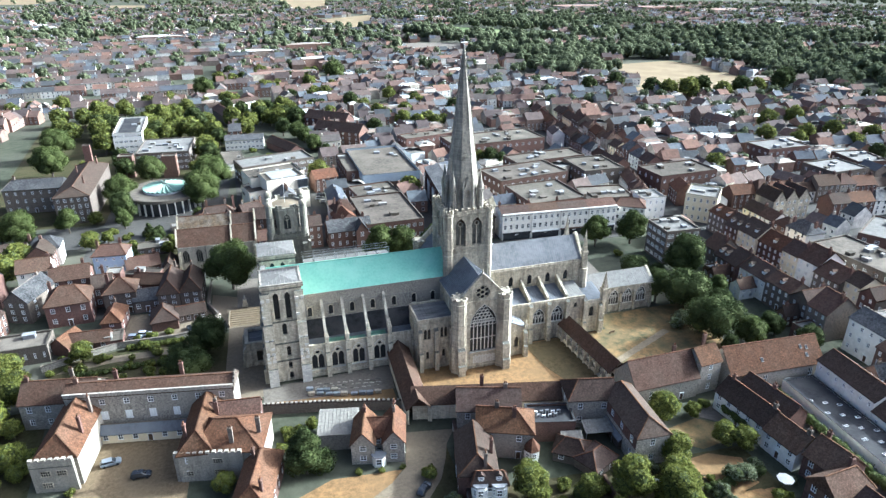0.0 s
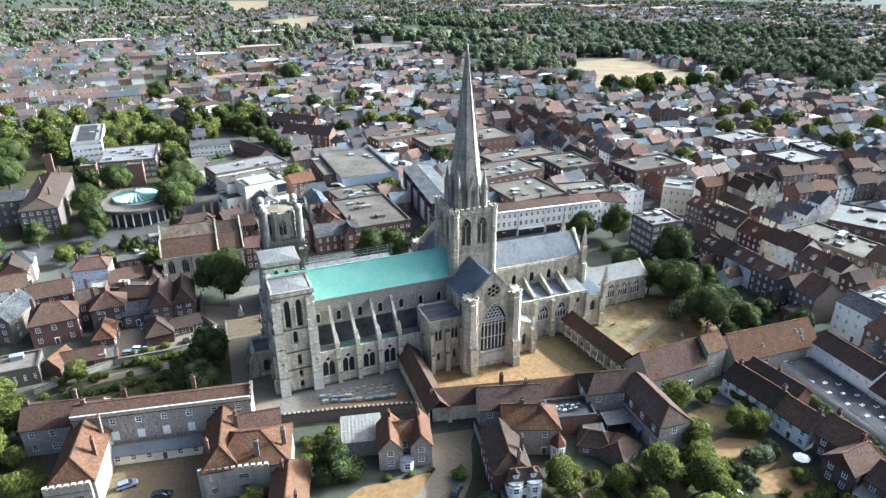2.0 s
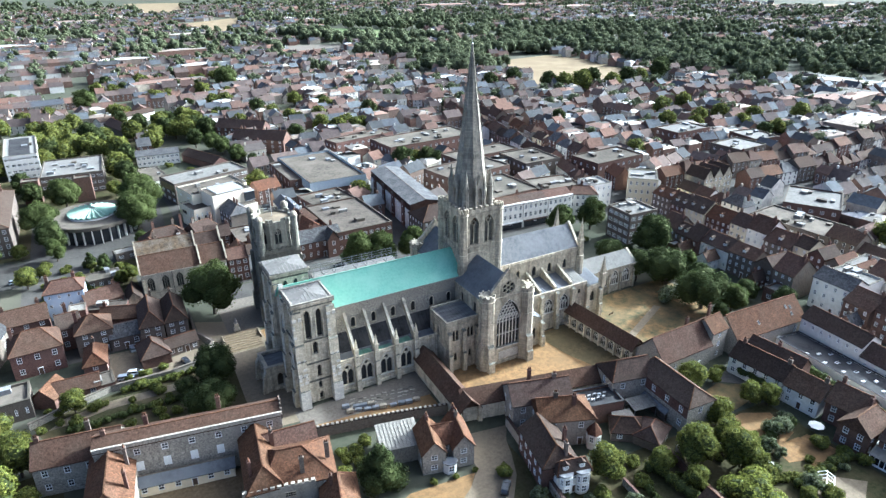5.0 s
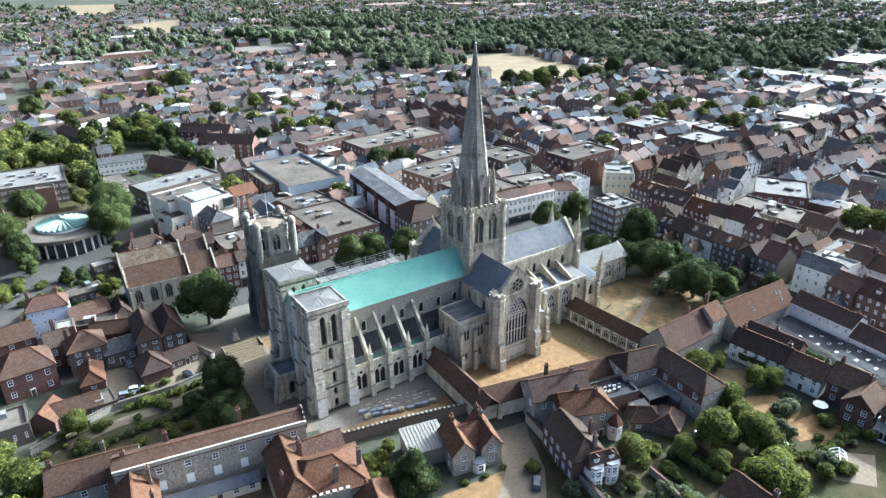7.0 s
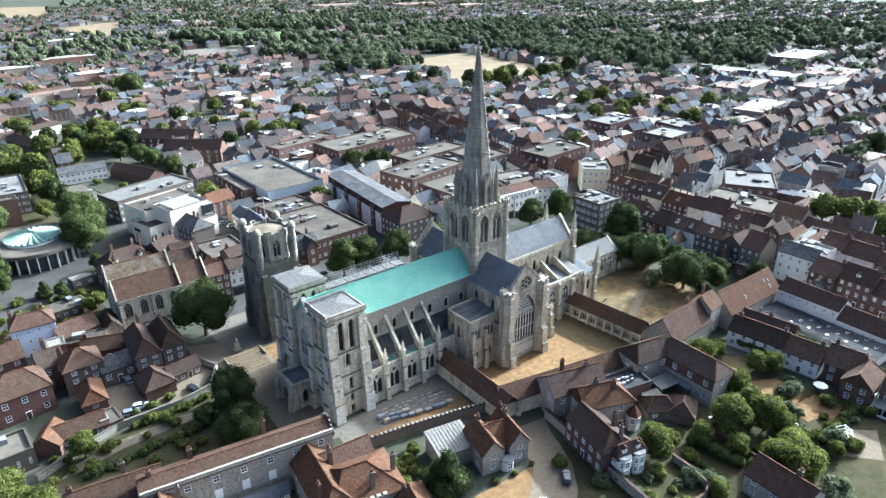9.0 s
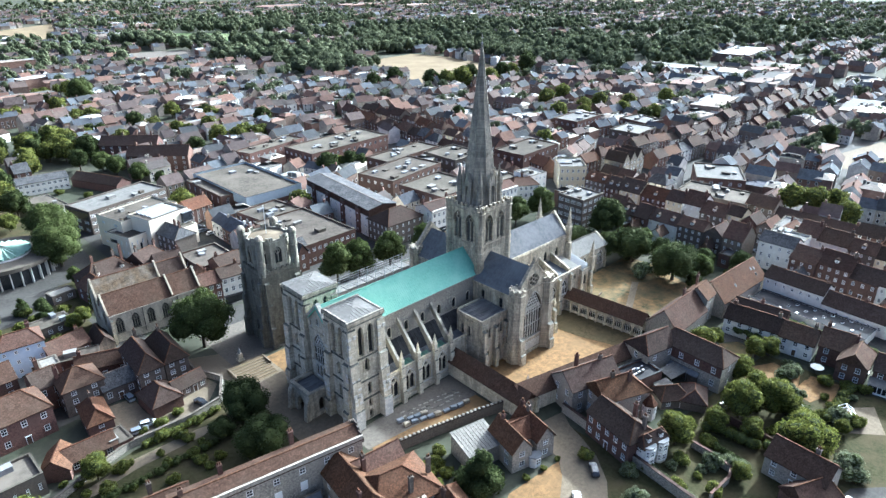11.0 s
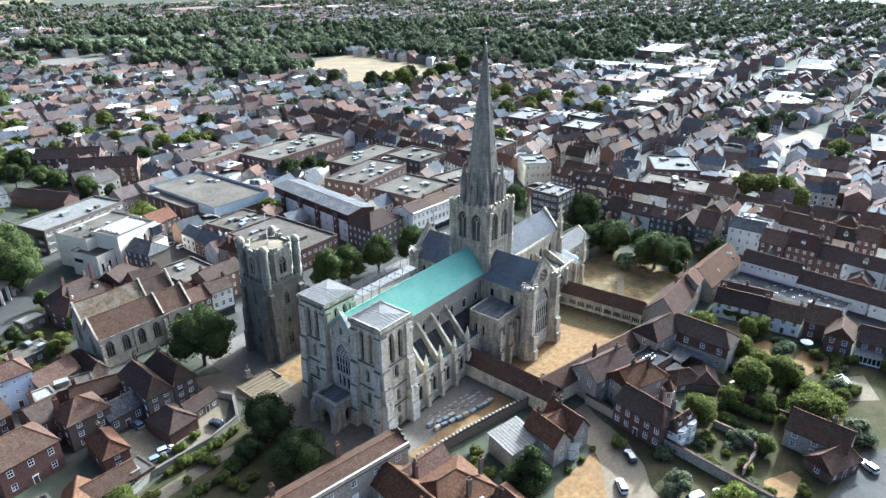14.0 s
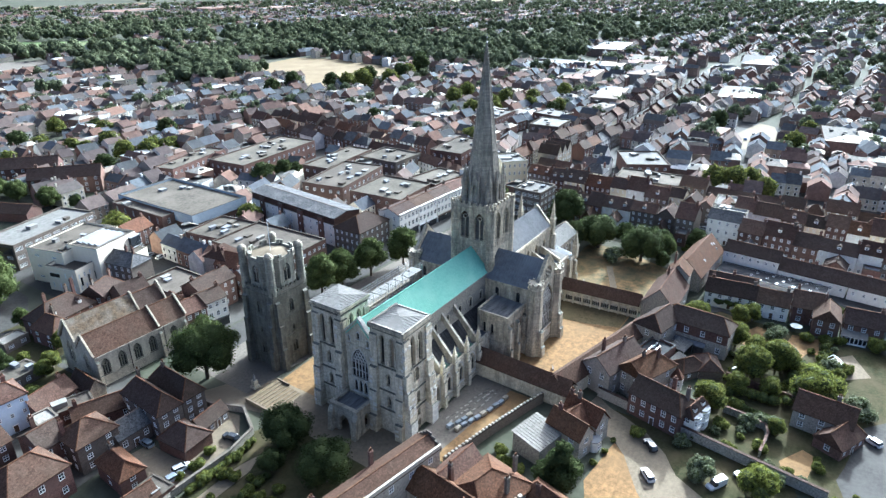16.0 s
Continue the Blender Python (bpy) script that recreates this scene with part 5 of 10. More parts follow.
        if sgn < 0:
            buttress(s, q * (tw - 0.6), 2.0, ((4.5, 3.0), (9.0, 2.5)))
# two-storeyed annex west of the south transept
ax0, ax1, ay0, ay1, ah = -18.4, -8.3, -18.9, -9.5, 15.2
bm = bmesh.new()
sa = Side((ax0 + ax1) / 2, ay0, 1, 0, 0, -1)
aw = [(-3.0, 9.6, 0.8, 3.2), (-1.9, 9.6, 0.8, 3.2), (1.7, 9.6, 0.8, 3.2), (2.8, 9.6, 0.8, 3.2), (-2.4, 3.4, 0.8, 2.4), (2.2, 3.4, 0.8, 2.4)]
sa.panel(bm, rect(-5.05, -0.5, 5.05, ah), [arch(u, z, w, h) for u, z, w, h in aw], 0.7)
sw = Side(ax0, (ay0 + ay1) / 2, 0, -1, -1, 0)
sw.panel(bm, rect(-4.0, -0.5, 4.0, ah), [arch(0, 9.4, 0.9, 3.2), arch(-2.4, 9.4, 0.9, 3.2)], 0.7)
for s, h in ((sa, 5.05), (sw, 4.0)):
    s.block(bm, -h, 7.4, h, 7.65, 0, 0.15)
    s.block(bm, -h, 14.2, h, 14.5, 0, 0.2)
part("annex_wall", bm, STONE, cath)
for u, z, w, h in aw:
    stone_window(cath, sa, u, z, w, h, 1)
for u in (0, -2.4):
    stone_window(cath, sw, u, 9.4, 0.9, 3.2, 1)
parapet(sa, -5.3, 5.05, ah, merlons=False)
parapet(sw, -4.6, 4.4, ah, merlons=False)
for u in (-4.4, 0.0, 4.4):
    buttress(sa, u, 1.1, ((6.5, 1.5), (12.8, 1.0)))
seam_roof("annex_roof", [(ax0 + 0.4, ay0 + 0.4, ah), (ax1, ay0 + 0.4, ah), (ax1, ay1, ah + 0.6), (ax0 + 0.4, ay1, ah + 0.6)], ANNEX_LEAD, 0.9, label="flat dark grey lead roof with worn seams")
seam_roof("annex_roof", [(ax0, ay1, 10.2), (ax1, ay1, 10.2), (ax1, -NW, 13.6), (ax0, -NW, 13.6)], SLATE_BLACK, 1.0)
bm = bmesh.new()
Side((ax0 + ax1) / 2, ay1, -1, 0, 0, 1).panel(bm, rect(-5.05, 9, 5.05, ah + 1), [], 0.5)
part("annex_wall", bm, STONE, cath)

# choir
CX = 37.2
for sgn in (-1, 1):
    s = Side(0, sgn * NW, 1, 0, 0, sgn)
    cw = (13.6, 19.6, 25.5, 31.4) if sgn < 0 else ()
    bm = bmesh.new()
    s.panel(bm, rect(6.0, 8, CX, 20.4), [arch(u, 14.9, 1.4, 3.2) for u in cw], 0.8)
    s.block(bm, 6.0, 19.9, CX, 20.6, 0, 0.3)
    s.block(bm, 6.0, 14.2, CX, 14.4, 0, 0.15)
    part("clerestory_wall", bm, STONE, cath)
    for u in cw:
        stone_window(cath, s, u, 14.9, 1.4, 3.2, 1)
    parapet(s, 6.2, CX, 20.5, merlons=False)
    seam_roof("choir_roof", [(6.0, sgn * (NW - 0.1), 20.9), (CX, sgn * (NW - 0.1), 20.9), (CX, 0, 26.8), (6.0, 0, 26.8)], LEAD, 0.7, label="pale grey ribbed lead choir roof")
    pinnacle(CX, sgn * (NW + 0.2), 18.0, 1.5, 13.0)
    bm = bmesh.new()
    frustum(bm, CX, sgn * (NW + 0.2), -0.5, 1.5, 18.2, 1.35, 8, 22.5)
    part("corner_turret", bm, STONE, cath)
se = Side(CX, 0, 0, 1, 1, 0)
bm = bmesh.new()
se.panel(bm, [(-NW, -0.5), (NW, -0.5), (NW, 20.6), (0, 27.3), (-NW, 20.6)], [], 0.9)
for q in (-1, 1):
    bar(bm, se.at(q * NW, 20.8, -0.3), se.at(0, 27.5, -0.3), 0.8, 0.35)
part("east_gable", bm, STONE, cath)
ca = Side(0, -13.8, 1, 0, 0, -1)
cwin = [(19.6, 5.8, 3.7, 4.7), (25.5, 5.8, 3.7, 4.9), (31.4, 9.4, 1.0, 1.7), (36.9, 5.2, 1.6, 3.8)]
bm = bmesh.new()
ca.panel(bm, [(9.0, -0.5), (41.5, -0.5), (41.5, 10.3), (34.3, 10.3), (34.3, 12.4), (9.0, 12.4)], [arch(u, z, w, h) for u, z, w, h in cwin], 0.9)
for z in (2.0, 5.3):
    ca.block(bm, 9.0, z, 41.5, z + 0.25, 0, 0.2)
part("aisle_wall", bm, STONE, cath)
for u, z, w, h in cwin:
    stone_window(cath, ca, u, z, w, h, 4 if w > 2 else 1, mat=STONE_NEW if w > 2 else None)
parapet(ca, 9.0, 34.3, 12.4, merlons=False)
parapet(ca, 34.3, 41.5, 10.3, merlons=False)
for u in (16.7, 22.5, 28.5):
    buttress(ca, u, 1.2, ((5.5, 1.6), (12.6, 1.1)))
    bm = bmesh.new()
    pts = [(-13.3, 12.4), (-13.3, 13.7), (-NW, 17.0), (-NW, 14.0)]
    faces(bm, [(u - 0.35, y, z) for y, z in pts] + [(u + 0.35, y, z) for y, z in pts], [(0, 1, 2, 3), (7, 6, 5, 4)] + [(i, (i + 1) % 4, 4 + (i + 1) % 4, 4 + i) for i in range(4)])
    part("flying_buttress", bm, STONE, cath)
for u, h in ((34.3, 12.0), (39.6, 9.6)):
    buttress(ca, u, 1.2, ((5.0, 1.6), (h, 1.1)))
for x0, x1, mat in ((9.0, 16.3, LEAD_DARK), (17.1, 22.1, LEAD_DARK), (22.9, 28.1, LEAD_DARK), (28.9, 34.3, LEAD_PALE)):
    seam_roof("aisle_roof", [(x0, -13.4, 12.6), (x1, -13.4, 12.6), (x1, -NW, 14.1), (x0, -NW, 14.1)], mat, 0.75, label="ribbed lead aisle roof")
seam_roof("aisle_roof", [(34.4, -13.4, 10.5), (41.3, -13.4, 10.5), (41.3, -5.0, 12.3), (34.4, -5.0, 12.3)], LEAD_DARK, 0.75, label="ribbed lead aisle roof")
seam_roof("aisle_roof", [(6, 13.4, 9.5), (41, 13.4, 9.5), (41, NW, 13.4), (6, NW, 13.4)], LEAD, 0.9)
bm = bmesh.new()
Side(0, 13.8, -1, 0, 0, 1).panel(bm, rect(-41.5, -0.5, -8.0, 9.3), [], 0.9)
Side(41.5, 0, 0, 1, 1, 0).panel(bm, rect(-12.9, -0.5, 12.9, 10.3), [], 0.9)
part("aisle_wall", bm, STONE, cath)
pinnacle(40.8, -13.6, 9.8, 1.7, 10.2)
# chapel in the corner of transept and choir
bm = bmesh.new()
Side(9.6, -19.3, 1, 0, 0, -1).panel(bm, [(-3.8, -0.5), (3.8, -0.5), (3.8, 8.5), (-3.8, 12.3)], [arch(0.8, 2.6, 1.3, 3.6)], 0.7)
Side(13.4, -16.5, 0, 1, 1, 0).panel(bm, rect(-2.1, -0.5, 2.7, 8.5), [], 0.7)
part("chapel_wall", bm, STONE, cath)
stone_window(cath, Side(9.6, -19.3, 1, 0, 0, -1), 0.8, 2.6, 1.3, 3.6, 1)
seam_roof("chapel_roof", [(13.6, -19.5, 8.6), (13.6, -13.8, 8.6), (5.7, -13.8, 12.5), (5.7, -19.5, 12.5)], LEAD, 0.75)
buttress(Side(9.6, -19.3, 1, 0, 0, -1), 3.2, 1.1, ((4.2, 1.8), (8.0, 1.2)))
pinnacle(13.1, -19.4, 8.4, 0.9, 3.0)
# lady chapel
LX = 64.2
for sgn in (-1, 1):
    s = Side(0, sgn * 4.8, 1, 0, 0, sgn)
    lw = (45.1, 50.0, 54.9, 59.8) if sgn < 0 else ()
    bm = bmesh.new()
    s.panel(bm, rect(41, -0.5, LX, 8.8), [arch(u, 2.7, 3.3, 5.0) for u in lw], 0.8)
    s.block(bm, 41, 8.4, LX, 8.9, 0, 0.25)
    part("chapel_wall", bm, STONE, cath)
    for u in lw:
        stone_window(cath, s, u, 2.7, 3.3, 5.0, 4, mat=STONE_NEW)
    for u in (47.55, 52.45, 57.35, 63.2):
        buttress(s, u, 0.7, ((3.4, 0.7), (6.8, 0.45)))
    seam_roof("chapel_roof", [(41, sgn * 5.1, 8.9), (LX + 0.2, sgn * 5.1, 8.9), (LX + 0.2, 0, 12.1), (41, 0, 12.1)], LEAD_PALE, 0.75, label="pale ribbed lead lady chapel roof")
bm = bmesh.new()
Side(LX, 0, 0, 1, 1, 0).panel(bm, [(-4.8, -0.5), (4.8, -0.5), (4.8, 8.9), (0, 12.5), (-4.8, 8.9)], [arch(0, 2.5, 4.0, 5.5)], 0.8)
part("chapel_gable", bm, STONE, cath)
stone_window(cath, Side(LX, 0, 0, 1, 1, 0), 0, 2.5, 4.0, 5.5, 5)

# outer north chapels beside the aisle
s = Side(0, 20.2, -1, 0, 0, 1)
bm = bmesh.new()
s.panel(bm, rect(9.0, -0.5, 47.5, 12.2), [], 0.8)
Side(-47.5, 17.0, 0, -1, -1, 0).panel(bm, rect(-3.2, -0.5, 3.2, 12.2), [arch(0, 3.0, 2.0, 5.0)], 0.8)
part("chapel_wall", bm, STONE, cath)
parapet(s, 9.0, 47.5, 12.2, merlons=False)
for k in range(6):
    seam_roof("chapel_roof", [(-47.0 + 6.3 * k, 13.4, 11.6), (-40.9 + 6.3 * k, 13.4, 11.6), (-40.9 + 6.3 * k, 20.0, 12.2), (-47.0 + 6.3 * k, 20.0, 12.2)], LEAD_DARK if k % 2 else SLATE, 0.9)

# scaffold along the north eave of the nave
scaf = thing("scaffold", "steel tube scaffold with pale sheeted walkway along the nave eave", "scaffold", -32, 9.5)
for i in range(9):
    bm = bmesh.new()
    x = -13 + i * 3.1
    for y in (-1.8, 1.8):
        bar(bm, (x, y, 8.2), (x, y, 26.6), 0.09)
    bar(bm, (x, -2.2, 23.9), (x, 2.2, 23.9), 0.09)
    part("standard", bm, STEEL, scaf)
for y in (-1.8, 1.8):
    for z in (25.0, 25.7, 26.4):
        bm = bmesh.new()
        bar(bm, (-13.4, y, z), (12.2, y, z), 0.07)
        part("rail", bm, STEEL, scaf)
for i in range(8):
    bm = bmesh.new()
    box(bm, -13 + i * 3.1, -1.7, 24.0, -13 + i * 3.1 + 2.8, 1.7, 24.12)
    part("deck", bm, BOARD, scaf)

# ---- cloister ----


def cloister_range(x, y, turn, L, W, ze, zr, bays, side_open):
    rng = thing("cloister_walk", "low stone cloister walk with traceried openings and brown tiled roof", "cloister", x, y, 0, turn, "cloister walks")
    bm = bmesh.new()
    for q in (-1, 1):
        s = Side(0, q * W / 2, -q, 0, 0, q)
        holes = [arch(-L / 2 + L * (i + 0.5) / bays, 0.85, L / bays * 0.82, 3.25) for i in range(bays)] if q == side_open else []
        s.panel(bm, rect(-L / 2, -0.4, L / 2, ze), holes, 0.45)
        if q == side_open:
            for i in range(bays + 1):
                u = -L / 2 + L * i / bays
                s.block(bm, u - 0.2, -0.3, u + 0.2, ze - 0.4, 0, 0.5)
            s.block(bm, -L / 2, ze - 0.3, L / 2, ze, 0, 0.15)
    w = part("wall", bm, AISLE_STONE if side_open else FLINT, rng)
    if side_open:
        s = Side(0, side_open * W / 2, -side_open, 0, 0, side_open)
        for i in range(bays):
            c = -L / 2 + L * (i + 0.5) / bays
            bm = bmesh.new()
            ww = L / bays * 0.82
            for k in (1, 2, 3):
                s.block(bm, c - ww / 2 + ww * k / 4 - 0.06, 0.85, c - ww / 2 + ww * k / 4 + 0.06, 2.9, -0.3, -0.15)
            for k in (-1, 1):
                ring_in(bm, s, c + k * ww * 0.24, 2.75, ww * 0.2, 0.08, -0.3, -0.15, 10)
            ring_in(bm, s, c, 3.3, ww * 0.2, 0.08, -0.3, -0.15, 10)
            part("tracery", bm, STONE_NEW, rng)
    bm = bmesh.new()
    gable_roof(bm, L, W, ze, zr)
    part("roof", bm, CHURCH_TILE, rng, "red-brown tiled cloister roof")


cloister_range(29.8, -27.0, -86, 27.0, 5.2, 4.6, 7.2, 9, -1)
cloister_range(-23.4, -27.0, -92.5, 27.0, 5.6, 4.4, 7.2, 8, 1)
cloister_range(-2.0, -41.0, -13, 46.0, 6.2, 4.6, 7.4, 10, 1)
TAKEN.append((4, -28, 32, 16, 0))

# ---- bell tower ----
bt = thing("bell_tower", "dark weathered stone detached bell tower with an octagonal top", "bell tower", -47.3, 38.3, -1.6, -1.5)
for s in (Side(0, -6.1, 1, 0, 0, -1), Side(-6.1, 0, 0, -1, -1, 0), Side(6.1, 0, 0, 1, 1, 0), Side(0, 6.1, -1, 0, 0, 1)):
    half = 6.1 if s.n.y else 5.1
    wins = [(0, 18.0, 1.3, 3.6), (0, 5.2, 1.5, 3.6), (0, 12.0, 0.7, 1.6)]
    bm = bmesh.new()
    s.panel(bm, rect(-half, -0.5, half, 25), [arch(*w) for w in wins], 1.0)
    for z in (4.2, 10.8, 16.6, 24.2):
        s.block(bm, -half, z, half, z + 0.25, 0, 0.2)
    part("tower_wall", bm, STONE_DARK, bt)
    for u, z, w, h in wins:
        stone_window(bt, s, u, z, w, h, 2 if h > 2 else 1, mat=STONE_DARK)
    parapet(s, -half, half, 25.0, parent=bt, mat=STONE_DARK, gap=0.7)
    for u in (-4.9, 4.9):
        buttress(s, u, 1.5, ((9.0, 1.7), (16.0, 1.2), (22.5, 0.8)), bt, STONE_DARK)
bm = bmesh.new()
box(bm, -5.5, -5.5, 24.2, 5.5, 5.5, 24.8)
part("tower_deck", bm, LEAD, bt)
for i in range(8):
    a = radians(45 * i)
    r = 5.75
    s = Side(r * math.cos(a), r * math.sin(a), -math.sin(a), math.cos(a), math.cos(a), math.sin(a))
    hw = r * math.tan(radians(22.5))
    bm = bmesh.new()
    s.panel(bm, rect(-hw, 24.5, hw, 34.2), [arch(0, 27.2, 2.1, 5.0)], 0.6)
    s.block(bm, -hw, 33.4, hw, 33.7, 0, 0.2)
    for u in (-hw + 0.7, hw - 0.7):
        s.block(bm, u - 0.45, 34.2, u + 0.45, 35.1, -0.5, 0.05)
    part("octagon_wall", bm, LANTERN, bt)
    stone_window(bt, s, 0, 27.2, 2.1, 5.0, 2, mat=STONE_SPIRE)
bm = bmesh.new()
frustum(bm, 0, 0, 33.6, 5.4, 34.4, 0.6, 16)
part("octagon_roof", bm, GRAVEL, bt)
for sx, sy in ((-1, -1), (1, -1), (1, 1), (-1, 1)):
    bm = bmesh.new()
    x, y = sx * 5.2, sy * 5.2
    frustum(bm, x, y, 24.2, 1.2, 35.4, 1.05, 12)
    for z in (27.0, 31.2, 34.9):
        frustum(bm, x, y, z, 1.26, z + 0.28, 1.26, 12)
    tur = part("turret", bm, LANTERN, bt)
    bm = bmesh.new()
    for k in range(4):
        frustum(bm, x, y, 35.4 + (0, 0.5, 0.9, 1.2)[k], (1.22, 1.12, 0.85, 0.45)[k], 35.4 + (0.5, 0.9, 1.2, 1.32)[k], (1.12, 0.85, 0.45, 0.02)[k], 12)
    part("cap", bm, STONE, tur, "pale domed stone cap")
bm = bmesh.new()
bar(bm, (0, 0, 34), (0, 0, 43), 0.14)
part("flagpole", bm, PAINT, bt)
TAKEN.append((-47.3, 38.3, 8, 8, 0))


# ---- surfaces of the close ----
sheet("lawn", "sun-dried brown grass in the cloister garth", [(-19, -14), (27, -14.5), (30, -38.5), (-19, -38)], DRY_GRASS, 0.05)
# greener sheet where the east walk's shadow falls; its dark colour deepens that shadow
sheet("lawn", "greener grass darkened to deepen the east cloister walk's shadow", [(14.5, -15.2), (26.8, -14.7), (29.6, -38), (19.5, -38), (16.0, -27)], GARTH_SHADOW_GREEN, 0.075)
sheet("lawn", "sun-dried grass east of the cloister", [(33, -14.5), (42.5, -14), (43, -6), (76, -6), (78, -18), (68, -41), (35, -41.5)], PATCHY_LAWN, 0.05)
sheet("path", "worn grey path across the dry grass", strip((34, -32), (60, -20), 2.2), GRAVEL, 0.09)
sheet("pavement", "grey paved yard beside the nave aisle", [(-60, -15), (-25.5, -14), (-26.5, -25), (-60, -22)], PAVING, 0.05)
sheet("lawn", "dry grass strip along the old wall", [(-59, -22), (-27, -25), (-27, -31), (-59, -26.5)], DRY_GRASS, 0.06)
sheet("road", "grey asphalt forecourt west of the cathedral", [(-70, -18), (-57, -19), (-57, 20), (-57, 31), (-66, 40), (-74, 44), (-74, 36), (-70.5, 27), (-68.6, 20), (-69, 8)], GRAVEL, 0.045)
sheet("lawn", "strip of dry grass by the bell tower", [(-57, 15), (-20, 15), (-20, 31), (-57, 29)], DRY_GRASS, 0.05)
sheet("road", "worn asphalt yards and service roads of the town centre", [(-64, 64), (112, 64), (112, 20), (112, -150), (260, -150), (340, -20), (340, 120), (250, 220), (130, 260), (-10, 215), (-30, 190), (-66, 186)], ASPHALT, 0.02, 0.04)
sheet("road", "paved street north of the cathedral", strip((-62, 57), (30, 57), 12), ASPHALT, 0.05)
sheet("road", "street in front of the white terrace", strip((28, 55), (118, 54), 9), ASPHALT, 0.055)
sheet("pavement", "paving round the bell tower", [(-66, 32), (-36, 30), (-30, 52), (-66, 53)], PAVING, 0.06)
sheet("pavement", "grey paved walk under the north trees", [(-34, 32), (60, 15), (62, 49), (-30, 50)], PAVING, 0.04)
sheet("road", "shopping street running south from the centre", strip((117, 62), (117, -170), 10), ASPHALT, 0.05)
sheet("road", "shopping street running east", [(112, 66), (112, 54), (185, 50), (250, 44), (352, 45), (620, 55), (620, 64), (352, 55), (250, 54), (185, 60)], ASPHALT, 0.055)
sheet("road", "shopping street running north", [(116, 62), (124, 60), (141, 119), (143, 165), (154, 260), (146, 260), (135, 165), (132, 119)], ASPHALT, 0.06)
sheet("road", "quiet gravel lane by the old houses", [(-110, 16.5), (-99, 19.5), (-88, 19.3), (-79, 20), (-73, 26.8), (-74.5, 34), (-76.5, 34), (-79, 28), (-90.4, 23.5), (-91.5, 27.5), (-91.6, 36.3), (-98.8, 37), (-99.2, 23.7)], GRAVEL, 0.06)
sheet("path", "pale gravel drive of the gatehouse", [(-28, -43), (-16.5, -45), (-19.6, -49.5), (-21.2, -54), (-24, -60), (-29, -66), (-34.5, -69.8), (-40, -80), (-52, -90), (-60, -80), (-43.5, -63.7), (-34.2, -57.8), (-30.7, -54.4), (-29, -48)], GRAVEL, 0.05)
sheet("lawn", "sun-dried front lawn of the gabled house", [(-57, -58), (-47, -53.5), (-31.5, -54.9), (-34.6, -58.2), (-44, -64.2), (-60, -79.6), (-64, -74)], DRY_GRASS, 0.06)
sheet("lawn", "rough grass between the drive and the old wall", [(-20, -50), (-20.2, -68), (-24, -92), (-42, -98), (-52, -90.5), (-40.2, -80.2), (-34.6, -70), (-29.2, -66.2), (-24.2, -60.2), (-21.4, -54.2)], GREEN_GRASS, 0.045)
sheet("path", "brown gravel forecourt of the palace", [(-98, -24), (-76, -28), (-78, -66), (-106, -66)], EARTH, 0.05)
sheet("lawn", "shaded palace garden grass", [(-150, -10), (-112, -8), (-108, -60), (-150, -70)], GREEN_GRASS, 0.04)
sheet("lawn", "palace shrubbery lawn", [(-118, 12), (-78, 20), (-66, 16), (-66, -14), (-112, -4)], GREEN_GRASS, 0.035)
sheet("path", "pale path beside the shrubbery", [(-114, 7.5), (-110.8, 10.6), (-101.5, 12.9), (-85, 12.9), (-80, 11.6), (-84.9, 9.6), (-100.8, 9.4), (-110, 7.6)], GRAVEL, 0.07)
sheet("lawn", "long walled garden of grass and beds", [(-14, -66), (46, -70), (46, -120), (-30, -118), (-22, -80)], GREEN_GRASS, 0.045)
sheet("lawn", "dry patch of garden lawn", [(31, -76), (40, -76), (42, -81), (34, -83)], DRY_GRASS, 0.075)
sheet("lawn", "dry patch of garden lawn", [(36, -83), (44, -83), (45, -90), (35, -91)], DRY_GRASS, 0.075)
sheet("lawn", "dry garden lawn behind the hedges", [(-17.2, -88.1), (-10.3, -92.1), (-11.7, -95.3), (-19.9, -94), (-21.5, -89.5)], DRY_GRASS, 0.075)
sheet("road", "lane beside the walled garden", [(12, -108.5), (6.2, -103.5), (-11.7, -100.6), (-16.9, -99.4), (-30, -104), (-30, -128), (14, -128)], ASPHALT, 0.06)
sheet("courtyard", "dark worn yards between the brick houses", [(-122, 36), (-99.5, 37.5), (-92, 37.5), (-77.5, 36), (-76.5, 52), (-77, 66), (-90, 100), (-122, 100)], ASPHALT, 0.03)
sheet("courtyard", "dark yard of the white cottages", [(70, -52), (81, -56), (79, -120), (62, -120), (64, -75)], ASPHALT, 0.05)

sheet("lawn", "dry brown lawn between the garden shrubs", [(30.5, -70.5), (37, -70), (43.5, -73.5), (42.5, -76), (36, -77.2), (29.5, -74.8)], DRY_GRASS, 0.09)
sheet("lawn", "dry patch of lawn beside the parasol", [(33, -82), (41, -82.6), (44, -85.5), (38, -89.2), (31.5, -87)], DRY_GRASS, 0.09)
sheet("lawn", "round shaded lawn below the white cottage", [(33, -60), (42, -58.5), (47, -62), (45, -67.5), (37, -68.5), (32.5, -65)], PATCHY_LAWN, 0.085)
sheet("pavement", "paved terrace beside the white cottage", [(42, -55), (49, -55.5), (49, -72), (46.5, -72), (47.5, -62), (43, -58)], PAVING, 0.08)
TAKEN.extend(((36.5, -73.6, 5.5, 2.6, -15), (37.5, -85.5, 4.5, 2.6, -15), (39.5, -63.5, 5.5, 3.5, 0), (47.5, -63, 1.0, 7, 0)))
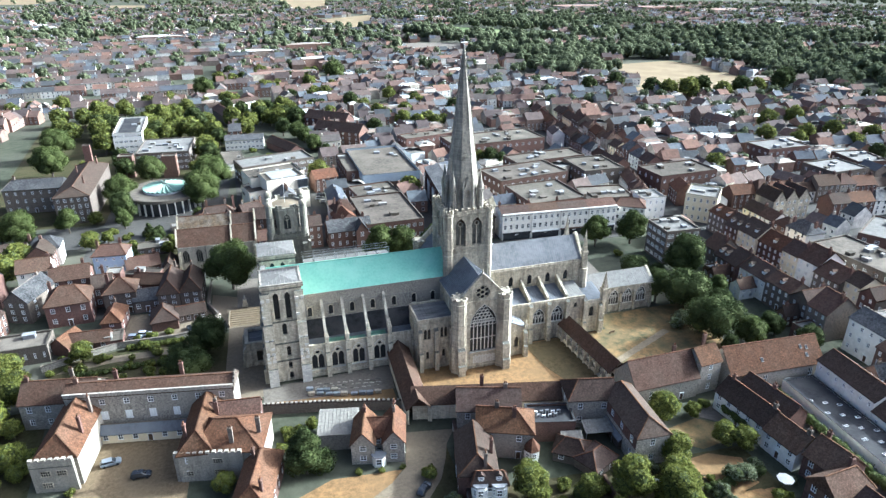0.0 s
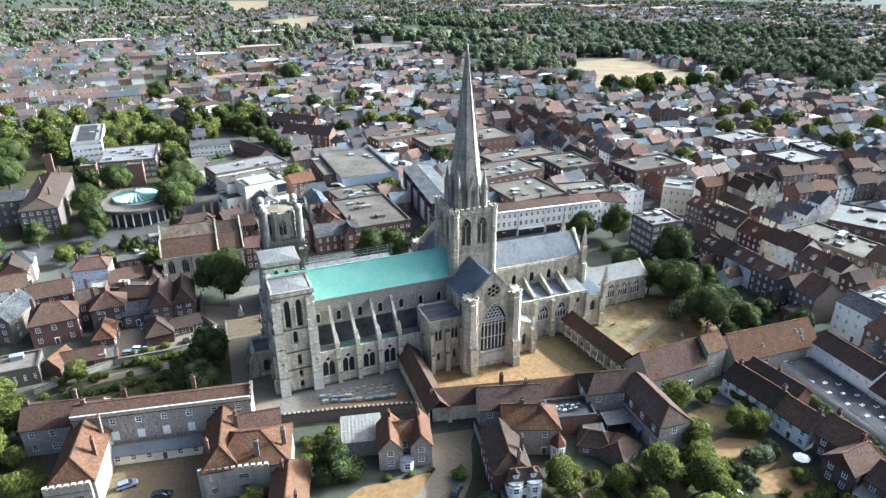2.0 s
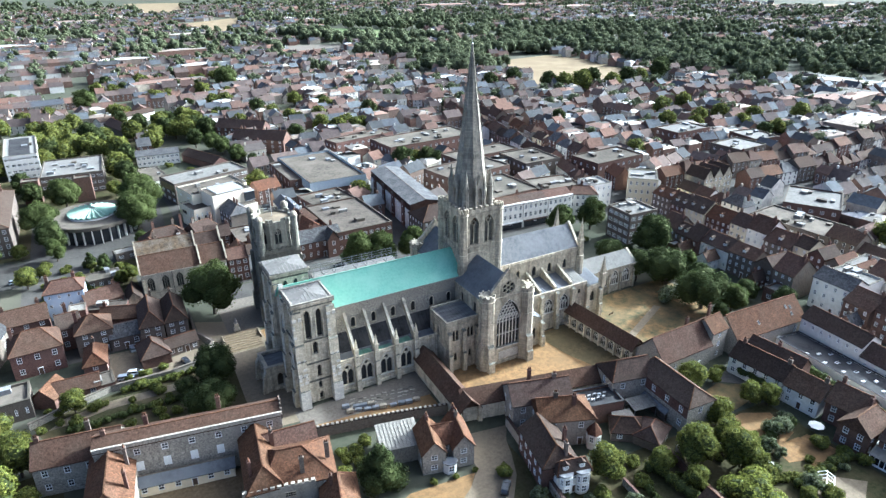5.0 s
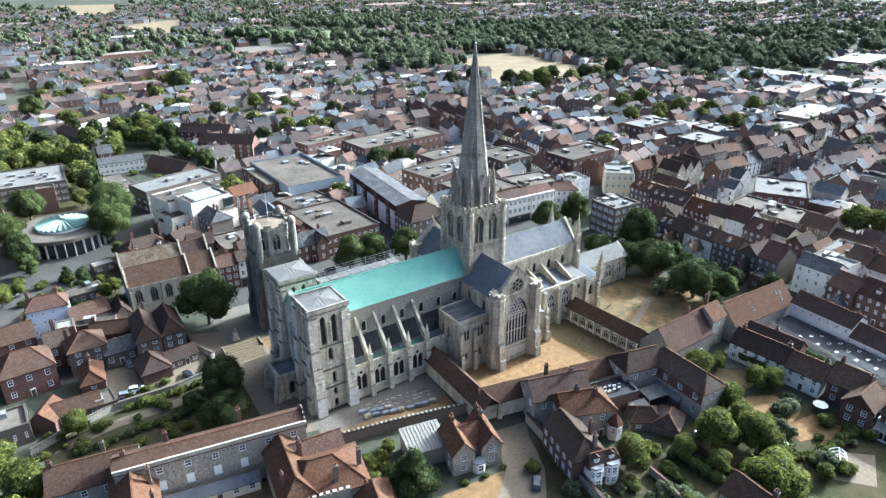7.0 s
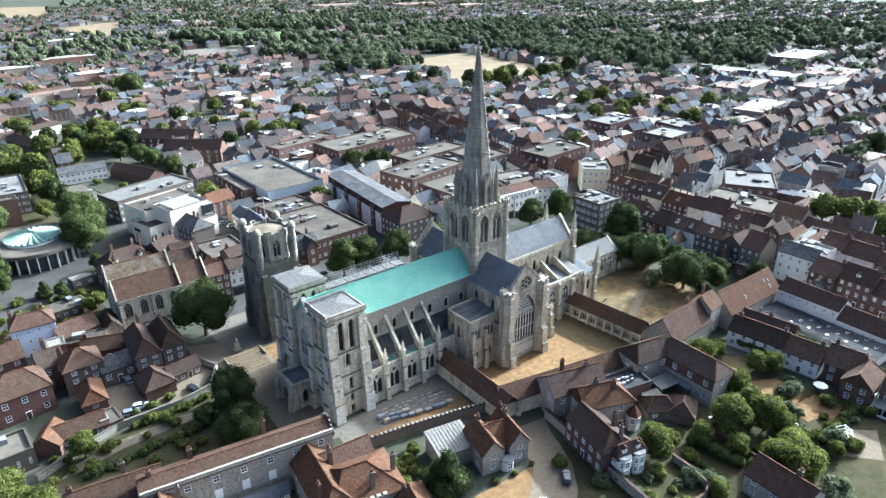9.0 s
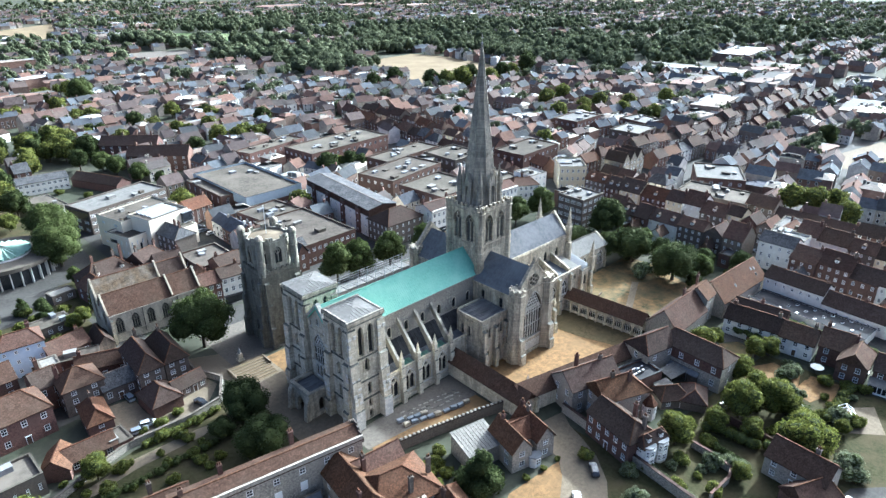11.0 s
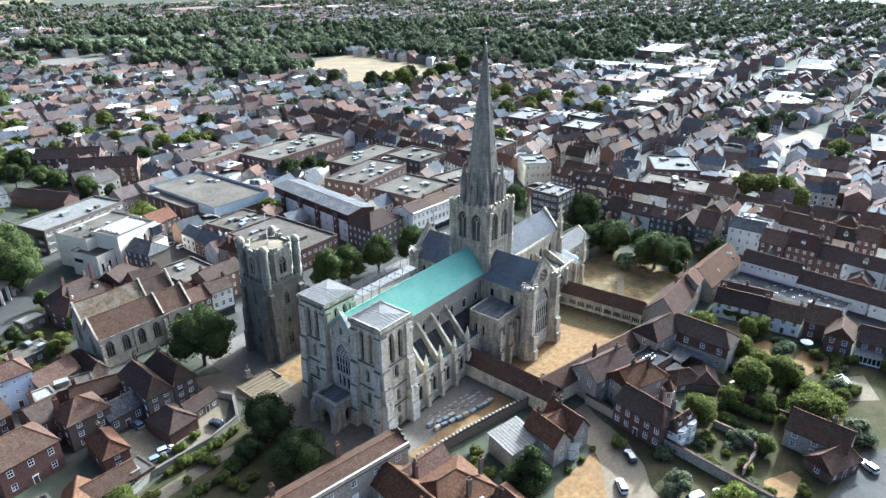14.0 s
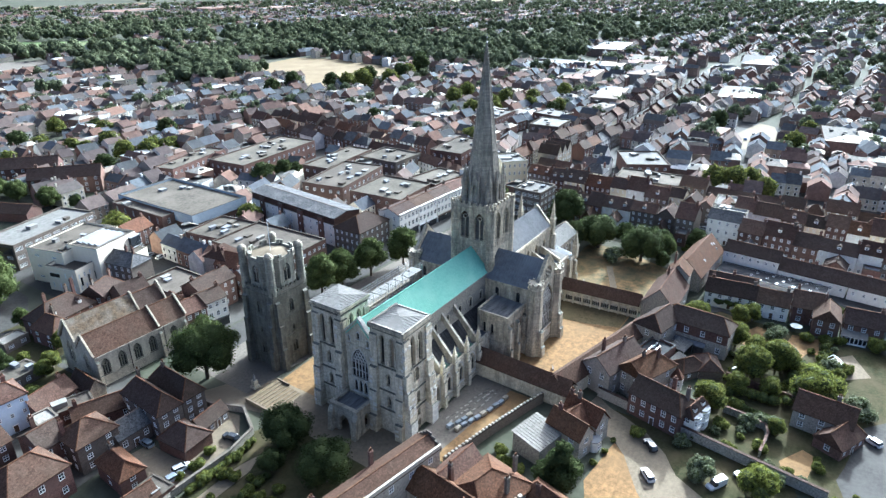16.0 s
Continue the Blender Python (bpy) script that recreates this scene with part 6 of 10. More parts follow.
sheet("road", "grey car park behind the old houses", [(-142, 98), (-96, 100), (-84, 118), (-104, 124), (-122, 122), (-142, 126)], ASPHALT, 0.05)
sheet("lawn", "shaded garden grass behind the church", [(-114, 78), (-86, 76), (-86.5, 90), (-68, 95), (-70, 120), (-84, 124), (-106, 116)], GREEN_GRASS, 0.035)
sheet("lawn", "green lawns round the library and offices", [(-170, 128), (-76, 122), (-66, 190), (-66, 335), (-190, 335)], GREEN_GRASS, 0.03)

sheet("road", "dark asphalt forecourt round the library", [(-120, 116), (-78, 120), (-70, 136), (-68, 178), (-84, 176), (-120, 172)], ASPHALT, 0.075)
TAKEN.append((-67, 160, 8, 10, 0))
sheet("car_park", "pale gravel car park among the houses", [(256, -20), (276, -14), (336, -26), (330, -36), (292, -46), (262, -38)], GRAVEL, 0.08)

# broad steps between statue and forecourt
steps = thing("steps", "wide shallow stone steps beside the forecourt", "steps", -63.4, 20.0, 0, -2)
for i in range(8):
    bm = bmesh.new()
    box(bm, -5.0, i * 1.15, -0.2, 5.0, (i + 1) * 1.15, 0.1 + 0.13 * i)
    part("step", bm, EARTH, steps)
    bm = bmesh.new()
    box(bm, -5.05, i * 1.15 - 0.04, 0.02 + 0.13 * i, 5.05, i * 1.15 + 0.3, 0.125 + 0.13 * i)
    part("nosing", bm, GRAVEL, steps)
for q in (-5.3, 5.3):
    bm = bmesh.new()
    box(bm, q - 0.2, 5.0 if q > 0 else 0.0, -0.2, q + 0.2, 9.4, 1.25)
    part("side_wall", bm, GRAVEL, steps)
statue = thing("statue", "bronze-grey statue on a stone plinth", "statue", -63.5, 31.6, 0.9)
bm = bmesh.new()
box(bm, -0.9, -0.9, -0.1, 0.9, 0.9, 0.5)
box(bm, -0.6, -0.6, 0.5, 0.6, 0.6, 2.2)
part("plinth", bm, STONE, statue)
bm = bmesh.new()
frustum(bm, 0, 0, 2.2, 0.45, 3.4, 0.3, 8)
frustum(bm, 0, 0, 3.4, 0.3, 4.0, 0.12, 8)
part("figure", bm, LEAD_PALE, statue)

# stone stacks and wrapped pallets in the masons' yard
rnd = random.Random(5)
for i in range(13):
    f = (i % 9) / 8
    p = thing("stone_stack", "long pallet of wrapped building stone in the yard", "stone stack", -48.0 + 17.0 * f + rnd.uniform(-0.3, 0.3), -21.9 - 4.0 * f + (0 if i < 9 else 2.0) + rnd.uniform(-0.3, 0.3), 0.05, -13 + rnd.uniform(-6, 6), "masons' yard stacks")
    bm = bmesh.new()
    box(bm, -0.9, -0.55, 0, 0.9, 0.55, 0.14)
    part("pallet", bm, WOOD, p)
    bm = bmesh.new()
    h = rnd.uniform(0.45, 0.95)
    box(bm, -0.88, -0.5, 0.14, 0.85, 0.5, 0.14 + h)
    bmesh.ops.bevel(bm, geom=bm.edges[:], offset=0.07, segments=2, affect="EDGES")
    part("stone", bm, SHEET_BLUE if i % 4 else STONE, p)

for i in range(30):
    u, v = i % 10, i // 10
    p = thing("stone_block", "single cut stone slab laid out on the paving", "stone block", -46.5 + 1.75 * u + 0.5 * v + rnd.uniform(-0.4, 0.4), -20.0 + 1.35 * v - 0.28 * u + rnd.uniform(-0.3, 0.3), 0.04, -13 + rnd.uniform(-12, 12), "loose stones")
    bm = bmesh.new()
    a, b, h = rnd.uniform(0.3, 0.75), rnd.uniform(0.14, 0.26), rnd.uniform(0.1, 0.24)
    box(bm, -a, -b, 0, a, b, h)
    bmesh.ops.bevel(bm, geom=bm.edges[:], offset=0.03, segments=1, affect="EDGES")
    part("stone", bm, STONE_DARK if rnd.random() < 0.4 else FLINT, p)

# ---- the bishop's palace and the houses of the close ----
W_ = dict(category="palace")
house("pale rubble palace wing with battlemented end and orange roof", -101.6, -29.0, -97.5, 19.5, 8.6, 7.8, 11.6, PALE_RUBBLE, TILE_RED, (0, 3.0), [(-4, 3.2, 1.6), (3, 3.4, 1.4)], 2, 3, 4, 3, 0, name="palace_wing", **W_)
prange = house("long grey flint palace range with white sash windows", -84.5, -22.4, -10, 38, 6.4, 11.4, 13.0, FLINT, CHURCH_TILE, (0, 0), [(-9, 2.5, 1.5), (6, 3.4, 2.0), (-17, 0, 1.6)], 3, 7, 0, 0, 0, win=(1.35, 1.8), name="palace_range", **W_)
bm = bmesh.new()
ps = Side(0, -3.2, 1, 0, 0, -1)
ps.block(bm, -19.0, 10.9, 19.0, 12.3, -0.1, 0.3)
part("parapet", bm, FLINT, prange)
bm = bmesh.new()
ps.block(bm, -19.1, 12.3, 19.1, 12.42, -0.12, 0.36)
part("coping", bm, FLINT, prange)
for i in range(7):
    for q in (-1, 1):
        bm = bmesh.new()
        u = -19.0 + 38.0 * (i + 0.5) / 7
        ps.block(bm, u + q * 0.4 - 0.37, 4.7, u + q * 0.4 + 0.37, 7.0, -0.06, 0.06 + 0.02 * q)
        part("shutter", bm, PAINT, prange)
bm = bmesh.new()
gs = Side(19.25, 0, 0, 1, 1, 0)
gs.panel(bm, [(-3.5, 10.6), (3.5, 10.6), (3.5, 11.8), (2.6, 11.8), (2.6, 12.5), (1.7, 12.5), (1.7, 13.2), (0.8, 13.2), (0.8, 13.9), (-0.8, 13.9), (-0.8, 13.2), (-1.7, 13.2), (-1.7, 12.5), (-2.6, 12.5), (-2.6, 11.8), (-3.5, 11.8)], [], 0.35)
part("stepped_gable", bm, BRICK_GREY, prange, "crow-stepped brick gable end")
house("palace side range of flint under dark tiles", -106.5, -13.0, -10, 17, 9, 7.4, 10.8, FLINT, CHURCH_TILE, (0, 0), [(-7.5, 0, 1.4), (2, 2, 1.8)], 2, 4, 0, 0, 2, name="palace_wing", **W_)
house("hipped palace cross wing with red tiles", -73.2, -35.5, -98, 20, 7.5, 7.4, 10.9, PALE_RUBBLE, TILE_RED, (3, 3.2), [(-2, 2.8, 2.0), (6, -2.5, 1.5)], 2, 3, 2, 2, 2, name="palace_wing", **W_)
house("red-tiled palace roof beside the gatehouse", -66.0, -32.6, -6, 11, 6.8, 7.0, 10.2, BRICK, TILE, (0, 0), [(-4, -2, 1.8)], 2, 3, 0, 1, 0, name="palace_wing", **W_)
house("broad hipped palace hall with stone battlements", -67.0, -40.4, -12, 15, 12.5, 7.2, 11.2, PALE_RUBBLE, TILE_RED, (4, 6.0), [(1, -4.5, 1.2), (6.4, -2, 1.6)], 2, 4, 0, 2, 0, name="palace_hall", **W_)
house("low orange-tiled palace outbuilding", -62.2, -54.0, -104, 16, 7.4, 5.0, 8.2, BRICK, TILE_RED, (2.5, 2.5), [(-4, -1.5, 1.5), (5, 2, 1.2)], 2, 4, 4, 0, 0, name="outbuilding")
house("lead-roofed lean-to passage along the palace front", -87.6, -26.9, -10, 20, 2.6, 2.9, 4.4, CREAM, LEAD_DARK, (0, 0), [], 1, 6, 0, 0, 0, name="lean_to", category="lean-to")
pal = thing("battlement", "pale stone battlements along the palace front", "battlement", -72, -45.4, 0, -13)
bm = bmesh.new()
box(bm, -7.2, -0.7, -0.3, 7.2, 0.0, 7.4)
part("wall", bm, PALE_RUBBLE, pal)
for u, v in ((-4.6, 2.2), (2.0, 2.4), (2.0, 5.4)):
    sash(pal, Side(0, -0.7, 1, 0, 0, -1).matrix(u, v, 0.12), 2.2, 1.3, STONE)
for i in range(11):
    bm = bmesh.new()
    box(bm, -7.1 + i * 1.34, -0.72, 7.4, -6.3 + i * 1.34, 0.0, 7.85)
    part("merlon", bm, PALE_RUBBLE, pal)
pal = thing("battlement", "pale stone battlements on the palace wing", "battlement", -103.4, -39.4, 0, -9)
bm = bmesh.new()
box(bm, -4.4, -0.7, -0.3, 4.4, 0.0, 8.2)
part("wall", bm, PALE_RUBBLE, pal)
for u, v in ((-1.6, 1.9), (-1.4, 5.0), (1.8, 5.0)):
    sash(pal, Side(0, -0.7, 1, 0, 0, -1).matrix(u, v, 0.12), 2.1, 1.5, STONE)
for i in range(7):
    bm = bmesh.new()
    box(bm, -4.35 + i * 1.32, -0.72, 8.2, -3.57 + i * 1.32, 0.0, 8.65)
    part("merlon", bm, PALE_RUBBLE, pal)
bm = bmesh.new()
box(bm, -4.5, -0.8, 6.5, 4.5, -0.68, 6.72)
part("string_course", bm, STONE_DARK, pal)

# gabled house by the drive, with its lead-roofed outbuilding
house("grey stone gabled house with red tiled roof, west gable", -38.3, -46.2, 75, 9.4, 5.2, 5.6, 8.6, FLINT, TILE_RED, (0, 0), [(3.0, 0, 1.6)], 2, 0, 2, 0, 1, group="gabled house", win=(1.5, 1.45))
house("grey stone gabled house with red tiled roof, east gable", -31.6, -47.3, 76, 9.6, 4.8, 5.6, 8.6, FLINT, TILE_RED, (0, 0), [(2.0, 0, 1.8), (4.2, 0, 1.5)], 2, 2, 0, 0, 1, group="gabled house", win=(1.5, 1.45))
house("red tiled link between the two gables", -34.9, -45.6, -13, 6.2, 7.0, 5.5, 8.0, FLINT, TILE_RED, (0, 0), [], 2, 1, 0, 0, 0, group="gabled house")
ob = thing("outbuilding", "stone outbuilding with a pale ribbed lead lean-to roof", "outbuilding", -43.4, -40.6, 0, -12)
bm = bmesh.new()
for s, h in ((Side(0, -3.8, 1, 0, 0, -1), 4.4), (Side(0, 3.8, -1, 0, 0, 1), 5.4)):
    s.panel(bm, rect(-4.4, -0.4, 4.4, h), [], 0.4)
Side(4.4, 0, 0, 1, 1, 0).panel(bm, [(-3.4, -0.4), (3.4, -0.4), (3.4, 5.3), (-3.4, 4.4)], [], 0.4)
Side(-4.4, 0, 0, -1, -1, 0).panel(bm, [(-3.4, -0.4), (3.4, -0.4), (3.4, 4.4), (-3.4, 5.3)], [], 0.4)
part("wall", bm, FLINT, ob)
seam_roof("roof", [(-4.7, -4.1, 4.5), (4.7, -4.1, 4.5), (4.7, 4.1, 5.7), (-4.7, 4.1, 5.7)], OLD_ZINC, 0.8, ob)
TAKEN.append((-43, -40, 5, 4, 0))
bay = thing("bay_window", "white painted bay window of the gabled house", "bay", -36.2, -52.0, 0, -12)
bm = bmesh.new()
prism(bm, [(-1.5, 1.4), (-1.5, 0.0), (-0.8, -0.8), (0.8, -0.8), (1.5, 0.0), (1.5, 1.4)], -0.2, 2.7)
part("wall", bm, RENDER, bay)
bm = bmesh.new()
prism(bm, [(-1.7, 1.4), (-1.7, -0.05), (-0.9, -1.0), (0.9, -1.0), (1.7, -0.05), (1.7, 1.4)], 2.7, 2.95)
part("roof", bm, LEAD, bay)
sash(bay, Side(0, -0.8, 1, 0, 0, -1).matrix(0, 1.6, 0.12), 1.3, 1.7)
yard_wall = garden_wall("old flint and brick wall with toothed coping beside the masons' yard", [(-60.5, -26.0), (-46, -29.0), (-34, -32.0), (-27, -34.0)], 2.8, 0.6, BRICK_GREY, TILE_DARK)
for a, b in (((-60.5, -26.0), (-46, -29.0)), ((-46, -29.0), (-34, -32.0)), ((-34, -32.0), (-27, -34.0))):
    n = int(math.hypot(b[0] - a[0], b[1] - a[1]) / 1.1)
    for i in range(n):
        bm, f = bmesh.new(), (i + 0.5) / n
        x, y = a[0] + (b[0] - a[0]) * f + 60.5, a[1] + (b[1] - a[1]) * f + 26.0
        bar(bm, (x - 0.27, y + 0.065, 3.1), (x + 0.27, y - 0.065, 3.1), 0.55, 0.3)
        part("coping_stone", bm, FLINT, yard_wall)
garden_wall("long flint wall along the drive", [(-16.5, -45), (-18.5, -57), (-20.3, -67.4), (-22.1, -78.4), (-24, -91.3), (-25, -98)], 2.6, 0.6, FLINT, TILE_DARK)
garden_wall("low stone wall beside the lane", [(-118, 10), (-108, 14.5), (-99.4, 17.4), (-84, 17), (-76, 18.6), (-71.5, 26.8), (-75, 35), (-74.5, 51)], 1.8, 0.5, FLINT, BRICK_GREY)
garden_wall("brick garden wall between the plots", [(9.5, -71), (8.7, -79.2), (7.9, -88)], 2.0, 0.4, BRICK, TILE)
garden_wall("stone garden wall with pale coping", [(12, -72), (24, -78), (26, -88)], 2.0, 0.4, FLINT, STONE_NEW)
garden_wall("old flint wall between gardens", [(-5.7, -73.6), (-6.1, -78.3), (-7.6, -83.6), (-10.7, -84.5), (-18.2, -84)], 1.8, 0.4, FLINT, BRICK)

# houses round the south range
house("stone house with tiled roof and white sashes", -8.0, -45.5, -17, 15.0, 8.6, 7.2, 10.5, FLINT, TILE_DARK, (0, 0), [(-1.5, 2.5, 1.8), (4, 0, 1.5)], 2, 3, 0, 0, 2)
house("hipped stone house with orange hip tiles", -7.0, -54.0, -22, 13.0, 8.4, 7.4, 10.8, FLINT, TILE_RED, (0, 4.2), [(-2, 0, 1.6), (2, -1.5, 1.4)], 2, 2, 0, 2, 2)
house("long red-brick house with white sashes along the drive", -16.6, -61.0, -104, 13.5, 8.2, 6.2, 9.2, BRICK, TILE_DARK, (0, 2.8), [(5.4, 1.5, 1.8), (1.0, 3.2, 1.6)], 2, 0, 5, 0, 0)
house("white bow-fronted end of the brick house", -16.2, -68.6, -14, 7.4, 3.0, 5.6, 7.6, RENDER, TILE_DARK, (0.8, 0.8), [], 2, 3, 0, 1, 1, dormers=2, win=(1.6, 1.7))
for x in (-2.0, 1.9):
    bow = thing("bow_window", "white two-storey bow window with sashes", "bay", -16.2 + x * math.cos(radians(14)) - 1.5 * math.sin(radians(14)), -68.6 - x * math.sin(radians(14)) - 1.5 * math.cos(radians(14)), 0, -14, "bow windows")
    bm = bmesh.new()
    prism(bm, [(-1.45, 0.1), (-1.45, -0.35), (-0.75, -1.0), (0.75, -1.0), (1.45, -0.35), (1.45, 0.1)], -0.2, 5.5)
    part("wall", bm, RENDER, bow)
    bm = bmesh.new()
    prism(bm, [(-1.6, 0.1), (-1.6, -0.42), (-0.82, -1.15), (0.82, -1.15), (1.6, -0.42), (1.6, 0.1)], 5.5, 5.75)
    part("roof", bm, LEAD, bow)
    for z in (1.7, 4.1):
        sash(bow, Side(0, -1.0, 1, 0, 0, -1).matrix(0, z, 0.12), 1.25, 1.7)
        for q in (-1, 1):
            n_ = Vector((q * 0.68, -0.73))
            sash(bow, Side(q * 1.1, -0.675, 0.73, q * 0.68, n_.x, n_.y).matrix(0, z, 0.12), 0.72, 1.7)
ob = thing("bay_turret", "white hexagonal bay with red tiled pointed roof", "bay", -3.2, -61.0)
bm = bmesh.new()
frustum(bm, 0, 0, -0.3, 1.7, 4.2, 1.7, 6)
part("wall", bm, RENDER, ob)
bm = bmesh.new()
frustum(bm, 0, 0, 4.2, 2.0, 7.0, 0.05, 6)
part("roof", bm, TILE_RED, ob)
for i in range(6):
    a = radians(30 + 60 * i)
    s = Side(1.48 * math.cos(a), 1.48 * math.sin(a), -math.sin(a), math.cos(a), math.cos(a), math.sin(a))
    sash(ob, s.matrix(0, 2.9, 0.12), 1.0, 1.6)
flat_block("flat lead-roofed link with skylights", 5.0, -52.5, -14, 11, 7, 5.2, BRICK, SLATE_BLACK, 1, 0, units=0, name="link_building")
for i in range(9):
    ob = thing("air_unit", "small white air-handling unit on the flat roof", "air unit", 2.0 + (i % 5) * 1.35, -51.2 - 1.5 * (i // 5) - 0.3 * (i % 5), 5.18, -14 + 7 * (i % 3), "roof plant")
    bm = bmesh.new()
    box(bm, -0.42, -0.2, 0, 0.42, 0.2, 0.6 + 0.15 * (i % 3))
    part("casing", bm, STEEL if i % 3 else PAINT, ob)
    bm = bmesh.new()
    box(bm, -0.3, -0.24, 0.2, 0.1, -0.2, 0.5)
    part("grille", bm, SLATE_BLACK, ob)
for label, x, y, L, W, z, turn in (("low zinc canopy over the kitchen yard", 8.0, -58.6, 5.0, 2.6, 3.4, -14), ("pale zinc canopy beside the long house", 15.0, -57.6, 6.6, 4.4, 3.7, -10)):
    can = thing("canopy", label, "canopy", x, y, 0, turn, "yard canopies")
    seam_roof("roof", [(-L / 2, -W / 2, z - 0.5), (L / 2, -W / 2, z - 0.5), (L / 2, W / 2, z), (-L / 2, W / 2, z)], OLD_ZINC, 0.6, can, 0.1)
    for u in (-1, 1):
        for v in (-1, 1):
            bm = bmesh.new()
            bar(bm, (u * (L / 2 - 0.2), v * (W / 2 - 0.2), -0.1), (u * (L / 2 - 0.2), v * (W / 2 - 0.2), z - (0.5 if v < 0 else 0.1)), 0.12)
            part("post", bm, STEEL, can)
pool = thing("paddling_pool", "small round turquoise paddling pool on the yard", "paddling pool", 14.3, -63.2)
bm = bmesh.new()
frustum(bm, 0, 0, -0.02, 1.0, 0.35, 1.05, 20)
part("ring", bm, BLUE_PAINT, pool)
bm = bmesh.new()
frustum(bm, 0, 0, 0.35, 0.92, 0.37, 0.92, 20)
part("water", bm, COPPER, pool)
house("stone house with dark tiled roof", 16.5, -49.8, -13, 11.5, 8.2, 8.0, 11.0, FLINT, TILE_DARK, (3.0, 0), [], 2, 2, 0, 0, 1)
long_house = house("long stone house with a brick band and white sashes", 22.8, -60.0, -94, 18.5, 8.0, 8.0, 11.0, FLINT, TILE_DARK, (2, 3.0), [], 2, 0, 4, 1, 0)
bm = bmesh.new()
Side(0, -4.0, 1, 0, 0, -1).panel(bm, rect(-9.1, 4.7, 9.1, 7.7), [rect(u - 0.68, 5.2, u + 0.68, 7.05) for u in (-6.94, -2.31, 2.31, 6.94)], 0.05, 0.04)
part("brick_band", bm, BRICK, long_house, "red brick band between the windows")
house("brick skirt of the long house", 18.9, -58.5, -94, 9.0, 1.4, 2.6, 3.3, BRICK_GREY, LEAD, (0, 0), [], 1, 0, 0, 0, 0, name="lean_to", category="lean-to", door=False)
for k, (x, y) in enumerate(((6.5, -61.5), (10.2, -66.0))):
    house("low garden building with hipped brown roof", x, y, -35 + 60 * k, 7.5, 6, 2.6, 4.8, BRICK_GREY, TILE_DARK, (2.2, 2.2), [], 1, 2, 1, 1, 0, name="garden_building", category="outbuilding")
house("medieval stone hall with steep tiled roof", 38.5, -46.0, 1, 18.5, 10.0, 6.0, 11.2, FLINT, TILE, (0, 0), [(5, 1, 1.6)], 1, 2, 0, 0, 1, name="hall", category="hall", win=(1.1, 2.4))
house("tall flint porch tower of the hall", 51.5, -46.5, 4, 6.5, 7.0, 9.0, 12.0, FLINT, TILE_RED, (0, 0), [(1.5, 2, 2.2)], 3, 1, 0, 0, 1, name="hall_tower", category="tower")
house("long barn-like hall with orange-brown tiled roof", 70.8, -48.0, -3, 28.0, 10.5, 5.6, 11.0, FLINT, TILE_RED, (0, 0), [], 1, 4, 0, 0, 1, name="hall", category="hall", win=(1.2, 2.2))
for i, (u, v) in enumerate(((8.5, 0.45), (10.2, 0.5), (9.6, 0.75), (-4.0, 0.7))):
    ob = thing("rooflight", "white-framed rooflight in the tiled hall roof", "rooflight", 70.8 + u * math.cos(radians(3)), -48.0 - u * math.sin(radians(3)), 0, -3, "hall rooflights")
    bm = bmesh.new()
    z = 11.3 - 5.55 * v
    for name, w, up, mat in (("frame", 0.38, 0.1, LEAD_PALE), ("pane", 0.3, 0.13, GLASS)):
        bm = bmesh.new()
        rim = [(-w, -5.4 * v + 0.4 - w, z), (w, -5.4 * v + 0.4 - w, z), (w, -5.4 * v + 0.4 + w, z + 2.06 * w), (-w, -5.4 * v + 0.4 + w, z + 2.06 * w)]
        rim = [(x, y, h + 1.03 * (0.4 - w)) for x, y, h in rim]
        faces(bm, [(x, y, h - 0.2) for x, y, h in rim] + [(x, y, h + up) for x, y, h in rim], BOX)
        part(name, bm, mat, ob)
house("white cottage with dark tiled roof", 53.6, -63.0, -84, 15.0, 7.6, 5.2, 8.4, RENDER, TILE_DARK, (0, 0), [(-6, 0, 1.4), (6.5, 0, 1.5)], 2, 0, 5, 1, 1, group="white cottages")
house("dark-roofed range behind the white cottage", 61.0, -62.0, -84, 15.0, 6.5, 4.6, 7.4, BRICK, TILE_DARK, (0, 0), [(0, 0, 1.4)], 1, 3, 0, 0, 0)
house("white cottage with brown tiles", 54.6, -75.5, -85, 9.0, 8.0, 5.0, 8.2, RENDER, TILE, (0, 0), [(3.5, 0, 1.6)], 2, 0, 3, 0, 0, group="white cottages")
house("brick house with clipped gable", 57.0, -84.6, -82, 8.0, 9.0, 5.6, 9.2, BRICK, TILE, (0, 0), [(-3, 1, 1.3)], 2, 2, 2, 0, 2)
house("brick house with gabled front", 52.5, -90.5, 4, 10.5, 7.0, 5.8, 9.0, BRICK, TILE, (0, 2), [(3, 1, 1.5)], 2, 3, 0, 1, 2)
house("dark brick house with white conservatory", 54.0, -100.0, -84, 10, 8, 5.4, 8.6, BRICK, TILE_DARK, (0, 0), [(4, 0, 1.5)], 2, 2, 3, 1, 1)
house("white gabled cottage with orange tiles", 56.5, -110.0, -80, 9.5, 7.5, 5.2, 8.6, RENDER, TILE_RED, (0, 0), [(0, 0, 1.4)], 2, 2, 3, 1, 1, group="white cottages")
house("glass-roofed shed beside the garden", 42.5, -112.0, 12, 12, 7.0, 3.2, 5.8, RENDER, TILE_RED, (0, 0), [], 1, 3, 1, 1, 1, name="shed", category="shed")
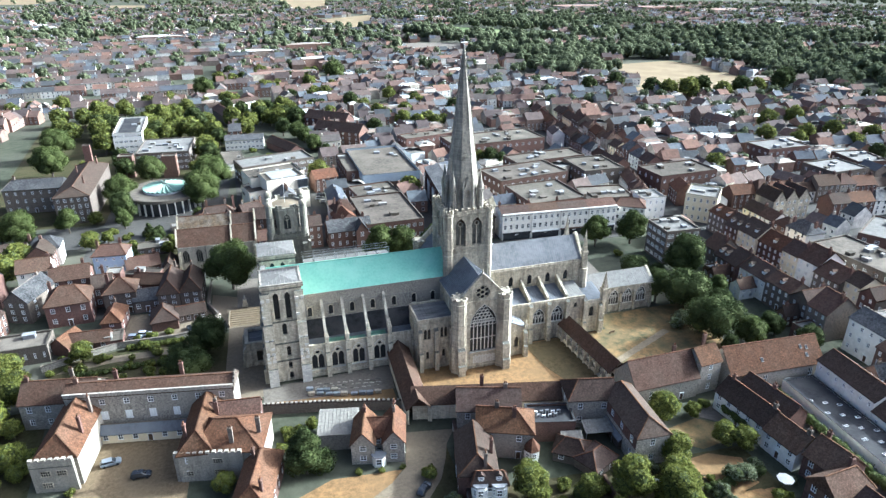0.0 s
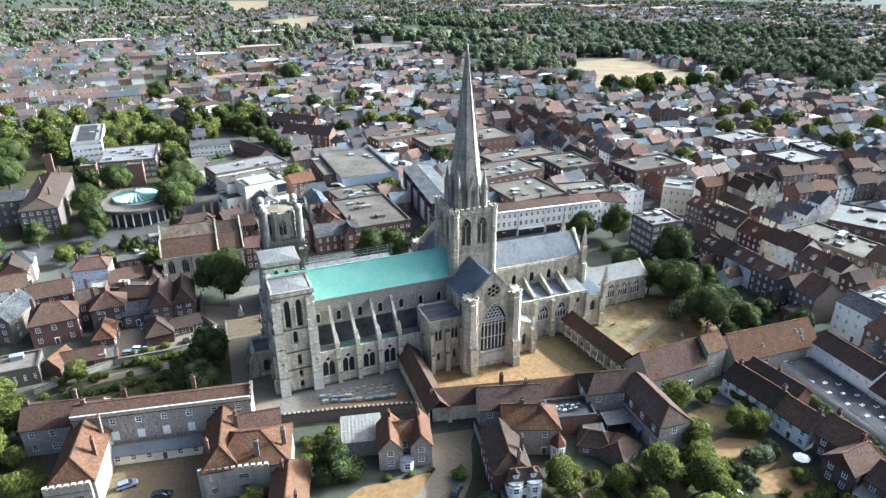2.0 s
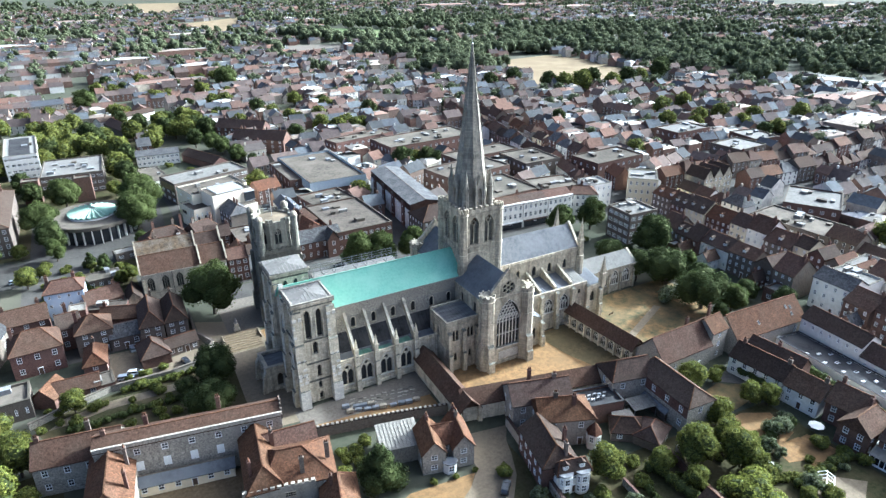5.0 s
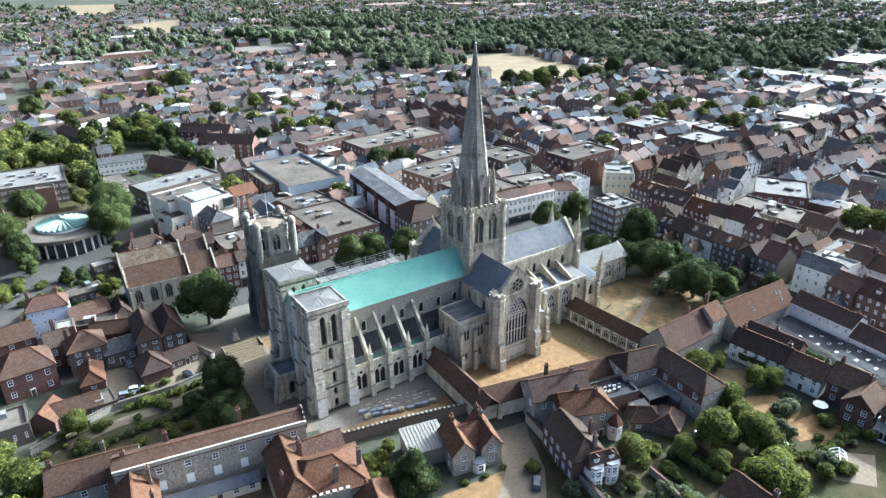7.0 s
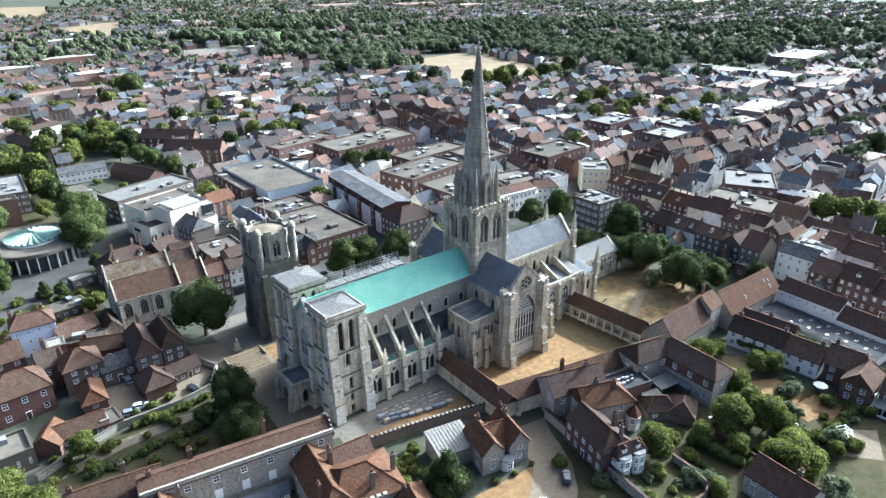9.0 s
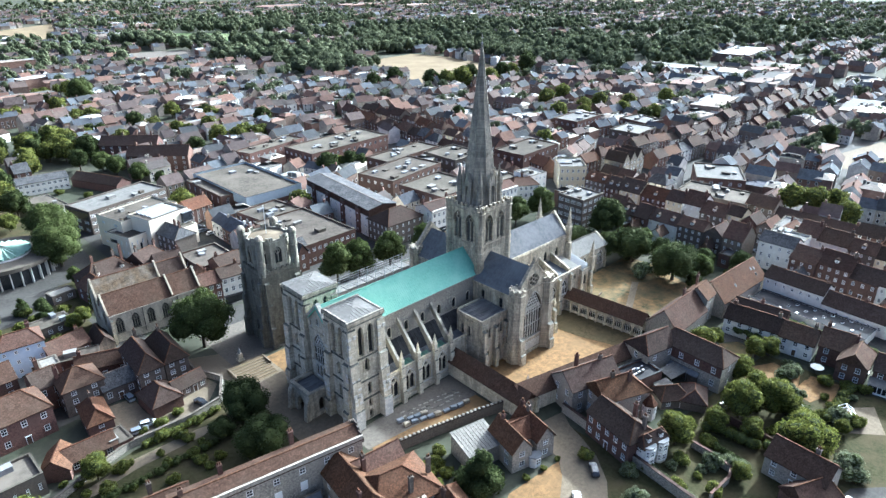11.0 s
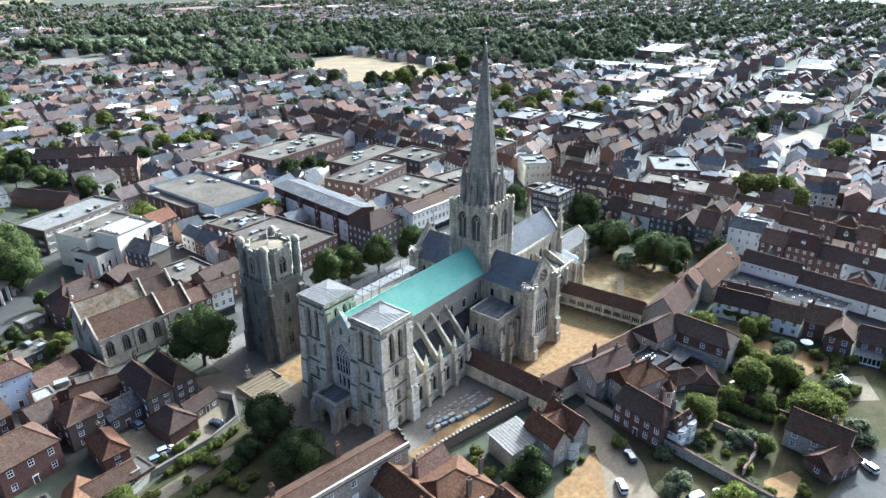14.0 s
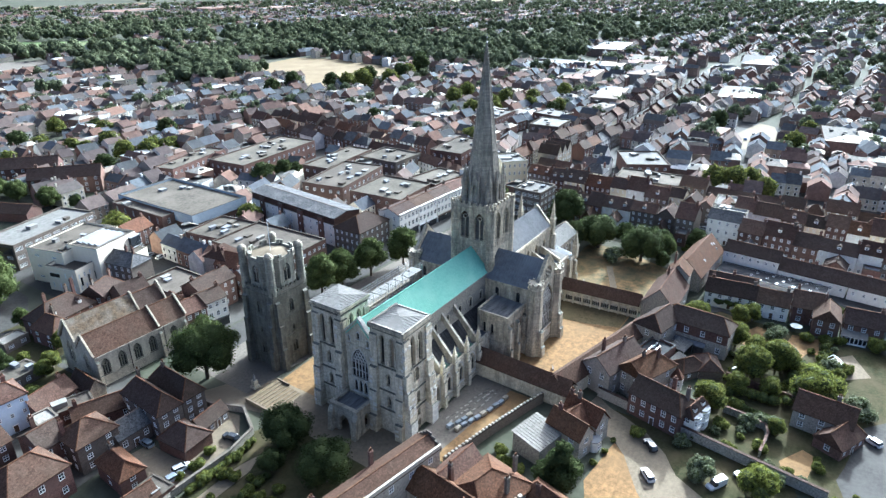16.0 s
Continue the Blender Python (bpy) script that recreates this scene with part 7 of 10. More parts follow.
house("long white rendered range with dark tiled roof", 85.4, -64.0, -94, 18.5, 8.4, 7.0, 9.6, RENDER, TILE_DARK, (0, 0), [(8.4, 0, 1.0)], 2, 0, 7, 0, 0, group="white range", win=(0.9, 1.2), door=False)
house("low white range with dark tiled roof", 83.5, -84.0, -94.5, 21.0, 7.8, 4.6, 7.8, RENDER, TILE_DARK, (0, 0), [(0, 0, 1.2)], 1, 0, 7, 0, 0, group="white range", win=(0.9, 1.2), door=False)
house("low white range with dark tiled roof", 81.6, -106.0, -94.5, 22.0, 7.8, 4.6, 7.8, RENDER, TILE_DARK, (0, 0), [(0, 0, 1.2)], 1, 0, 7, 0, 0, group="white range", win=(0.9, 1.2), door=False)
flat_block("black flat-roofed store with white skylights", 74.6, -72.0, -94, 34, 9.0, 3.0, RENDER, SLATE_BLACK, 1, units=0, name="flat_store", parapet=0.1)
for i in range(14):
    ob = thing("rooflight", "small white-rimmed rooflight on the black flat roof", "rooflight", 74.6 + (-2.6, 0.2, 2.9)[i % 3] + 0.07 * (i - 11), -72.0 + 8.0 - 1.7 * i, 2.96, -4, "store rooflights")
    bm = bmesh.new()
    box(bm, -0.55, -0.35, 0, 0.55, 0.35, 0.22)
    part("rim", bm, PAINT, ob)
    bm = bmesh.new()
    box(bm, -0.45, -0.26, 0.22, 0.45, 0.26, 0.26)
    part("pane", bm, GLASS, ob)
house("flint garden house with brown tiled roof", 1.0, -94.8, -95, 12.5, 8.0, 5.0, 8.2, FLINT, TILE, (0, 0), [(2, 1, 1.2)], 2, 3, 3, 1, 1)
house("low wing of the garden house", -4.2, -98.6, -25, 10.0, 6.4, 3.0, 5.8, BRICK, TILE, (0, 1.5), [], 1, 3, 0, 1, 1)

# west cluster beside the lane
house("three-storey pale blue house", -107.6, 71.0, -5, 11.0, 8.6, 9.2, 11.6, BLUE_PAINT, TILE, (2.5, 2.5), [(3, 1, 1.6), (-4.6, 1, 1.4)], 3, 4, 0, 1, 1, win=(0.9, 1.2))
house("row of low brown-roofed cottages", -97.8, 68.0, 12, 11, 7.0, 4.4, 7.3, BRICK, TILE, (0, 0), [(4, 0, 1.3)], 1, 4, 0, 1, 0)
house("grey rendered house with hipped red roof", -101.2, 43.4, 0, 9.5, 8.8, 7.4, 10.7, BRICK_GREY, CHURCH_TILE, (4.2, 4.2), [(-4, 2, 1.0)], 3, 2, 0, 2, 2)
house("long low brick range with a mossy tiled roof", -92.2, 53.4, -20, 13.5, 6.0, 3.8, 6.4, BRICK, CHURCH_TILE, (0, 0), [(-5.5, 0, 1.6)], 1, 3, 0, 0, 1, name="rear_range", category="outbuilding")
flat_block("low brick range under a grey felt roof", -97.2, 61.6, -16, 12.5, 5.4, 4.0, BRICK, FELT, 1, 3, units=1, name="rear_range", category="outbuilding", parapet=0.12, win=(2.0, 1.2))
flat_block("narrow brick stair house with a zinc roof", -104.6, 54.8, -4, 4.6, 5.2, 8.4, BRICK, OLD_ZINC, 3, 1, west=1, units=0, name="stair_house", category="house", parapet=0.15, win=(1.3, 1.5))
house("brick side house with white bay", -107.5, 50.0, 4, 6.0, 9.0, 7.0, 9.6, BRICK, TILE_DARK, (0, 0), [(0, 3, 1.8)], 2, 2, 0, 1, 1)
house("large brick house with tiled hipped roof", -115.8, 41.0, 4, 12.5, 11.0, 7.4, 11.2, BRICK, CHURCH_TILE, (4, 4), [(-5, 2, 1.0)], 2, 3, 0, 2, 2)
house("tall dark brick house, west gable", -85.9, 42.0, -93, 15.5, 6.4, 7.4, 11.2, BRICK_GREY, TILE_DARK, (2.5, 2.0), [(-6, 1, 1.4)], 3, 0, 4, 2, 0, group="double-roofed house")
house("tall dark brick house, east gable", -79.4, 41.6, -92, 14.5, 6.2, 7.4, 11.2, BRICK_GREY, TILE_DARK, (2.5, 2.0), [(-4, 0, 1.4)], 3, 3, 0, 2, 0, group="double-roofed house")
house("low hipped garage wing of dark brick", -87.4, 28.2, -86, 9.0, 7.6, 3.4, 6.6, BRICK, TILE_DARK, (3.0, 3.0), [], 1, 0, 0, 0, 0, name="garage_wing", category="garage", door=False)
house("low brick range with white windows by the lane", -79.8, 29.6, 8, 8.5, 4.4, 2.8, 4.8, BRICK_GREY, TILE_DARK, (0, 0), [], 1, 4, 0, 1, 0)
house("blue-grey slated link with white windows", -93.5, 41.5, 0, 8.0, 7.0, 4.2, 6.6, BRICK_GREY, SLATE, (0, 0), [], 1, 3, 0, 0, 0)
house("small brick cottage with orange roof", -101.8, 30.6, -94, 10.0, 5.6, 4.4, 7.0, BRICK, TILE_RED, (2.0, 2.0), [(-3, 0, 1.5)], 2, 2, 1, 1, 1)
flat_block("grey felt-roofed garage beside the lane", -100.6, 20.4, 4, 4.6, 6.6, 2.6, BRICK, FELT, 1, units=1, name="garage", category="garage", parapet=0.12)
house("long low orange-tiled range", -106.8, 20.2, -2, 10.5, 5.5, 3.0, 5.2, BRICK, CHURCH_TILE, (0, 0), [], 1, 3, 0, 1, 0)
house("brick outhouse with red roof", -113.0, 20.5, 60, 7.0, 6.0, 3.0, 5.6, BRICK, TILE_RED, (0, 0), [], 1, 1, 0, 1, 0)
flat_block("modern grey flat-roofed hall with tall slit windows", -124.0, 19.5, 2, 14, 9.0, 5.0, BRICK_GREY, FELT, 1, 6, east=2, units=1, win=(0.6, 1.8), name="hall", category="hall")
house("brick terrace end with slate roof", -118.5, 58.0, 4, 12, 9, 7.6, 10.6, BRICK, TILE, (0, 0), [(-5, 0, 1.4), (4, 1, 1.4)], 3, 3, 0, 1, 1)
house("grey rendered gabled house with slates", -128.5, 48.0, 70, 14, 7.5, 7.4, 11.0, BRICK_GREY, SLATE, (0, 0), [(5, 0, 1.2)], 3, 2, 3, 1, 2)
house("brick town house with sash windows", -131.0, 66.0, 6, 10, 9, 8.4, 11.4, RENDER, TILE, (0, 0), [(4.5, 0, 1.3)], 3, 3, 0, 1, 1)

# the church with twin tiled roofs
ch = thing("church", "pale rubble stone church with twin lichened tiled roofs", "church", -71.7, 70.5, 0, -1.5)
TAKEN.append((-71.7, 74.5, 14, 9, 0))
cs = Side(0, -4.3, 1, 0, 0, -1)
cwn = [-11.1, -6.5, -2.0, 2.5, 9.4]
bm = bmesh.new()
cs.panel(bm, rect(-13.6, -0.4, 13.6, 9.3), [arch(u, 3.2, 2.0, 4.7) for u in cwn], 0.8)
cs.block(bm, -13.6, 2.5, 13.6, 2.75, 0, 0.18)
cs.block(bm, -13.6, 8.7, 13.6, 9.2, 0, 0.2)
cw_ = Side(-13.6, 0, 0, -1, -1, 0)
cw_.panel(bm, [(-12.1, -0.4), (3.5, -0.4), (3.5, 9.3), (-0.2, 14.0), (-3.8, 10.4), (-8.0, 16.0), (-12.1, 10.0)], [arch(-0.2, 4.0, 2.2, 5.0), arch(-8.0, 4.0, 3.0, 6.5)], 0.8)
Side(13.6, 0, 0, 1, 1, 0).panel(bm, [(-3.5, -0.4), (12.1, -0.4), (12.1, 10.0), (8.0, 16.0), (3.8, 10.4), (0.2, 14.0), (-3.5, 9.3)], [], 0.8)
Side(0, 12.9, -1, 0, 0, 1).panel(bm, rect(-13.6, -0.4, 13.6, 10.0), [], 0.8)
part("wall", bm, PALE_RUBBLE, ch)
for u in cwn:
    stone_window(ch, cs, u, 3.2, 2.0, 4.7, 3, mat=STONE_DARK)
stone_window(ch, cw_, -0.2, 4.0, 2.2, 5.0, 3)
stone_window(ch, cw_, -8.0, 4.0, 3.0, 6.5, 3)
for u in (-13.2, 5.2, 13.2):
    buttress(cs, u, 0.8, ((4.2, 1.1), (8.0, 0.8)), ch)
for u in (-4.2, 6.4):
    bm = bmesh.new()
    bar(bm, cs.at(u, 1.0, 0.15), cs.at(u, 9.0, 0.15), 0.16)
    part("downpipe", bm, SLATE_BLACK, ch)
for name, x0, x1, y, W, ze, zr, skin in (("aisle_roof", -13.7, 13.7, 0.2, 8.4, 9.5, 14.3, CHURCH_TILE), ("nave_roof", -13.7, 5.2, 8.0, 8.9, 10.4, 16.4, LICHEN_TILE), ("chancel_roof", 5.2, 13.7, 8.0, 8.9, 10.2, 15.9, TILE_DARK)):
    bm = bmesh.new()
    gable_roof(bm, x1 - x0, W, ze, zr, end=0.0)
    bmesh.ops.translate(bm, verts=bm.verts[:], vec=((x0 + x1) / 2, y, 0))
    rf = part(name, bm, skin, ch)
    bm = bmesh.new()
    bar(bm, (x0, y, zr + 0.26), (x1, y, zr + 0.26), 0.3, 0.18)
    part("ridge_tiles", bm, TILE_RED, rf)
for x, up in ((-13.8, 0.3), (5.2, 0.5), (13.8, 0.6)):
    for y0, z0, y1, z1 in ((-4.4, 9.3, 0.2, 14.4), (0.2, 14.4, 3.9, 10.6), (3.9, 10.6, 8.0, 16.6), (8.0, 16.6, 12.6, 10.4)):
        bm = bmesh.new()
        bar(bm, (x, y0, z0 + up), (x, y1, z1 + up), 0.5, 0.6)
        part("gable_coping", bm, STONE, ch)
house("low church porch with dark tiles", -88.6, 66.5, -92, 9.0, 4.6, 3.4, 6.2, STONE, TILE_DARK, (0, 0), [], 1, 1, 0, 0, 1, name="porch", category="porch", door=False)

shop = house("white rendered three-storey shop with a dark front", -46.6, 70.0, -6, 7.0, 8.6, 9.4, 11.4, RENDER, TILE_DARK, (0, 0), [(3, 0, 1.4)], 3, 3, 0, 1, 1, name="shop", category="shop", door=False)
bm = bmesh.new()
box(bm, -3.2, -4.55, 0.1, 3.2, -4.25, 2.6)
part("shopfront", bm, GLASS, shop, "dark glazed shopfront")
bm = bmesh.new()
box(bm, -3.4, -4.9, 2.6, 3.4, -4.25, 3.1)
part("fascia", bm, SLATE, shop, "dark shop fascia")
house("brick shop house with sash windows beside the church", -53.6, 70.8, -6, 6.8, 9.0, 8.6, 11.0, BRICK, TILE, (0, 0), [(-2.6, 0, 1.5)], 3, 3, 0, 0, 1, name="shop", category="shop")
house("brick rear wing behind the shops", -51.0, 79.5, 84, 9.0, 6.5, 6.0, 8.6, BRICK, TILE, (0, 0), [(-3, 0, 1.5)], 2, 3, 3, 1, 1, name="rear_range", category="outbuilding")

# ---- larger town buildings round the close ----
lib = thing("library", "round flat-roofed library with a pale green pleated dome", "library", -96.0, 143.5)
TAKEN.append((-96, 143.5, 18, 18, 0))
bm = bmesh.new()
frustum(bm, 0, 0, -0.3, 15.2, 6.2, 15.2, 40)
part("wall", bm, GLASS, lib)
bm = bmesh.new()
frustum(bm, 0, 0, 6.2, 17.2, 7.6, 17.2, 44)
frustum(bm, 0, 0, 7.6, 16.6, 7.7, 16.6, 44)
part("roof", bm, FELT, lib)
for i in range(30):
    bm = bmesh.new()
    box(bm, 15.2, -0.16, -0.2, 16.2, 0.16, 6.2, 0, pose(0, 0, 0, 0, 0, 12 * i))
    part("fin", bm, RENDER, lib)
bm = bmesh.new()
frustum(bm, 0, 0, 7.7, 9.2, 8.5, 9.2, 40)
part("drum", bm, PAINT, lib)
bm = bmesh.new()
for i in range(26):
    a, b, c = (2 * math.pi * (i + k) / 26 for k in (0, 0.5, 1))
    p = lambda r, t, z: (r * math.cos(t), r * math.sin(t), z)  # noqa: E731
    faces(bm, [p(9.3, a, 8.4), p(9.5, b, 9.4), p(9.3, c, 8.4), p(1.0, b, 10.6)], [(0, 1, 3), (1, 2, 3), (0, 2, 1), (0, 3, 2)])
part("dome", bm, GREEN_GLASS, lib)

GAL = dict(name="gallery", category="gallery")
gal_back = flat_block("long grey back range of the gallery", -45.5, 172.5, 15, 37, 17, 9.6, BRICK_GREY, FELT_PALE, 3, 9, west=3, units=3, win=(3.0, 1.4), **GAL)
gal_block = flat_block("white modernist gallery block with flush slit windows", -47.5, 143.0, 15, 25.5, 16, 12.2, WARM_RENDER, FELT, 3, 2, west=2, units=3, win=(2.0, 0.9), **GAL)
gal_wing = flat_block("lower white gallery wing with a roof terrace", -55.5, 130.5, 15, 11, 13, 8.2, WARM_RENDER, FELT, 2, 5, west=4, units=0, win=(0.6, 1.8), parapet=0.9, **GAL)
gal_box = flat_block("cream upper gallery box with ribbed rooflights", -44.2, 130.5, 14, 17.5, 13.5, 13.6, WARM_RENDER, FELT, 3, 0, units=0, **GAL)
for ob, x0, y0, z0, x1, y1, z1 in ((gal_back, -18.56, -7.6, 6.0, -18.4, 7.4, 9.0), (gal_block, -4.5, -8.05, 9.2, -0.6, -7.9, 11.4), (gal_block, -12.8, -6.0, 4.2, -12.65, -1.0, 5.6),
                                   (gal_wing, -5.55, 1.0, 5.2, -5.4, 5.2, 6.6), (gal_wing, -4.2, -6.55, 2.6, -3.4, -6.4, 5.6), (gal_wing, -1.2, -6.55, 2.6, -0.4, -6.4, 5.6), (gal_wing, 1.8, -6.55, 2.6, 2.6, -6.4, 5.6)):
    bm = bmesh.new()
    box(bm, x0, y0, z0, x1, y1, z1)
    part("window", bm, GLASS, ob, "flush dark glass")
bm = bmesh.new()
box(bm, -11.8, -6.9, 12.2, 11.8, -3.6, 12.3)
part("roof_trough", bm, SLATE_BLACK, gal_block)
for i in range(7):
    bm = bmesh.new()
    box(bm, -10.8 + 3.1 * i, -6.4, 12.3, -9.2 + 3.1 * i, -4.2, 12.9)
    part("roof_unit", bm, LEAD_PALE if i % 2 else FELT, gal_block)
bm = bmesh.new()
box(bm, -3.5, -10.6, -0.2, 9.2, -6.78, 8.0)
part("lower_wall", bm, WARM_RENDER, gal_box)
bm = bmesh.new()
box(bm, -3.3, -10.4, 8.0, 9.0, -6.78, 8.06)
part("ledge_roof", bm, FELT, gal_box)
bm = bmesh.new()
box(bm, 5.2, -7.9, 9.0, 9.6, -2.5, 12.6)
bay = part("glass_bay", bm, GLASS, gal_box, "projecting dark glass corner bay")
for z0, z1 in ((8.7, 8.98), (12.62, 12.85)):
    bm = bmesh.new()
    box(bm, 5.1, -8.05, z0, 9.75, -2.4, z1)
    part("bay_frame", bm, LEAD, bay)
sky_l = thing("rooflight", "row of ribbed lead-grey rooflights on the gallery", "rooflight", -44.2, 131.0, 13.6, 14)
for i in range(4):
    bm = bmesh.new()
    faces(bm, [(-6, -5 + 2.6 * i, 0), (6, -5 + 2.6 * i, 0), (6, -3.2 + 2.6 * i, 0), (-6, -3.2 + 2.6 * i, 0), (-6, -5 + 2.6 * i, 0.25), (6, -5 + 2.6 * i, 0.25), (6, -3.2 + 2.6 * i, 1.0), (-6, -3.2 + 2.6 * i, 1.0)], BOX)
    part("rooflight_panel", bm, LEAD, sky_l)
house("wide brick house with a dark hipped roof and tall chimneys", -73.0, 108.0, 8, 17.0, 11.0, 5.2, 9.4, BRICK, TILE_DARK, (4.5, 4.5), [(-3.5, 0.5, 2.6), (4, 1, 2.2), (7.5, 3, 2.4)], 2, 4, 0, 2, 2, dormers=2)
house("brick cross wing with a brown hipped roof", -79.0, 100.5, -82, 10.0, 7.6, 5.0, 8.6, BRICK, TILE, (3.0, 3.0), [(-2, 2, 1.8)], 2, 2, 2, 2, 2)
house("brick house with dark tiled roof beside the gallery", -58.5, 108.5, 22, 10.5, 9.0, 6.0, 9.4, BRICK, TILE_DARK, (0, 2.5), [(-4, 0, 1.8), (4, 0, 1.6)], 2, 3, 0, 1, 2)
flat_block("low zinc-roofed garden annex", -88.0, 108.0, 10, 7.5, 5.0, 3.0, BRICK_GREY, OLD_ZINC, 1, 2, units=0, name="annex", category="outbuilding", parapet=0.12, win=(1.6, 1.2))
flat_block("low brown-brick garden house with a flat roof", -96.5, 88.0, 6, 11.0, 7.0, 3.2, BRICK_GREY, FELT, 1, 4, units=2, name="garden_house", category="house", parapet=0.15, win=(1.2, 1.4))
house("brown-brick house with cream gable and slate roof", -43.5, 117.0, 100, 12, 9, 8.4, 11.4, BRICK_GREY, SLATE, (3, 0), [(-3, 0, 2.2), (0, 0, 2.2)], 3, 0, 4, 3, 0)
ST = dict(name="store", category="store", parapet=0.9)
flat_block("brick base of the large store", 7.6, 156.8, 1, 27.6, 49.6, 4.8, BRICK, FELT, 1, 8, west=12, units=0, win=(2.4, 1.6), **ST)
flat_block("pale blue clad upper floor of the flat-roofed store", 7.6, 156.8, 1, 28.2, 50.2, 8.8, BLUE_CLAD, FELT, 1, 0, west=0, units=3, z0=5.75, **ST)
flat_block("red brick west wing of the store", -9.4, 160.0, 1, 6, 34, 8.2, BRICK, FELT, 2, 1, west=6, units=1, win=(1.2, 2.4), name="store", category="store")
flat_block("white rendered block between brick stair towers", 28.0, 103.0, -5.5, 14, 53, 8.8, RENDER, FELT, 3, 3, west=13, units=0, win=(1.2, 1.5), name="apartments", category="building", parapet=0.1)
house("brown tile-hung top floor of the white block", 28.2, 103.0, -95.5, 52.6, 13.6, 11.6, 12.9, TILE, SLATE, (0, 0), [], 1, 0, 0, 0, 0, name="attic", category="building", door=False)
for k in range(4):
    v = -19 + 12.5 * k
    flat_block("narrow red brick stair tower with a pale cap", 28.0 - 6.9 * math.cos(radians(5.5)) + v * math.sin(radians(5.5)), 103.0 + 7.1 * math.sin(radians(5.5)) + v * math.cos(radians(5.5)), -5.5, 1.6, 2.6, 10.4, BRICK, FELT, 3, 0, west=1, units=0, name="stair_tower", category="tower", group="stair towers", win=(0.7, 0.9))
flat_block("low flat-roofed shop block of brown brick with clerestory", -4.5, 89.0, 2, 23.5, 35, 8.0, BRICK, FELT, 2, 9, west=10, units=6, name="shop_block", category="shop", win=(1.5, 1.4))
flat_block("low brown felt-roofed shop annex", -3.5, 116.5, 8, 20, 19, 6.8, BRICK, FELT, 2, 3, west=4, units=7, name="shop_block", category="shop")
flat_block("grey felt-roofed hall behind the church", -43.0, 92.0, 1, 14, 17, 6.8, BRICK, FELT, 2, 3, west=4, units=2, name="hall", category="hall", win=(0.9, 1.5))
house("white-fronted brick shop house facing the street", -40.0, 78.5, 2, 14, 9, 9.2, 11.8, BRICK, TILE_DARK, (0, 0), [(-6, 0, 1.4), (5, 0, 1.4)], 3, 5, 0, 2, 0, win=(0.95, 1.5))
house("red-brick school range with stone bands and slate roof", -22.5, 75.5, 2, 17, 9, 7.0, 10.4, BRICK, SLATE, (0, 0), [(-8, 0, 1.6), (-2, 0, 1.6), (6, 0, 1.6)], 2, 6, 0, 0, 1, win=(0.9, 1.7))
house("stone-dressed cross gable of the school range", -18.0, 71.5, 92, 5, 4.6, 7.4, 10.6, BRICK, SLATE, (0, 0), [], 2, 0, 0, 0, 1, win=(1.2, 1.7), door=False)
house("dark brick offices under a hipped roof", 26.5, 70.0, 0, 18, 13, 9.0, 13.0, BRICK_GREY, TILE_DARK, (6, 6), [], 3, 6, 0, 0, 5, win=(0.9, 1.4))
for k in range(4):
    ob = house("white stuccoed terrace with tall sash windows over a dark shopfront", 43.5 + k * 12.4, 64.5 - 0.8 * k, -3, 12.3, 11, 10.6, 12.6, RENDER, TILE if k % 2 else TILE_DARK, (0, 0), [(-5.6, 1, 1.6)], 3, 5, 0, 0, 2 if k == 0 else 0, group="white terrace", win=(1.2, 2.0), name="terrace_house")
    bm = bmesh.new()
    Side(0, -5.5, 1, 0, 0, -1).block(bm, -5.7, 0.1, 5.7, 2.7, 0.02, 0.16)
    shop = part("shopfront", bm, GLASS, ob, "dark glazed shopfront")
    bm = bmesh.new()
    Side(0, -5.5, 1, 0, 0, -1).block(bm, -6.0, 2.7, 6.0, 3.2, 0.0, 0.35)
    part("fascia", bm, (CAR_DARK, PAINT, WOOD, PAINT)[k], shop)
    bm = bmesh.new()
    Side(0, -5.5, 1, 0, 0, -1).block(bm, -6.15, 10.3, 6.15, 11.3, -0.2, 0.35)
    part("cornice", bm, RENDER, ob)
house("white corner house with curved front", 95.5, 60.5, -32, 12, 10, 9.8, 12.0, RENDER, TILE, (2, 3), [(0, 2, 1.4)], 3, 5, 0, 3, 2, group="white terrace")
flat_block("white rendered flat-roofed corner block", 107.5, 66.0, -6, 11, 11, 10.6, RENDER, FELT_PALE, 3, 4, west=3, units=3, win=(1.0, 1.5), name="corner_block")
flat_block("cream three-storey bank with tall windows", 131.5, 60.0, -44, 13, 16, 11.6, CREAM, FELT_PALE, 3, 5, west=5, units=4, win=(1.0, 1.7), name="bank", category="bank")
flat_block("dark modern block with bronze window bands", 93.5, 27.5, -2, 14, 13, 12.6, BRICK_GREY, FELT_PALE, 4, 4, west=4, units=4, win=(2.4, 1.6), name="office_block", category="offices")


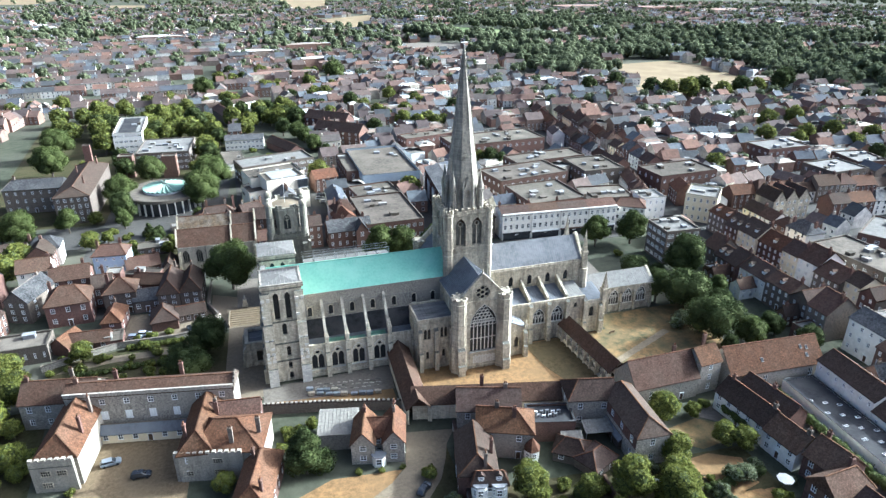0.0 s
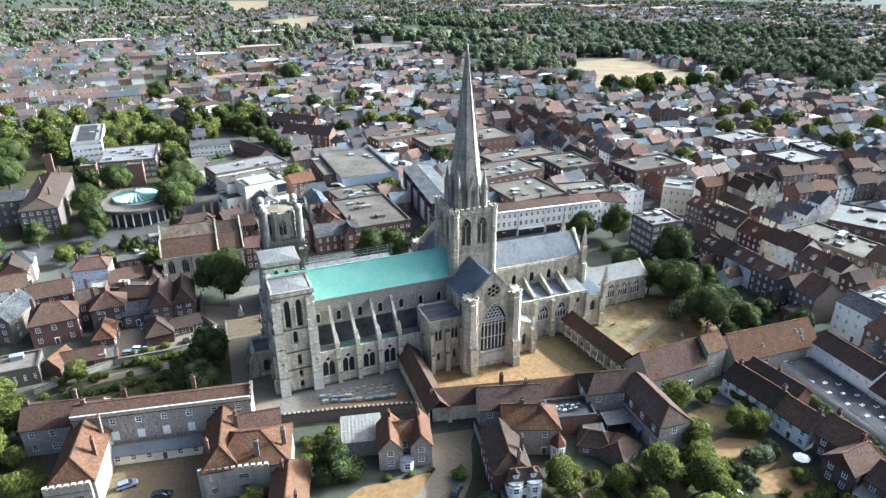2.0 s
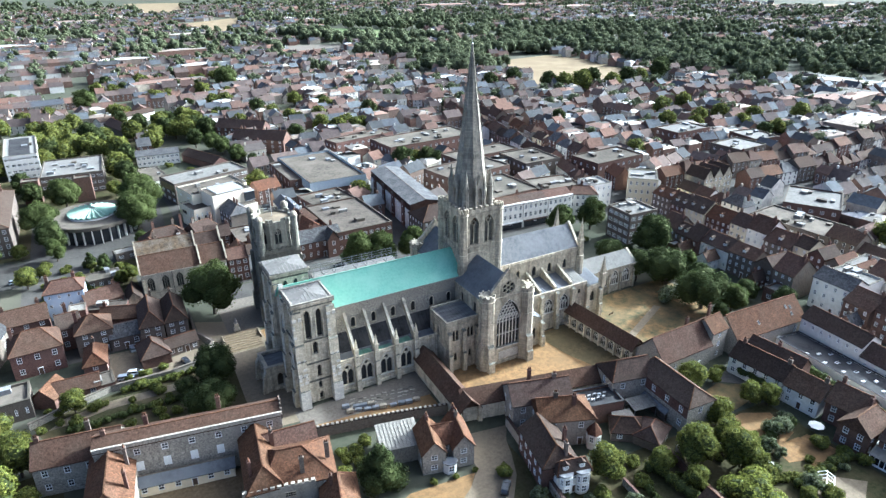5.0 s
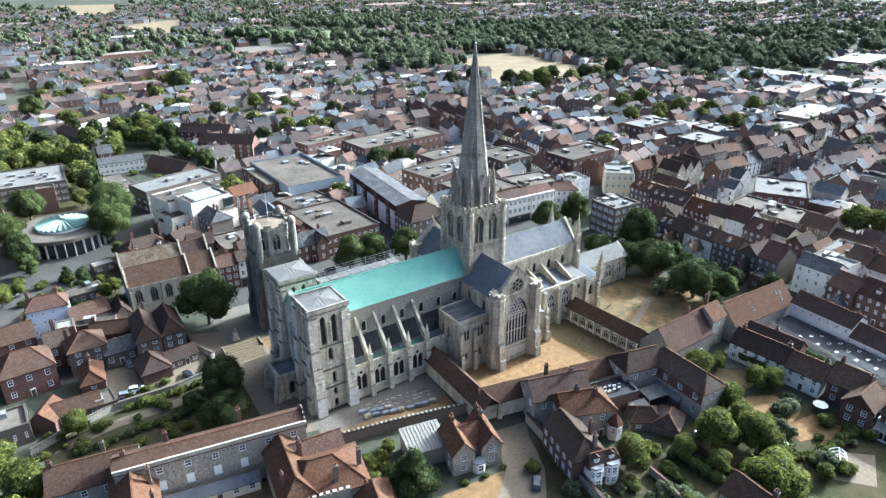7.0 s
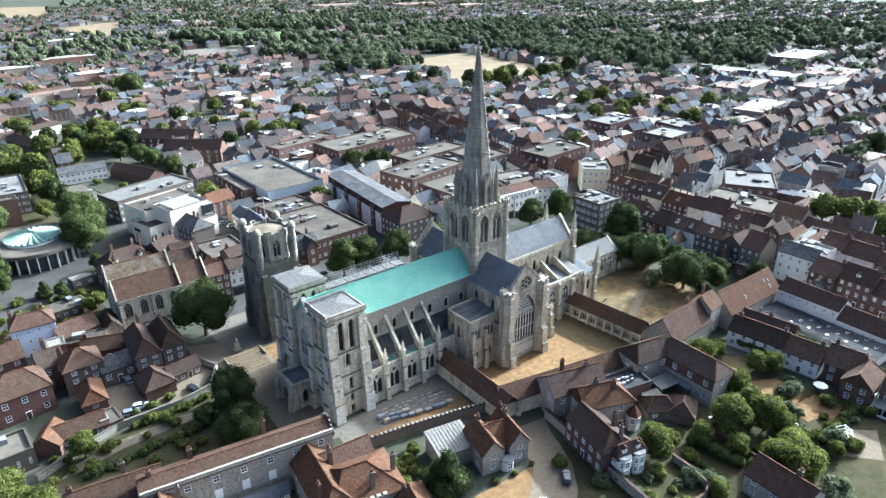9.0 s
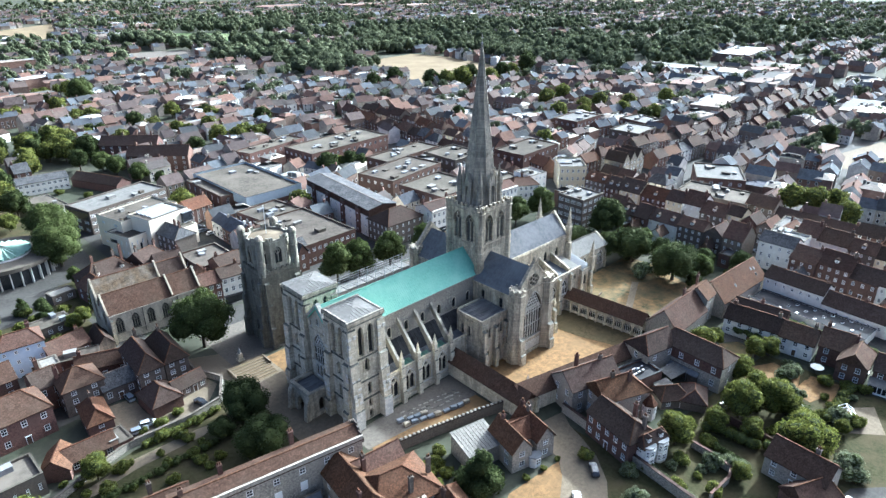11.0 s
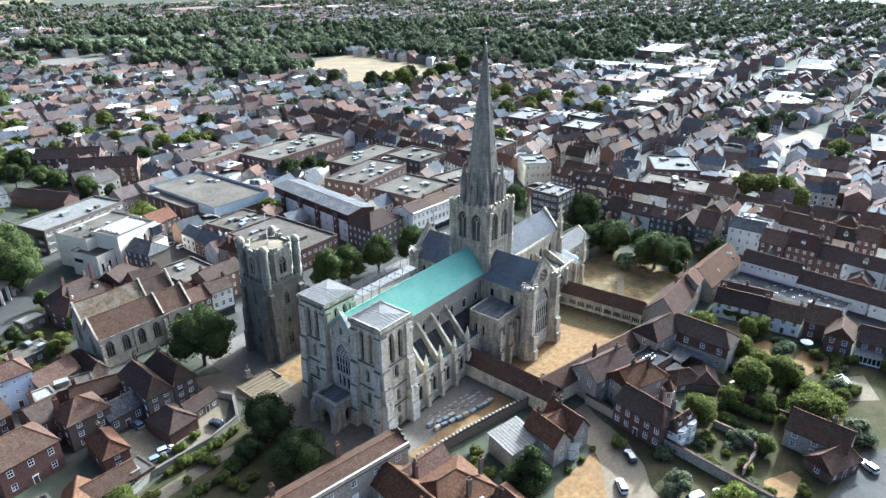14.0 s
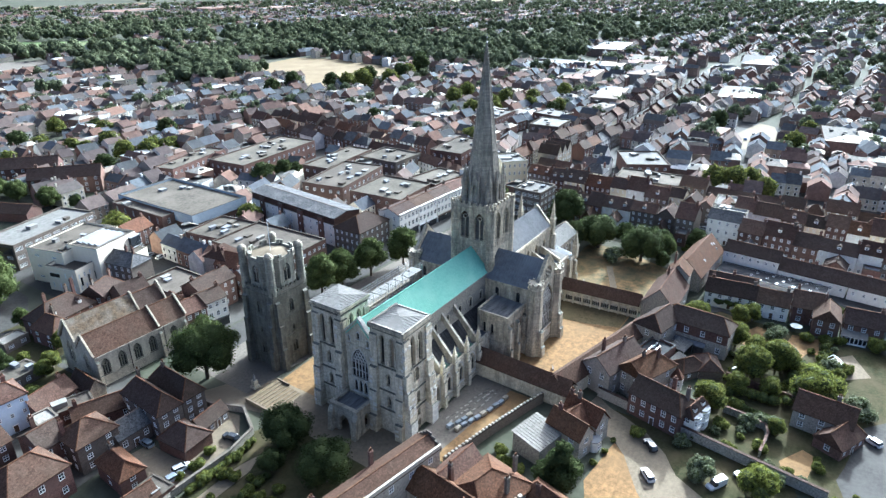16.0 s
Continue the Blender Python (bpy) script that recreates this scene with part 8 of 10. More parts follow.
def street_row(x, y0, y1, seed, label, face=-90, deep=10.0, yards=True):
    """An uneven row of old shop houses along the street, with low extensions in the yards behind."""
    r = random.Random(seed)
    y = y0
    while y > y1 + 6:
        L = r.choice((6.2, 7.4, 8.6, 10.2, 12.4))
        W = deep + r.uniform(-1.5, 1.8)
        wall, word = r.choice(((BRICK, "red-brick"), (BRICK, "red-brick"), (BRICK, "red-brick"), (BRICK_GREY, "brown-brick"), (BRICK_GREY, "brown-brick"), (CREAM, "cream rendered"), (RENDER, "white rendered")))
        roof, cover = r.choice(((TILE, "brown tiles"), (TILE, "brown tiles"), (TILE_DARK, "dark tiles"), (TILE_DARK, "dark tiles"), (TILE_DARK, "dark tiles"), (TILE, "brown tiles"), (TILE_RED, "orange tiles")))
        ze = r.uniform(6.8, 9.6)
        cross = r.random() < 0.22 and L < 9
        n = max(2, round(L / 2.6))
        if cross:
            house(f"{word} gable-fronted shop house with {cover}", x + r.uniform(-0.6, 0.6), y - L / 2, face + 90 + r.uniform(-2, 2), W, L - 0.1, ze, ze + L * 0.42, wall, roof, (0, 0), [(W / 2 - 1.2, 1.0, 1.0)], 3, 0, 0, 2, 2, name="shop_house", group=label, win=(0.95, 1.45), glaze=False)
        else:
            house(f"{word} shop house with {cover}", x + r.uniform(-0.8, 0.8), y - L / 2, face + r.uniform(-2, 2), L - 0.1, W, ze, ze + W * r.uniform(0.28, 0.42), wall, roof, (0, 0), [(L / 2 - 0.8, r.uniform(-1.5, 1.5), 1.5)], 3 if ze > 7.6 else 2, 0, n, 0, 0, dormers=r.choice((0, 0, 1, 2)), dorm_side=1, name="shop_house", group=label, win=(0.95, 1.45), glaze=False)
        if yards and r.random() < 0.75:
            l2, w2 = r.uniform(3.5, L * 0.75), r.uniform(4, 8)
            bx = x - deep / 2 - w2 / 2 - 0.6
            if r.random() < 0.5:
                flat_block("low flat-roofed rear extension of a shop", bx, y - L / 2 + r.uniform(-1, 1), face + r.uniform(-2, 2), l2, w2, r.uniform(3, 5.5), r.choice((BRICK, RENDER, BRICK_GREY)), r.choice((FELT, FELT_PALE, LEAD)), 1, 1, units=r.randint(0, 2), name="rear_extension", category="extension", group=label)
            else:
                house("low tiled rear wing of a shop house", bx, y - L / 2 + r.uniform(-1, 1), face + 90, w2 + 1.0, max(3.6, l2 * 0.8), 4.2, 6.6, r.choice((BRICK, RENDER)), r.choice((TILE, TILE_DARK, SLATE)), (0, 0), [(-w2 / 2 + 0.8, 0, 1.2)], 2, 2, 0, 0, 1, name="rear_wing", category="extension", group=label, glaze=False, door=False)
        y -= L


street_row(105.5, 19, -42, 21, "shopping street houses")
house("white three-storey shop with dark slate roof", 107.5, -49.5, -90, 12, 9, 10.4, 13.0, RENDER, SLATE, (0, 0), [], 3, 0, 4, 0, 0, name="shop_house", win=(1.0, 1.5))
flat_block("pale flat roof behind the white shop", 116.5, -49.0, 0, 9, 13, 9.6, RENDER, FELT_PALE, 3, 0, units=4, name="shop_block", category="shop")
street_row(105.0, -56, -135, 23, "shopping street houses", -93, 9.5)
street_row(128.0, 46, -130, 29, "shopping street houses east side", -90, 10.5, False)
SHOP = dict(name="shop_block", category="shop")
for label, x, y, turn, L, W, h, wall, roof, n in (
        ("broad brown-roofed shop behind the white terrace", 68.4, 87.5, 4, 27, 27, 8.6, BRICK, FELT, 7), ("brick shop with flat roof and plant", 93.5, 79.0, -8, 22, 17, 8.6, BRICK, FELT, 8),
        ("large dark-roofed store behind the street", 71.0, 118.5, 10, 38, 22, 9.0, BRICK, FELT, 10), ("flat-roofed brick shop with rooflights", 111.0, 121.0, 0, 22, 24, 8.6, BRICK_GREY, FELT, 6),
        ("pale flat-roofed shop with brick walls", 145.0, 98.5, 4, 33, 19, 9.6, BRICK, FELT, 5), ("long grey flat-roofed shop", 93.0, 141.5, 6, 41, 15, 8.6, BRICK, FELT, 6),
        ("pale-roofed offices in the town", 228.5, 124.0, 2, 28, 18, 9.0, BRICK, FELT_PALE, 6), ("pale flat-roofed hall in the town", 225.5, 81.0, 4, 23, 19, 9.0, BRICK_GREY, FELT_PALE, 4),
        ("large dark flat-roofed store off the street", 150.5, -7.0, 6, 18, 32, 7.6, BRICK_GREY, FELT, 9), ("wide flat-roofed store with pale edges", 181.0, 7.0, 30, 26, 22, 7.6, BRICK, FELT_PALE, 6),
        ("flat-roofed brick block in the town", 252.0, 91.0, -10, 18, 21, 9.0, BRICK, FELT_PALE, 3), ("broad shopping centre with pale roof plant", 79.0, 182.5, 5, 56, 24, 9.6, BRICK, FELT, 16), ("long brick shopping block with flat roof", 49.5, 206.0, 13, 41, 12, 8.6, BRICK, FELT, 5),
        ("white flat roof behind the white shop", 131.5, -46.5, 4, 14, 12, 8.8, RENDER, FELT_PALE, 3)):
    flat_block(label, x, y, turn, L, W, h, wall, roof, 2, max(2, int(L / 4)), west=max(2, int(W / 4)), units=n, **SHOP)
for k in range(3):
    house("tall gabled stone-fronted shop on the east street", 158.5 + 6.4 * k, 50.0, 90, 11, 6.2, 10.0, 14.0, STONE, TILE_DARK, (0, 0), [(4, 0, 1.4)], 3, 0, 0, 2, 2, name="shop_house", group="gabled shops", win=(1.2, 1.6), door=False, glaze=False)

# college buildings to the north-west
house("long brown-brick mansion block with white sashes and red roof", -131.5, 154.5, -90, 50, 14, 12.0, 15.0, BRICK_GREY, TILE_DARK, (5, 5), [(-20, 3, 2.2), (-6, -3, 2.0), (12, 3, 2.0)], 4, 0, 9, 5, 9, name="mansion_block", win=(1.2, 1.8))
house("brown-brick wing of the mansion with white sashes", -151.0, 155.0, -4, 24, 11, 11.0, 14.0, BRICK_GREY, SLATE, (3, 0), [(-8, 0, 1.6)], 3, 7, 0, 0, 0, name="mansion_block", win=(0.95, 1.6))
flat_block("tall square red brick flue behind the mansion", -133.0, 181.5, 2, 3.2, 3.2, 21.0, BRICK, FELT, 1, units=0, name="flue", category="chimney")
flat_block("brown office block with a pale roof terrace", -101.0, 217.0, -3, 27, 32, 9.6, BRICK_GREY, FELT_PALE, 3, 8, east=4, units=10, name="office_block", category="offices", win=(2.4, 1.3))
for x, y in ((-119.0, 195.5), (-97.5, 190.0)):
    flat_block("blunt red-brown brick stair tower", x, y, -3, 7.0, 6.0, 11.0, BRICK, FELT, 1, units=0, name="stair_tower", category="tower")
flat_block("white office block with solar panels on the roof", -124.5, 262.0, 2, 15.5, 44, 12.6, RENDER, LEAD_PALE, 4, 6, east=11, units=2, name="office_block", category="offices", win=(2.0, 1.2))
sol = thing("solar_array", "rows of dark solar panels on the office roof", "solar panels", -124.5, 262.0, 12.6, 2)
for i in range(12):
    bm = bmesh.new()
    faces(bm, [(-5, -20 + 3.3 * i, 0.1), (4.5, -20 + 3.3 * i, 0.1), (4.5, -18.2 + 3.3 * i, 0.5), (-5, -18.2 + 3.3 * i, 0.5), (-5, -20 + 3.3 * i, 0.16), (4.5, -20 + 3.3 * i, 0.16), (4.5, -18.2 + 3.3 * i, 0.56), (-5, -18.2 + 3.3 * i, 0.56)], BOX)
    part("panel", bm, SLATE_BLACK, sol)
house("white two-storey offices with slate roof", -59.3, 237.8, -4, 22, 10, 6.0, 8.0, RENDER, SLATE, (0, 0), [], 2, 9, 0, 0, 0, name="office_block", category="offices", win=(1.6, 1.3), door=False)
flat_block("low white annexe with a brown felt roof", -66.0, 204.0, 8, 11, 27, 3.6, RENDER, FELT, 1, 3, west=8, units=1, name="annexe", category="annexe", win=(1.8, 1.2), parapet=0.2)
house("long white terrace with dark roof beyond the trees", -66.0, 352.0, 30, 42, 8, 5.5, 7.6, RENDER, TILE_DARK, (0, 0), [(-14, 0, 1.2), (0, 0, 1.2), (14, 0, 1.2)], 2, 9, 0, 0, 1, name="terrace", category="terrace", win=(1.4, 1.2), door=False)
house("long brown brick house with dark tiles among gardens", -70.5, 319.0, -74, 36, 10, 5.2, 8.4, BRICK_GREY, TILE_DARK, (0, 0), [(-12, 0, 1.2), (8, 0, 1.2)], 2, 5, 0, 0, 2, name="house", win=(1.4, 1.2))
for x, y, turn, long in ((-4.5, 267.0, -42, 32), (-1.5, 234.0, -40, 32)):
    house("tall red-brick terrace with dormers and dark tiled roof", x, y, turn, long, 11, 8.4, 12.6, BRICK, TILE_DARK, (0, 0), [(-12, 0, 1.8), (-4, 0, 1.8), (4, 0, 1.8), (12, 0, 1.8)], 3, 7, 0, 0, 2, name="terrace", category="terrace", win=(1.3, 1.6))
house("brown-roofed hall among the trees", -37.0, 222.0, -66, 30, 9, 4.0, 6.8, BRICK, TILE_DARK, (0, 0), [], 1, 5, 0, 0, 1, name="hall", category="hall")


# ---- town beyond: rows of houses round blocks ----
PROTO = []


def proto(label, L, W, ze, zr, wall, roof, hip=(0, 0), floors=2, n=3, chim=True):
    """A plain town house, to be repeated along the streets: wall, roof, chimneys and windows."""
    ob = thing("town_house", label, "house", 0, 0, 0, 0, "town houses")
    bm = bmesh.new()
    hl, hw = L / 2, W / 2
    for s, long, i, g in ((Side(0, -hw, 1, 0, 0, -1), L, 0, 0), (Side(0, hw, -1, 0, 0, 1), L, 0, 0), (Side(hl, 0, 0, 1, 1, 0), W, 0.3, not hip[1]), (Side(-hl, 0, 0, -1, -1, 0), W, 0.3, not hip[0])):
        half = long / 2 - i
        s.panel(bm, [(-half, -0.4), (half, -0.4), (half, ze)] + ([(0, zr - 0.05)] if g else []) + [(-half, ze)], [], 0.3)
    part("wall", bm, wall, ob)
    bm = bmesh.new()
    gable_roof(bm, L, W, ze, zr, hip=hip, end=0.1)
    part("roof", bm, roof, ob)
    st = (ze - 0.3) / floors
    for q in (-1, 1):
        s = Side(0, q * hw, -q, 0, 0, q)
        bm = bmesh.new()
        for i in range(n):
            for f in range(floors):
                u, v = -hl + L * (i + 0.5) / n, 0.3 + st * (f + 0.52)
                s.block(bm, u - 0.55, v - 0.75, u + 0.55, v + 0.75, -0.05, 0.05, 0)
                s.block(bm, u - 0.45, v - 0.65, u + 0.45, v - 0.05, -0.02, 0.07, 1)
                s.block(bm, u - 0.45, v + 0.05, u + 0.45, v + 0.65, -0.02, 0.07, 1)
        part("glazing", bm, (PAINT, GLASS), ob, kind="stuff")
    if chim:
        bm = bmesh.new()
        box(bm, hl - 1.3, -0.5, zr - 1.2, hl - 0.4, 0.5, zr + 1.3)
        for y in (-0.25, 0.25):
            frustum(bm, hl - 0.85, y, zr + 1.3, 0.16, zr + 1.8, 0.13, 6)
        part("chimney", bm, BRICK, ob)
    PROTO.append((ob, L, W))


for k, (wall, roof) in enumerate(((BRICK, TILE), (BRICK, TILE_DARK), (BRICK_GREY, TILE), (RENDER, TILE), (RENDER, SLATE), (BRICK, SLATE), (CREAM, TILE_DARK), (BRICK, TILE_RED), (FLINT, TILE), (RENDER, TILE_DARK))):
    name = {"red_brick": "red-brick", "brown_grey_brick": "brown-brick", "white_render": "white rendered", "cream_render": "cream rendered", "flint_rubble": "flint"}[wall.name]
    cover = {"clay_tile": "brown tiled", "mossy_dark_tile": "dark tiled", "grey_slate": "grey slated", "orange_clay_tile": "orange tiled"}[roof.name]
    L, W = (7.5, 9.5, 12.0, 8.5, 10.5)[k % 5], (8.0, 8.8, 9.5)[k % 3]
    proto(f"{name} town house with {cover} roof", L, W, 5.6 + 1.3 * (k % 3), 8.6 + 1.6 * (k % 3), wall, roof, (0, 0) if k % 4 else (3, 3), 2 + (k % 3 > 0), 2 + (L > 8) + (L > 11))


def free(x, y, r, pad=0.0):
    for a, b, hl, hw, turn in TAKEN:
        dx, dy = x - a, y - b
        if abs(dx) > 80 or abs(dy) > 80:
            continue
        c, s = math.cos(radians(turn)), math.sin(radians(turn))
        if max(abs(dx * c + dy * s) - hl, abs(dy * c - dx * s) - hw) < r * 0.75 + pad:
            return False
    return True


def segment(x, y, a, b):
    ax, ay, bx, by = *a, *b
    t = max(0, min(1, ((x - ax) * (bx - ax) + (y - ay) * (by - ay)) / ((bx - ax) ** 2 + (by - ay) ** 2)))
    return math.hypot(x - ax - t * (bx - ax), y - ay - t * (by - ay))


STREETS = (((117, 62), (117, -170), 8), ((112, 60), (185, 55), 6), ((185, 55), (250, 49), 6), ((250, 49), (352, 50), 6), ((352, 50), (620, 60), 6), ((120, 62), (137, 119), 6), ((137, 119), (139, 165), 6), ((139, 165), (150, 260), 6), ((-62, 57), (118, 55), 9))
OPEN = ((295, -30, 34, 12),)                        # car park: x, y, half sizes
PARK = ((240, 335), (285, 350), (293, 392), (335, 478), (405, 487), (420, 440), (405, 350), (345, 300), (305, 290), (270, 300))
SPORTS = ((290, 960), (415, 805), (370, 715), (258, 830))
PARKING = ((140, 625), (150, 750), (238, 718), (200, 600))
STUBBLE = (((66, 1400), (62, 1890), (205, 1850), (140, 1420)), ((95, 970), (95, 1160), (222, 1260), (166, 1000)), ((-320, 1490), (-365, 1747), (-270, 1718), (-253, 1505)),
           ((620, 1560), (900, 1500), (980, 1640), (660, 1720)), ((1300, 900), (1500, 760), (1600, 880), (1380, 1010)), ((-760, 1900), (-560, 1830), (-520, 2050), (-740, 2110)), ((420, 2000), (700, 1950), (720, 2120), (440, 2180)))
WOODS = (                   # outlines, and how many trees stand in each
    (((424, 480), (440, 440), (425, 350), (440, 262), (560, 190), (700, 250), (690, 420), (600, 560), (470, 560)), 330), (((225, 420), (280, 405), (300, 470), (330, 500), (440, 500), (440, 590), (320, 600), (240, 640), (205, 590), (235, 520)), 230),
    (((440, 590), (620, 570), (760, 480), (880, 560), (700, 740), (440, 800), (400, 700)), 240), (((250, 690), (375, 650), (372, 705), (258, 815), (200, 900), (180, 790)), 110), (((290, 970), (420, 815), (640, 860), (620, 960), (330, 1060)), 170),
    (((700, 220), (960, 120), (1150, 160), (1000, 420), (760, 460)), 190), (((-60, 700), (130, 640), (140, 760), (80, 860), (-40, 840)), 40), (((-420, 870), (-180, 850), (40, 900), (60, 1010), (-200, 1060), (-420, 1000)), 60),
    (((-600, 1150), (-120, 1110), (90, 1200), (60, 1400), (-300, 1450), (-600, 1380)), 70), (((170, 1020), (330, 1080), (700, 1020), (720, 1120), (230, 1250)), 70), (((650, 1330), (1100, 900), (1300, 950), (900, 1480)), 80),
    (((1000, 700), (1350, 420), (1500, 620), (1150, 880)), 70), (((-700, 1760), (60, 1420), (60, 1900), (-600, 2100)), 90), (((220, 1420), (640, 1400), (640, 1950), (220, 1900)), 80), (((1150, 60), (1700, -120), (1800, 300), (1300, 380)), 150),
    (((900, 1700), (1600, 1100), (1800, 1300), (1000, 1950)), 150))


def inside(x, y, poly):
    """Whether a place lies within an outline."""
    hit, j = False, len(poly) - 1
    for i, (ax, ay) in enumerate(poly):
        bx, by = poly[j]
        if (ay > y) != (by > y) and x < (bx - ax) * (y - ay) / (by - ay) + ax:
            hit = not hit
        j = i
    return hit


def green(x, y):
    return any(inside(x, y, q) for q in (PARK, SPORTS, PARKING, *STUBBLE, *(w for w, _ in WOODS[:6])))


def open_land(x, y, pad=0.0):
    if -118 < x < 100 and -175 < y < 62 or x < -117 and y < 30 or -60 < x < 112 and 50 < y < 64:
        return True
    if -205 < x < -68 and 100 < y < 345 or -62 <= x < -22 and 185 < y < 345:
        return True
    if any(segment(x, y, a, b) < w + pad for a, b, w in STREETS):
        return True
    if -345 < x < -78 and 395 < y < 800:        # ground of the white terraces
        return True
    return green(x, y) or any(abs(x - a) < w + pad and abs(y - b) < h + pad for a, b, w, h in OPEN)


rnd = random.Random(11)
COPIES = []
far_v, far_f, far_m = [], [], []


def far_house(x, y, a, L, W, ze, zr, flat=False, paint=0):
    """Adds one distant house to the joined town."""
    c, s = math.cos(a), math.sin(a)
    k = len(far_v)
    put = lambda u, v, z: far_v.append((x + u * c - v * s, y + u * s + v * c, z))  # noqa: E731
    hl, hw = L / 2, W / 2
    for z in (-0.3, ze):
        for u, v in ((-hl, -hw), (hl, -hw), (hl, hw), (-hl, hw)):
            put(u, v, z)
    put(-hl, 0, zr), put(hl, 0, zr)
    if flat:
        far_f.extend([(k, k + 1, k + 5, k + 4), (k + 1, k + 2, k + 6, k + 5), (k + 2, k + 3, k + 7, k + 6), (k + 3, k, k + 4, k + 7)])
        far_m.extend([0] * 4)
        j = len(far_v)
        for u, v in ((-hl - 0.2, -hw - 0.2), (hl + 0.2, -hw - 0.2), (hl + 0.2, hw + 0.2), (-hl - 0.2, hw + 0.2)):
            put(u, v, ze + 0.02)
        for u, v in ((-hl * 0.4, -hw * 0.4), (hl * 0.3, -hw * 0.4), (hl * 0.3, hw * 0.2), (-hl * 0.4, hw * 0.2)):
            put(u, v, ze + 1.5)
        far_f.extend([(j, j + 1, j + 2, j + 3), (j + 4, j + 5, j + 6, j + 7), (j, j + 1, j + 5, j + 4), (j + 3, j, j + 4, j + 7)])
        far_m.extend([2, 2, 0, 0])
        for _ in range(rnd.randint(1, 5) if L > 9 and math.hypot(x, y) < 700 else 0):      # roof plant
            u0, v0, p, q = rnd.uniform(-hl * 0.8, hl * 0.6), rnd.uniform(-hw * 0.8, hw * 0.6), rnd.uniform(1, 3), rnd.uniform(0.8, 2)
            j = len(far_v)
            for z in (ze, ze + rnd.uniform(0.7, 1.9)):
                for u, v in ((u0, v0), (u0 + p, v0), (u0 + p, v0 + q), (u0, v0 + q)):
                    put(u, v, z)
            far_f.extend([(j, j + 1, j + 5, j + 4), (j + 1, j + 2, j + 6, j + 5), (j + 2, j + 3, j + 7, j + 6), (j + 3, j, j + 4, j + 7), (j + 4, j + 5, j + 6, j + 7)])
            far_m.extend([2] * 5)
        return
    far_f.extend([(k, k + 1, k + 5, k + 4), (k + 1, k + 2, k + 6, k + 9, k + 5), (k + 2, k + 3, k + 7, k + 6), (k + 3, k, k + 4, k + 8, k + 7)])
    far_m.extend([paint] * 4)
    j = len(far_v)
    o, t = 0.35, (zr - ze) / hw
    for u in (-hl - 0.2, hl + 0.2):
        put(u, -hw - o, ze - o * t + 0.12), put(u, 0, zr + 0.12), put(u, hw + o, ze - o * t + 0.12)
    far_f.extend([(j, j + 3, j + 4, j + 1), (j + 1, j + 4, j + 5, j + 2)])
    far_m.extend([1, 1])
    j = len(far_v)
    u0 = hl * 0.7
    for z in (zr - 1, zr + 1.3):
        for u, v in ((u0 - 0.4, -0.4), (u0 + 0.4, -0.4), (u0 + 0.4, 0.4), (u0 - 0.4, 0.4)):
            put(u, v, z)
    far_f.extend([(j, j + 1, j + 5, j + 4), (j + 1, j + 2, j + 6, j + 5), (j + 2, j + 3, j + 7, j + 6), (j + 3, j, j + 4, j + 7), (j + 4, j + 5, j + 6, j + 7)])
    far_m.extend([0] * 5)
    if math.hypot(x, y) < 520:
        for q in (-1, 1):
            n = max(2, int(L / 3))
            for i in range(n):
                for z in (1.6, 4.2):
                    if z + 0.7 > ze:
                        continue
                    u = -hl + L * (i + 0.5) / n
                    for e, off, m_ in ((0.14, 0.04, 5), (0.0, 0.07, 3)):
                        j = len(far_v)
                        for du, dz in ((-0.45, -0.65), (0.45, -0.65), (0.45, 0.65), (-0.45, 0.65)):
                            put(u + math.copysign(abs(du) + e, du), q * (hw + off), z + math.copysign(abs(dz) + e, dz))
                        far_f.append((j, j + 1, j + 2, j + 3))
                        far_m.append(m_)


def seen(x, y):
    """Whether a place lies in the sector of town that the flight looks over."""
    d = math.hypot(x + 60, y + 160)
    a = math.degrees(math.atan2(x + 60, y + 160))
    return -24 < a < 102 and d < 1900


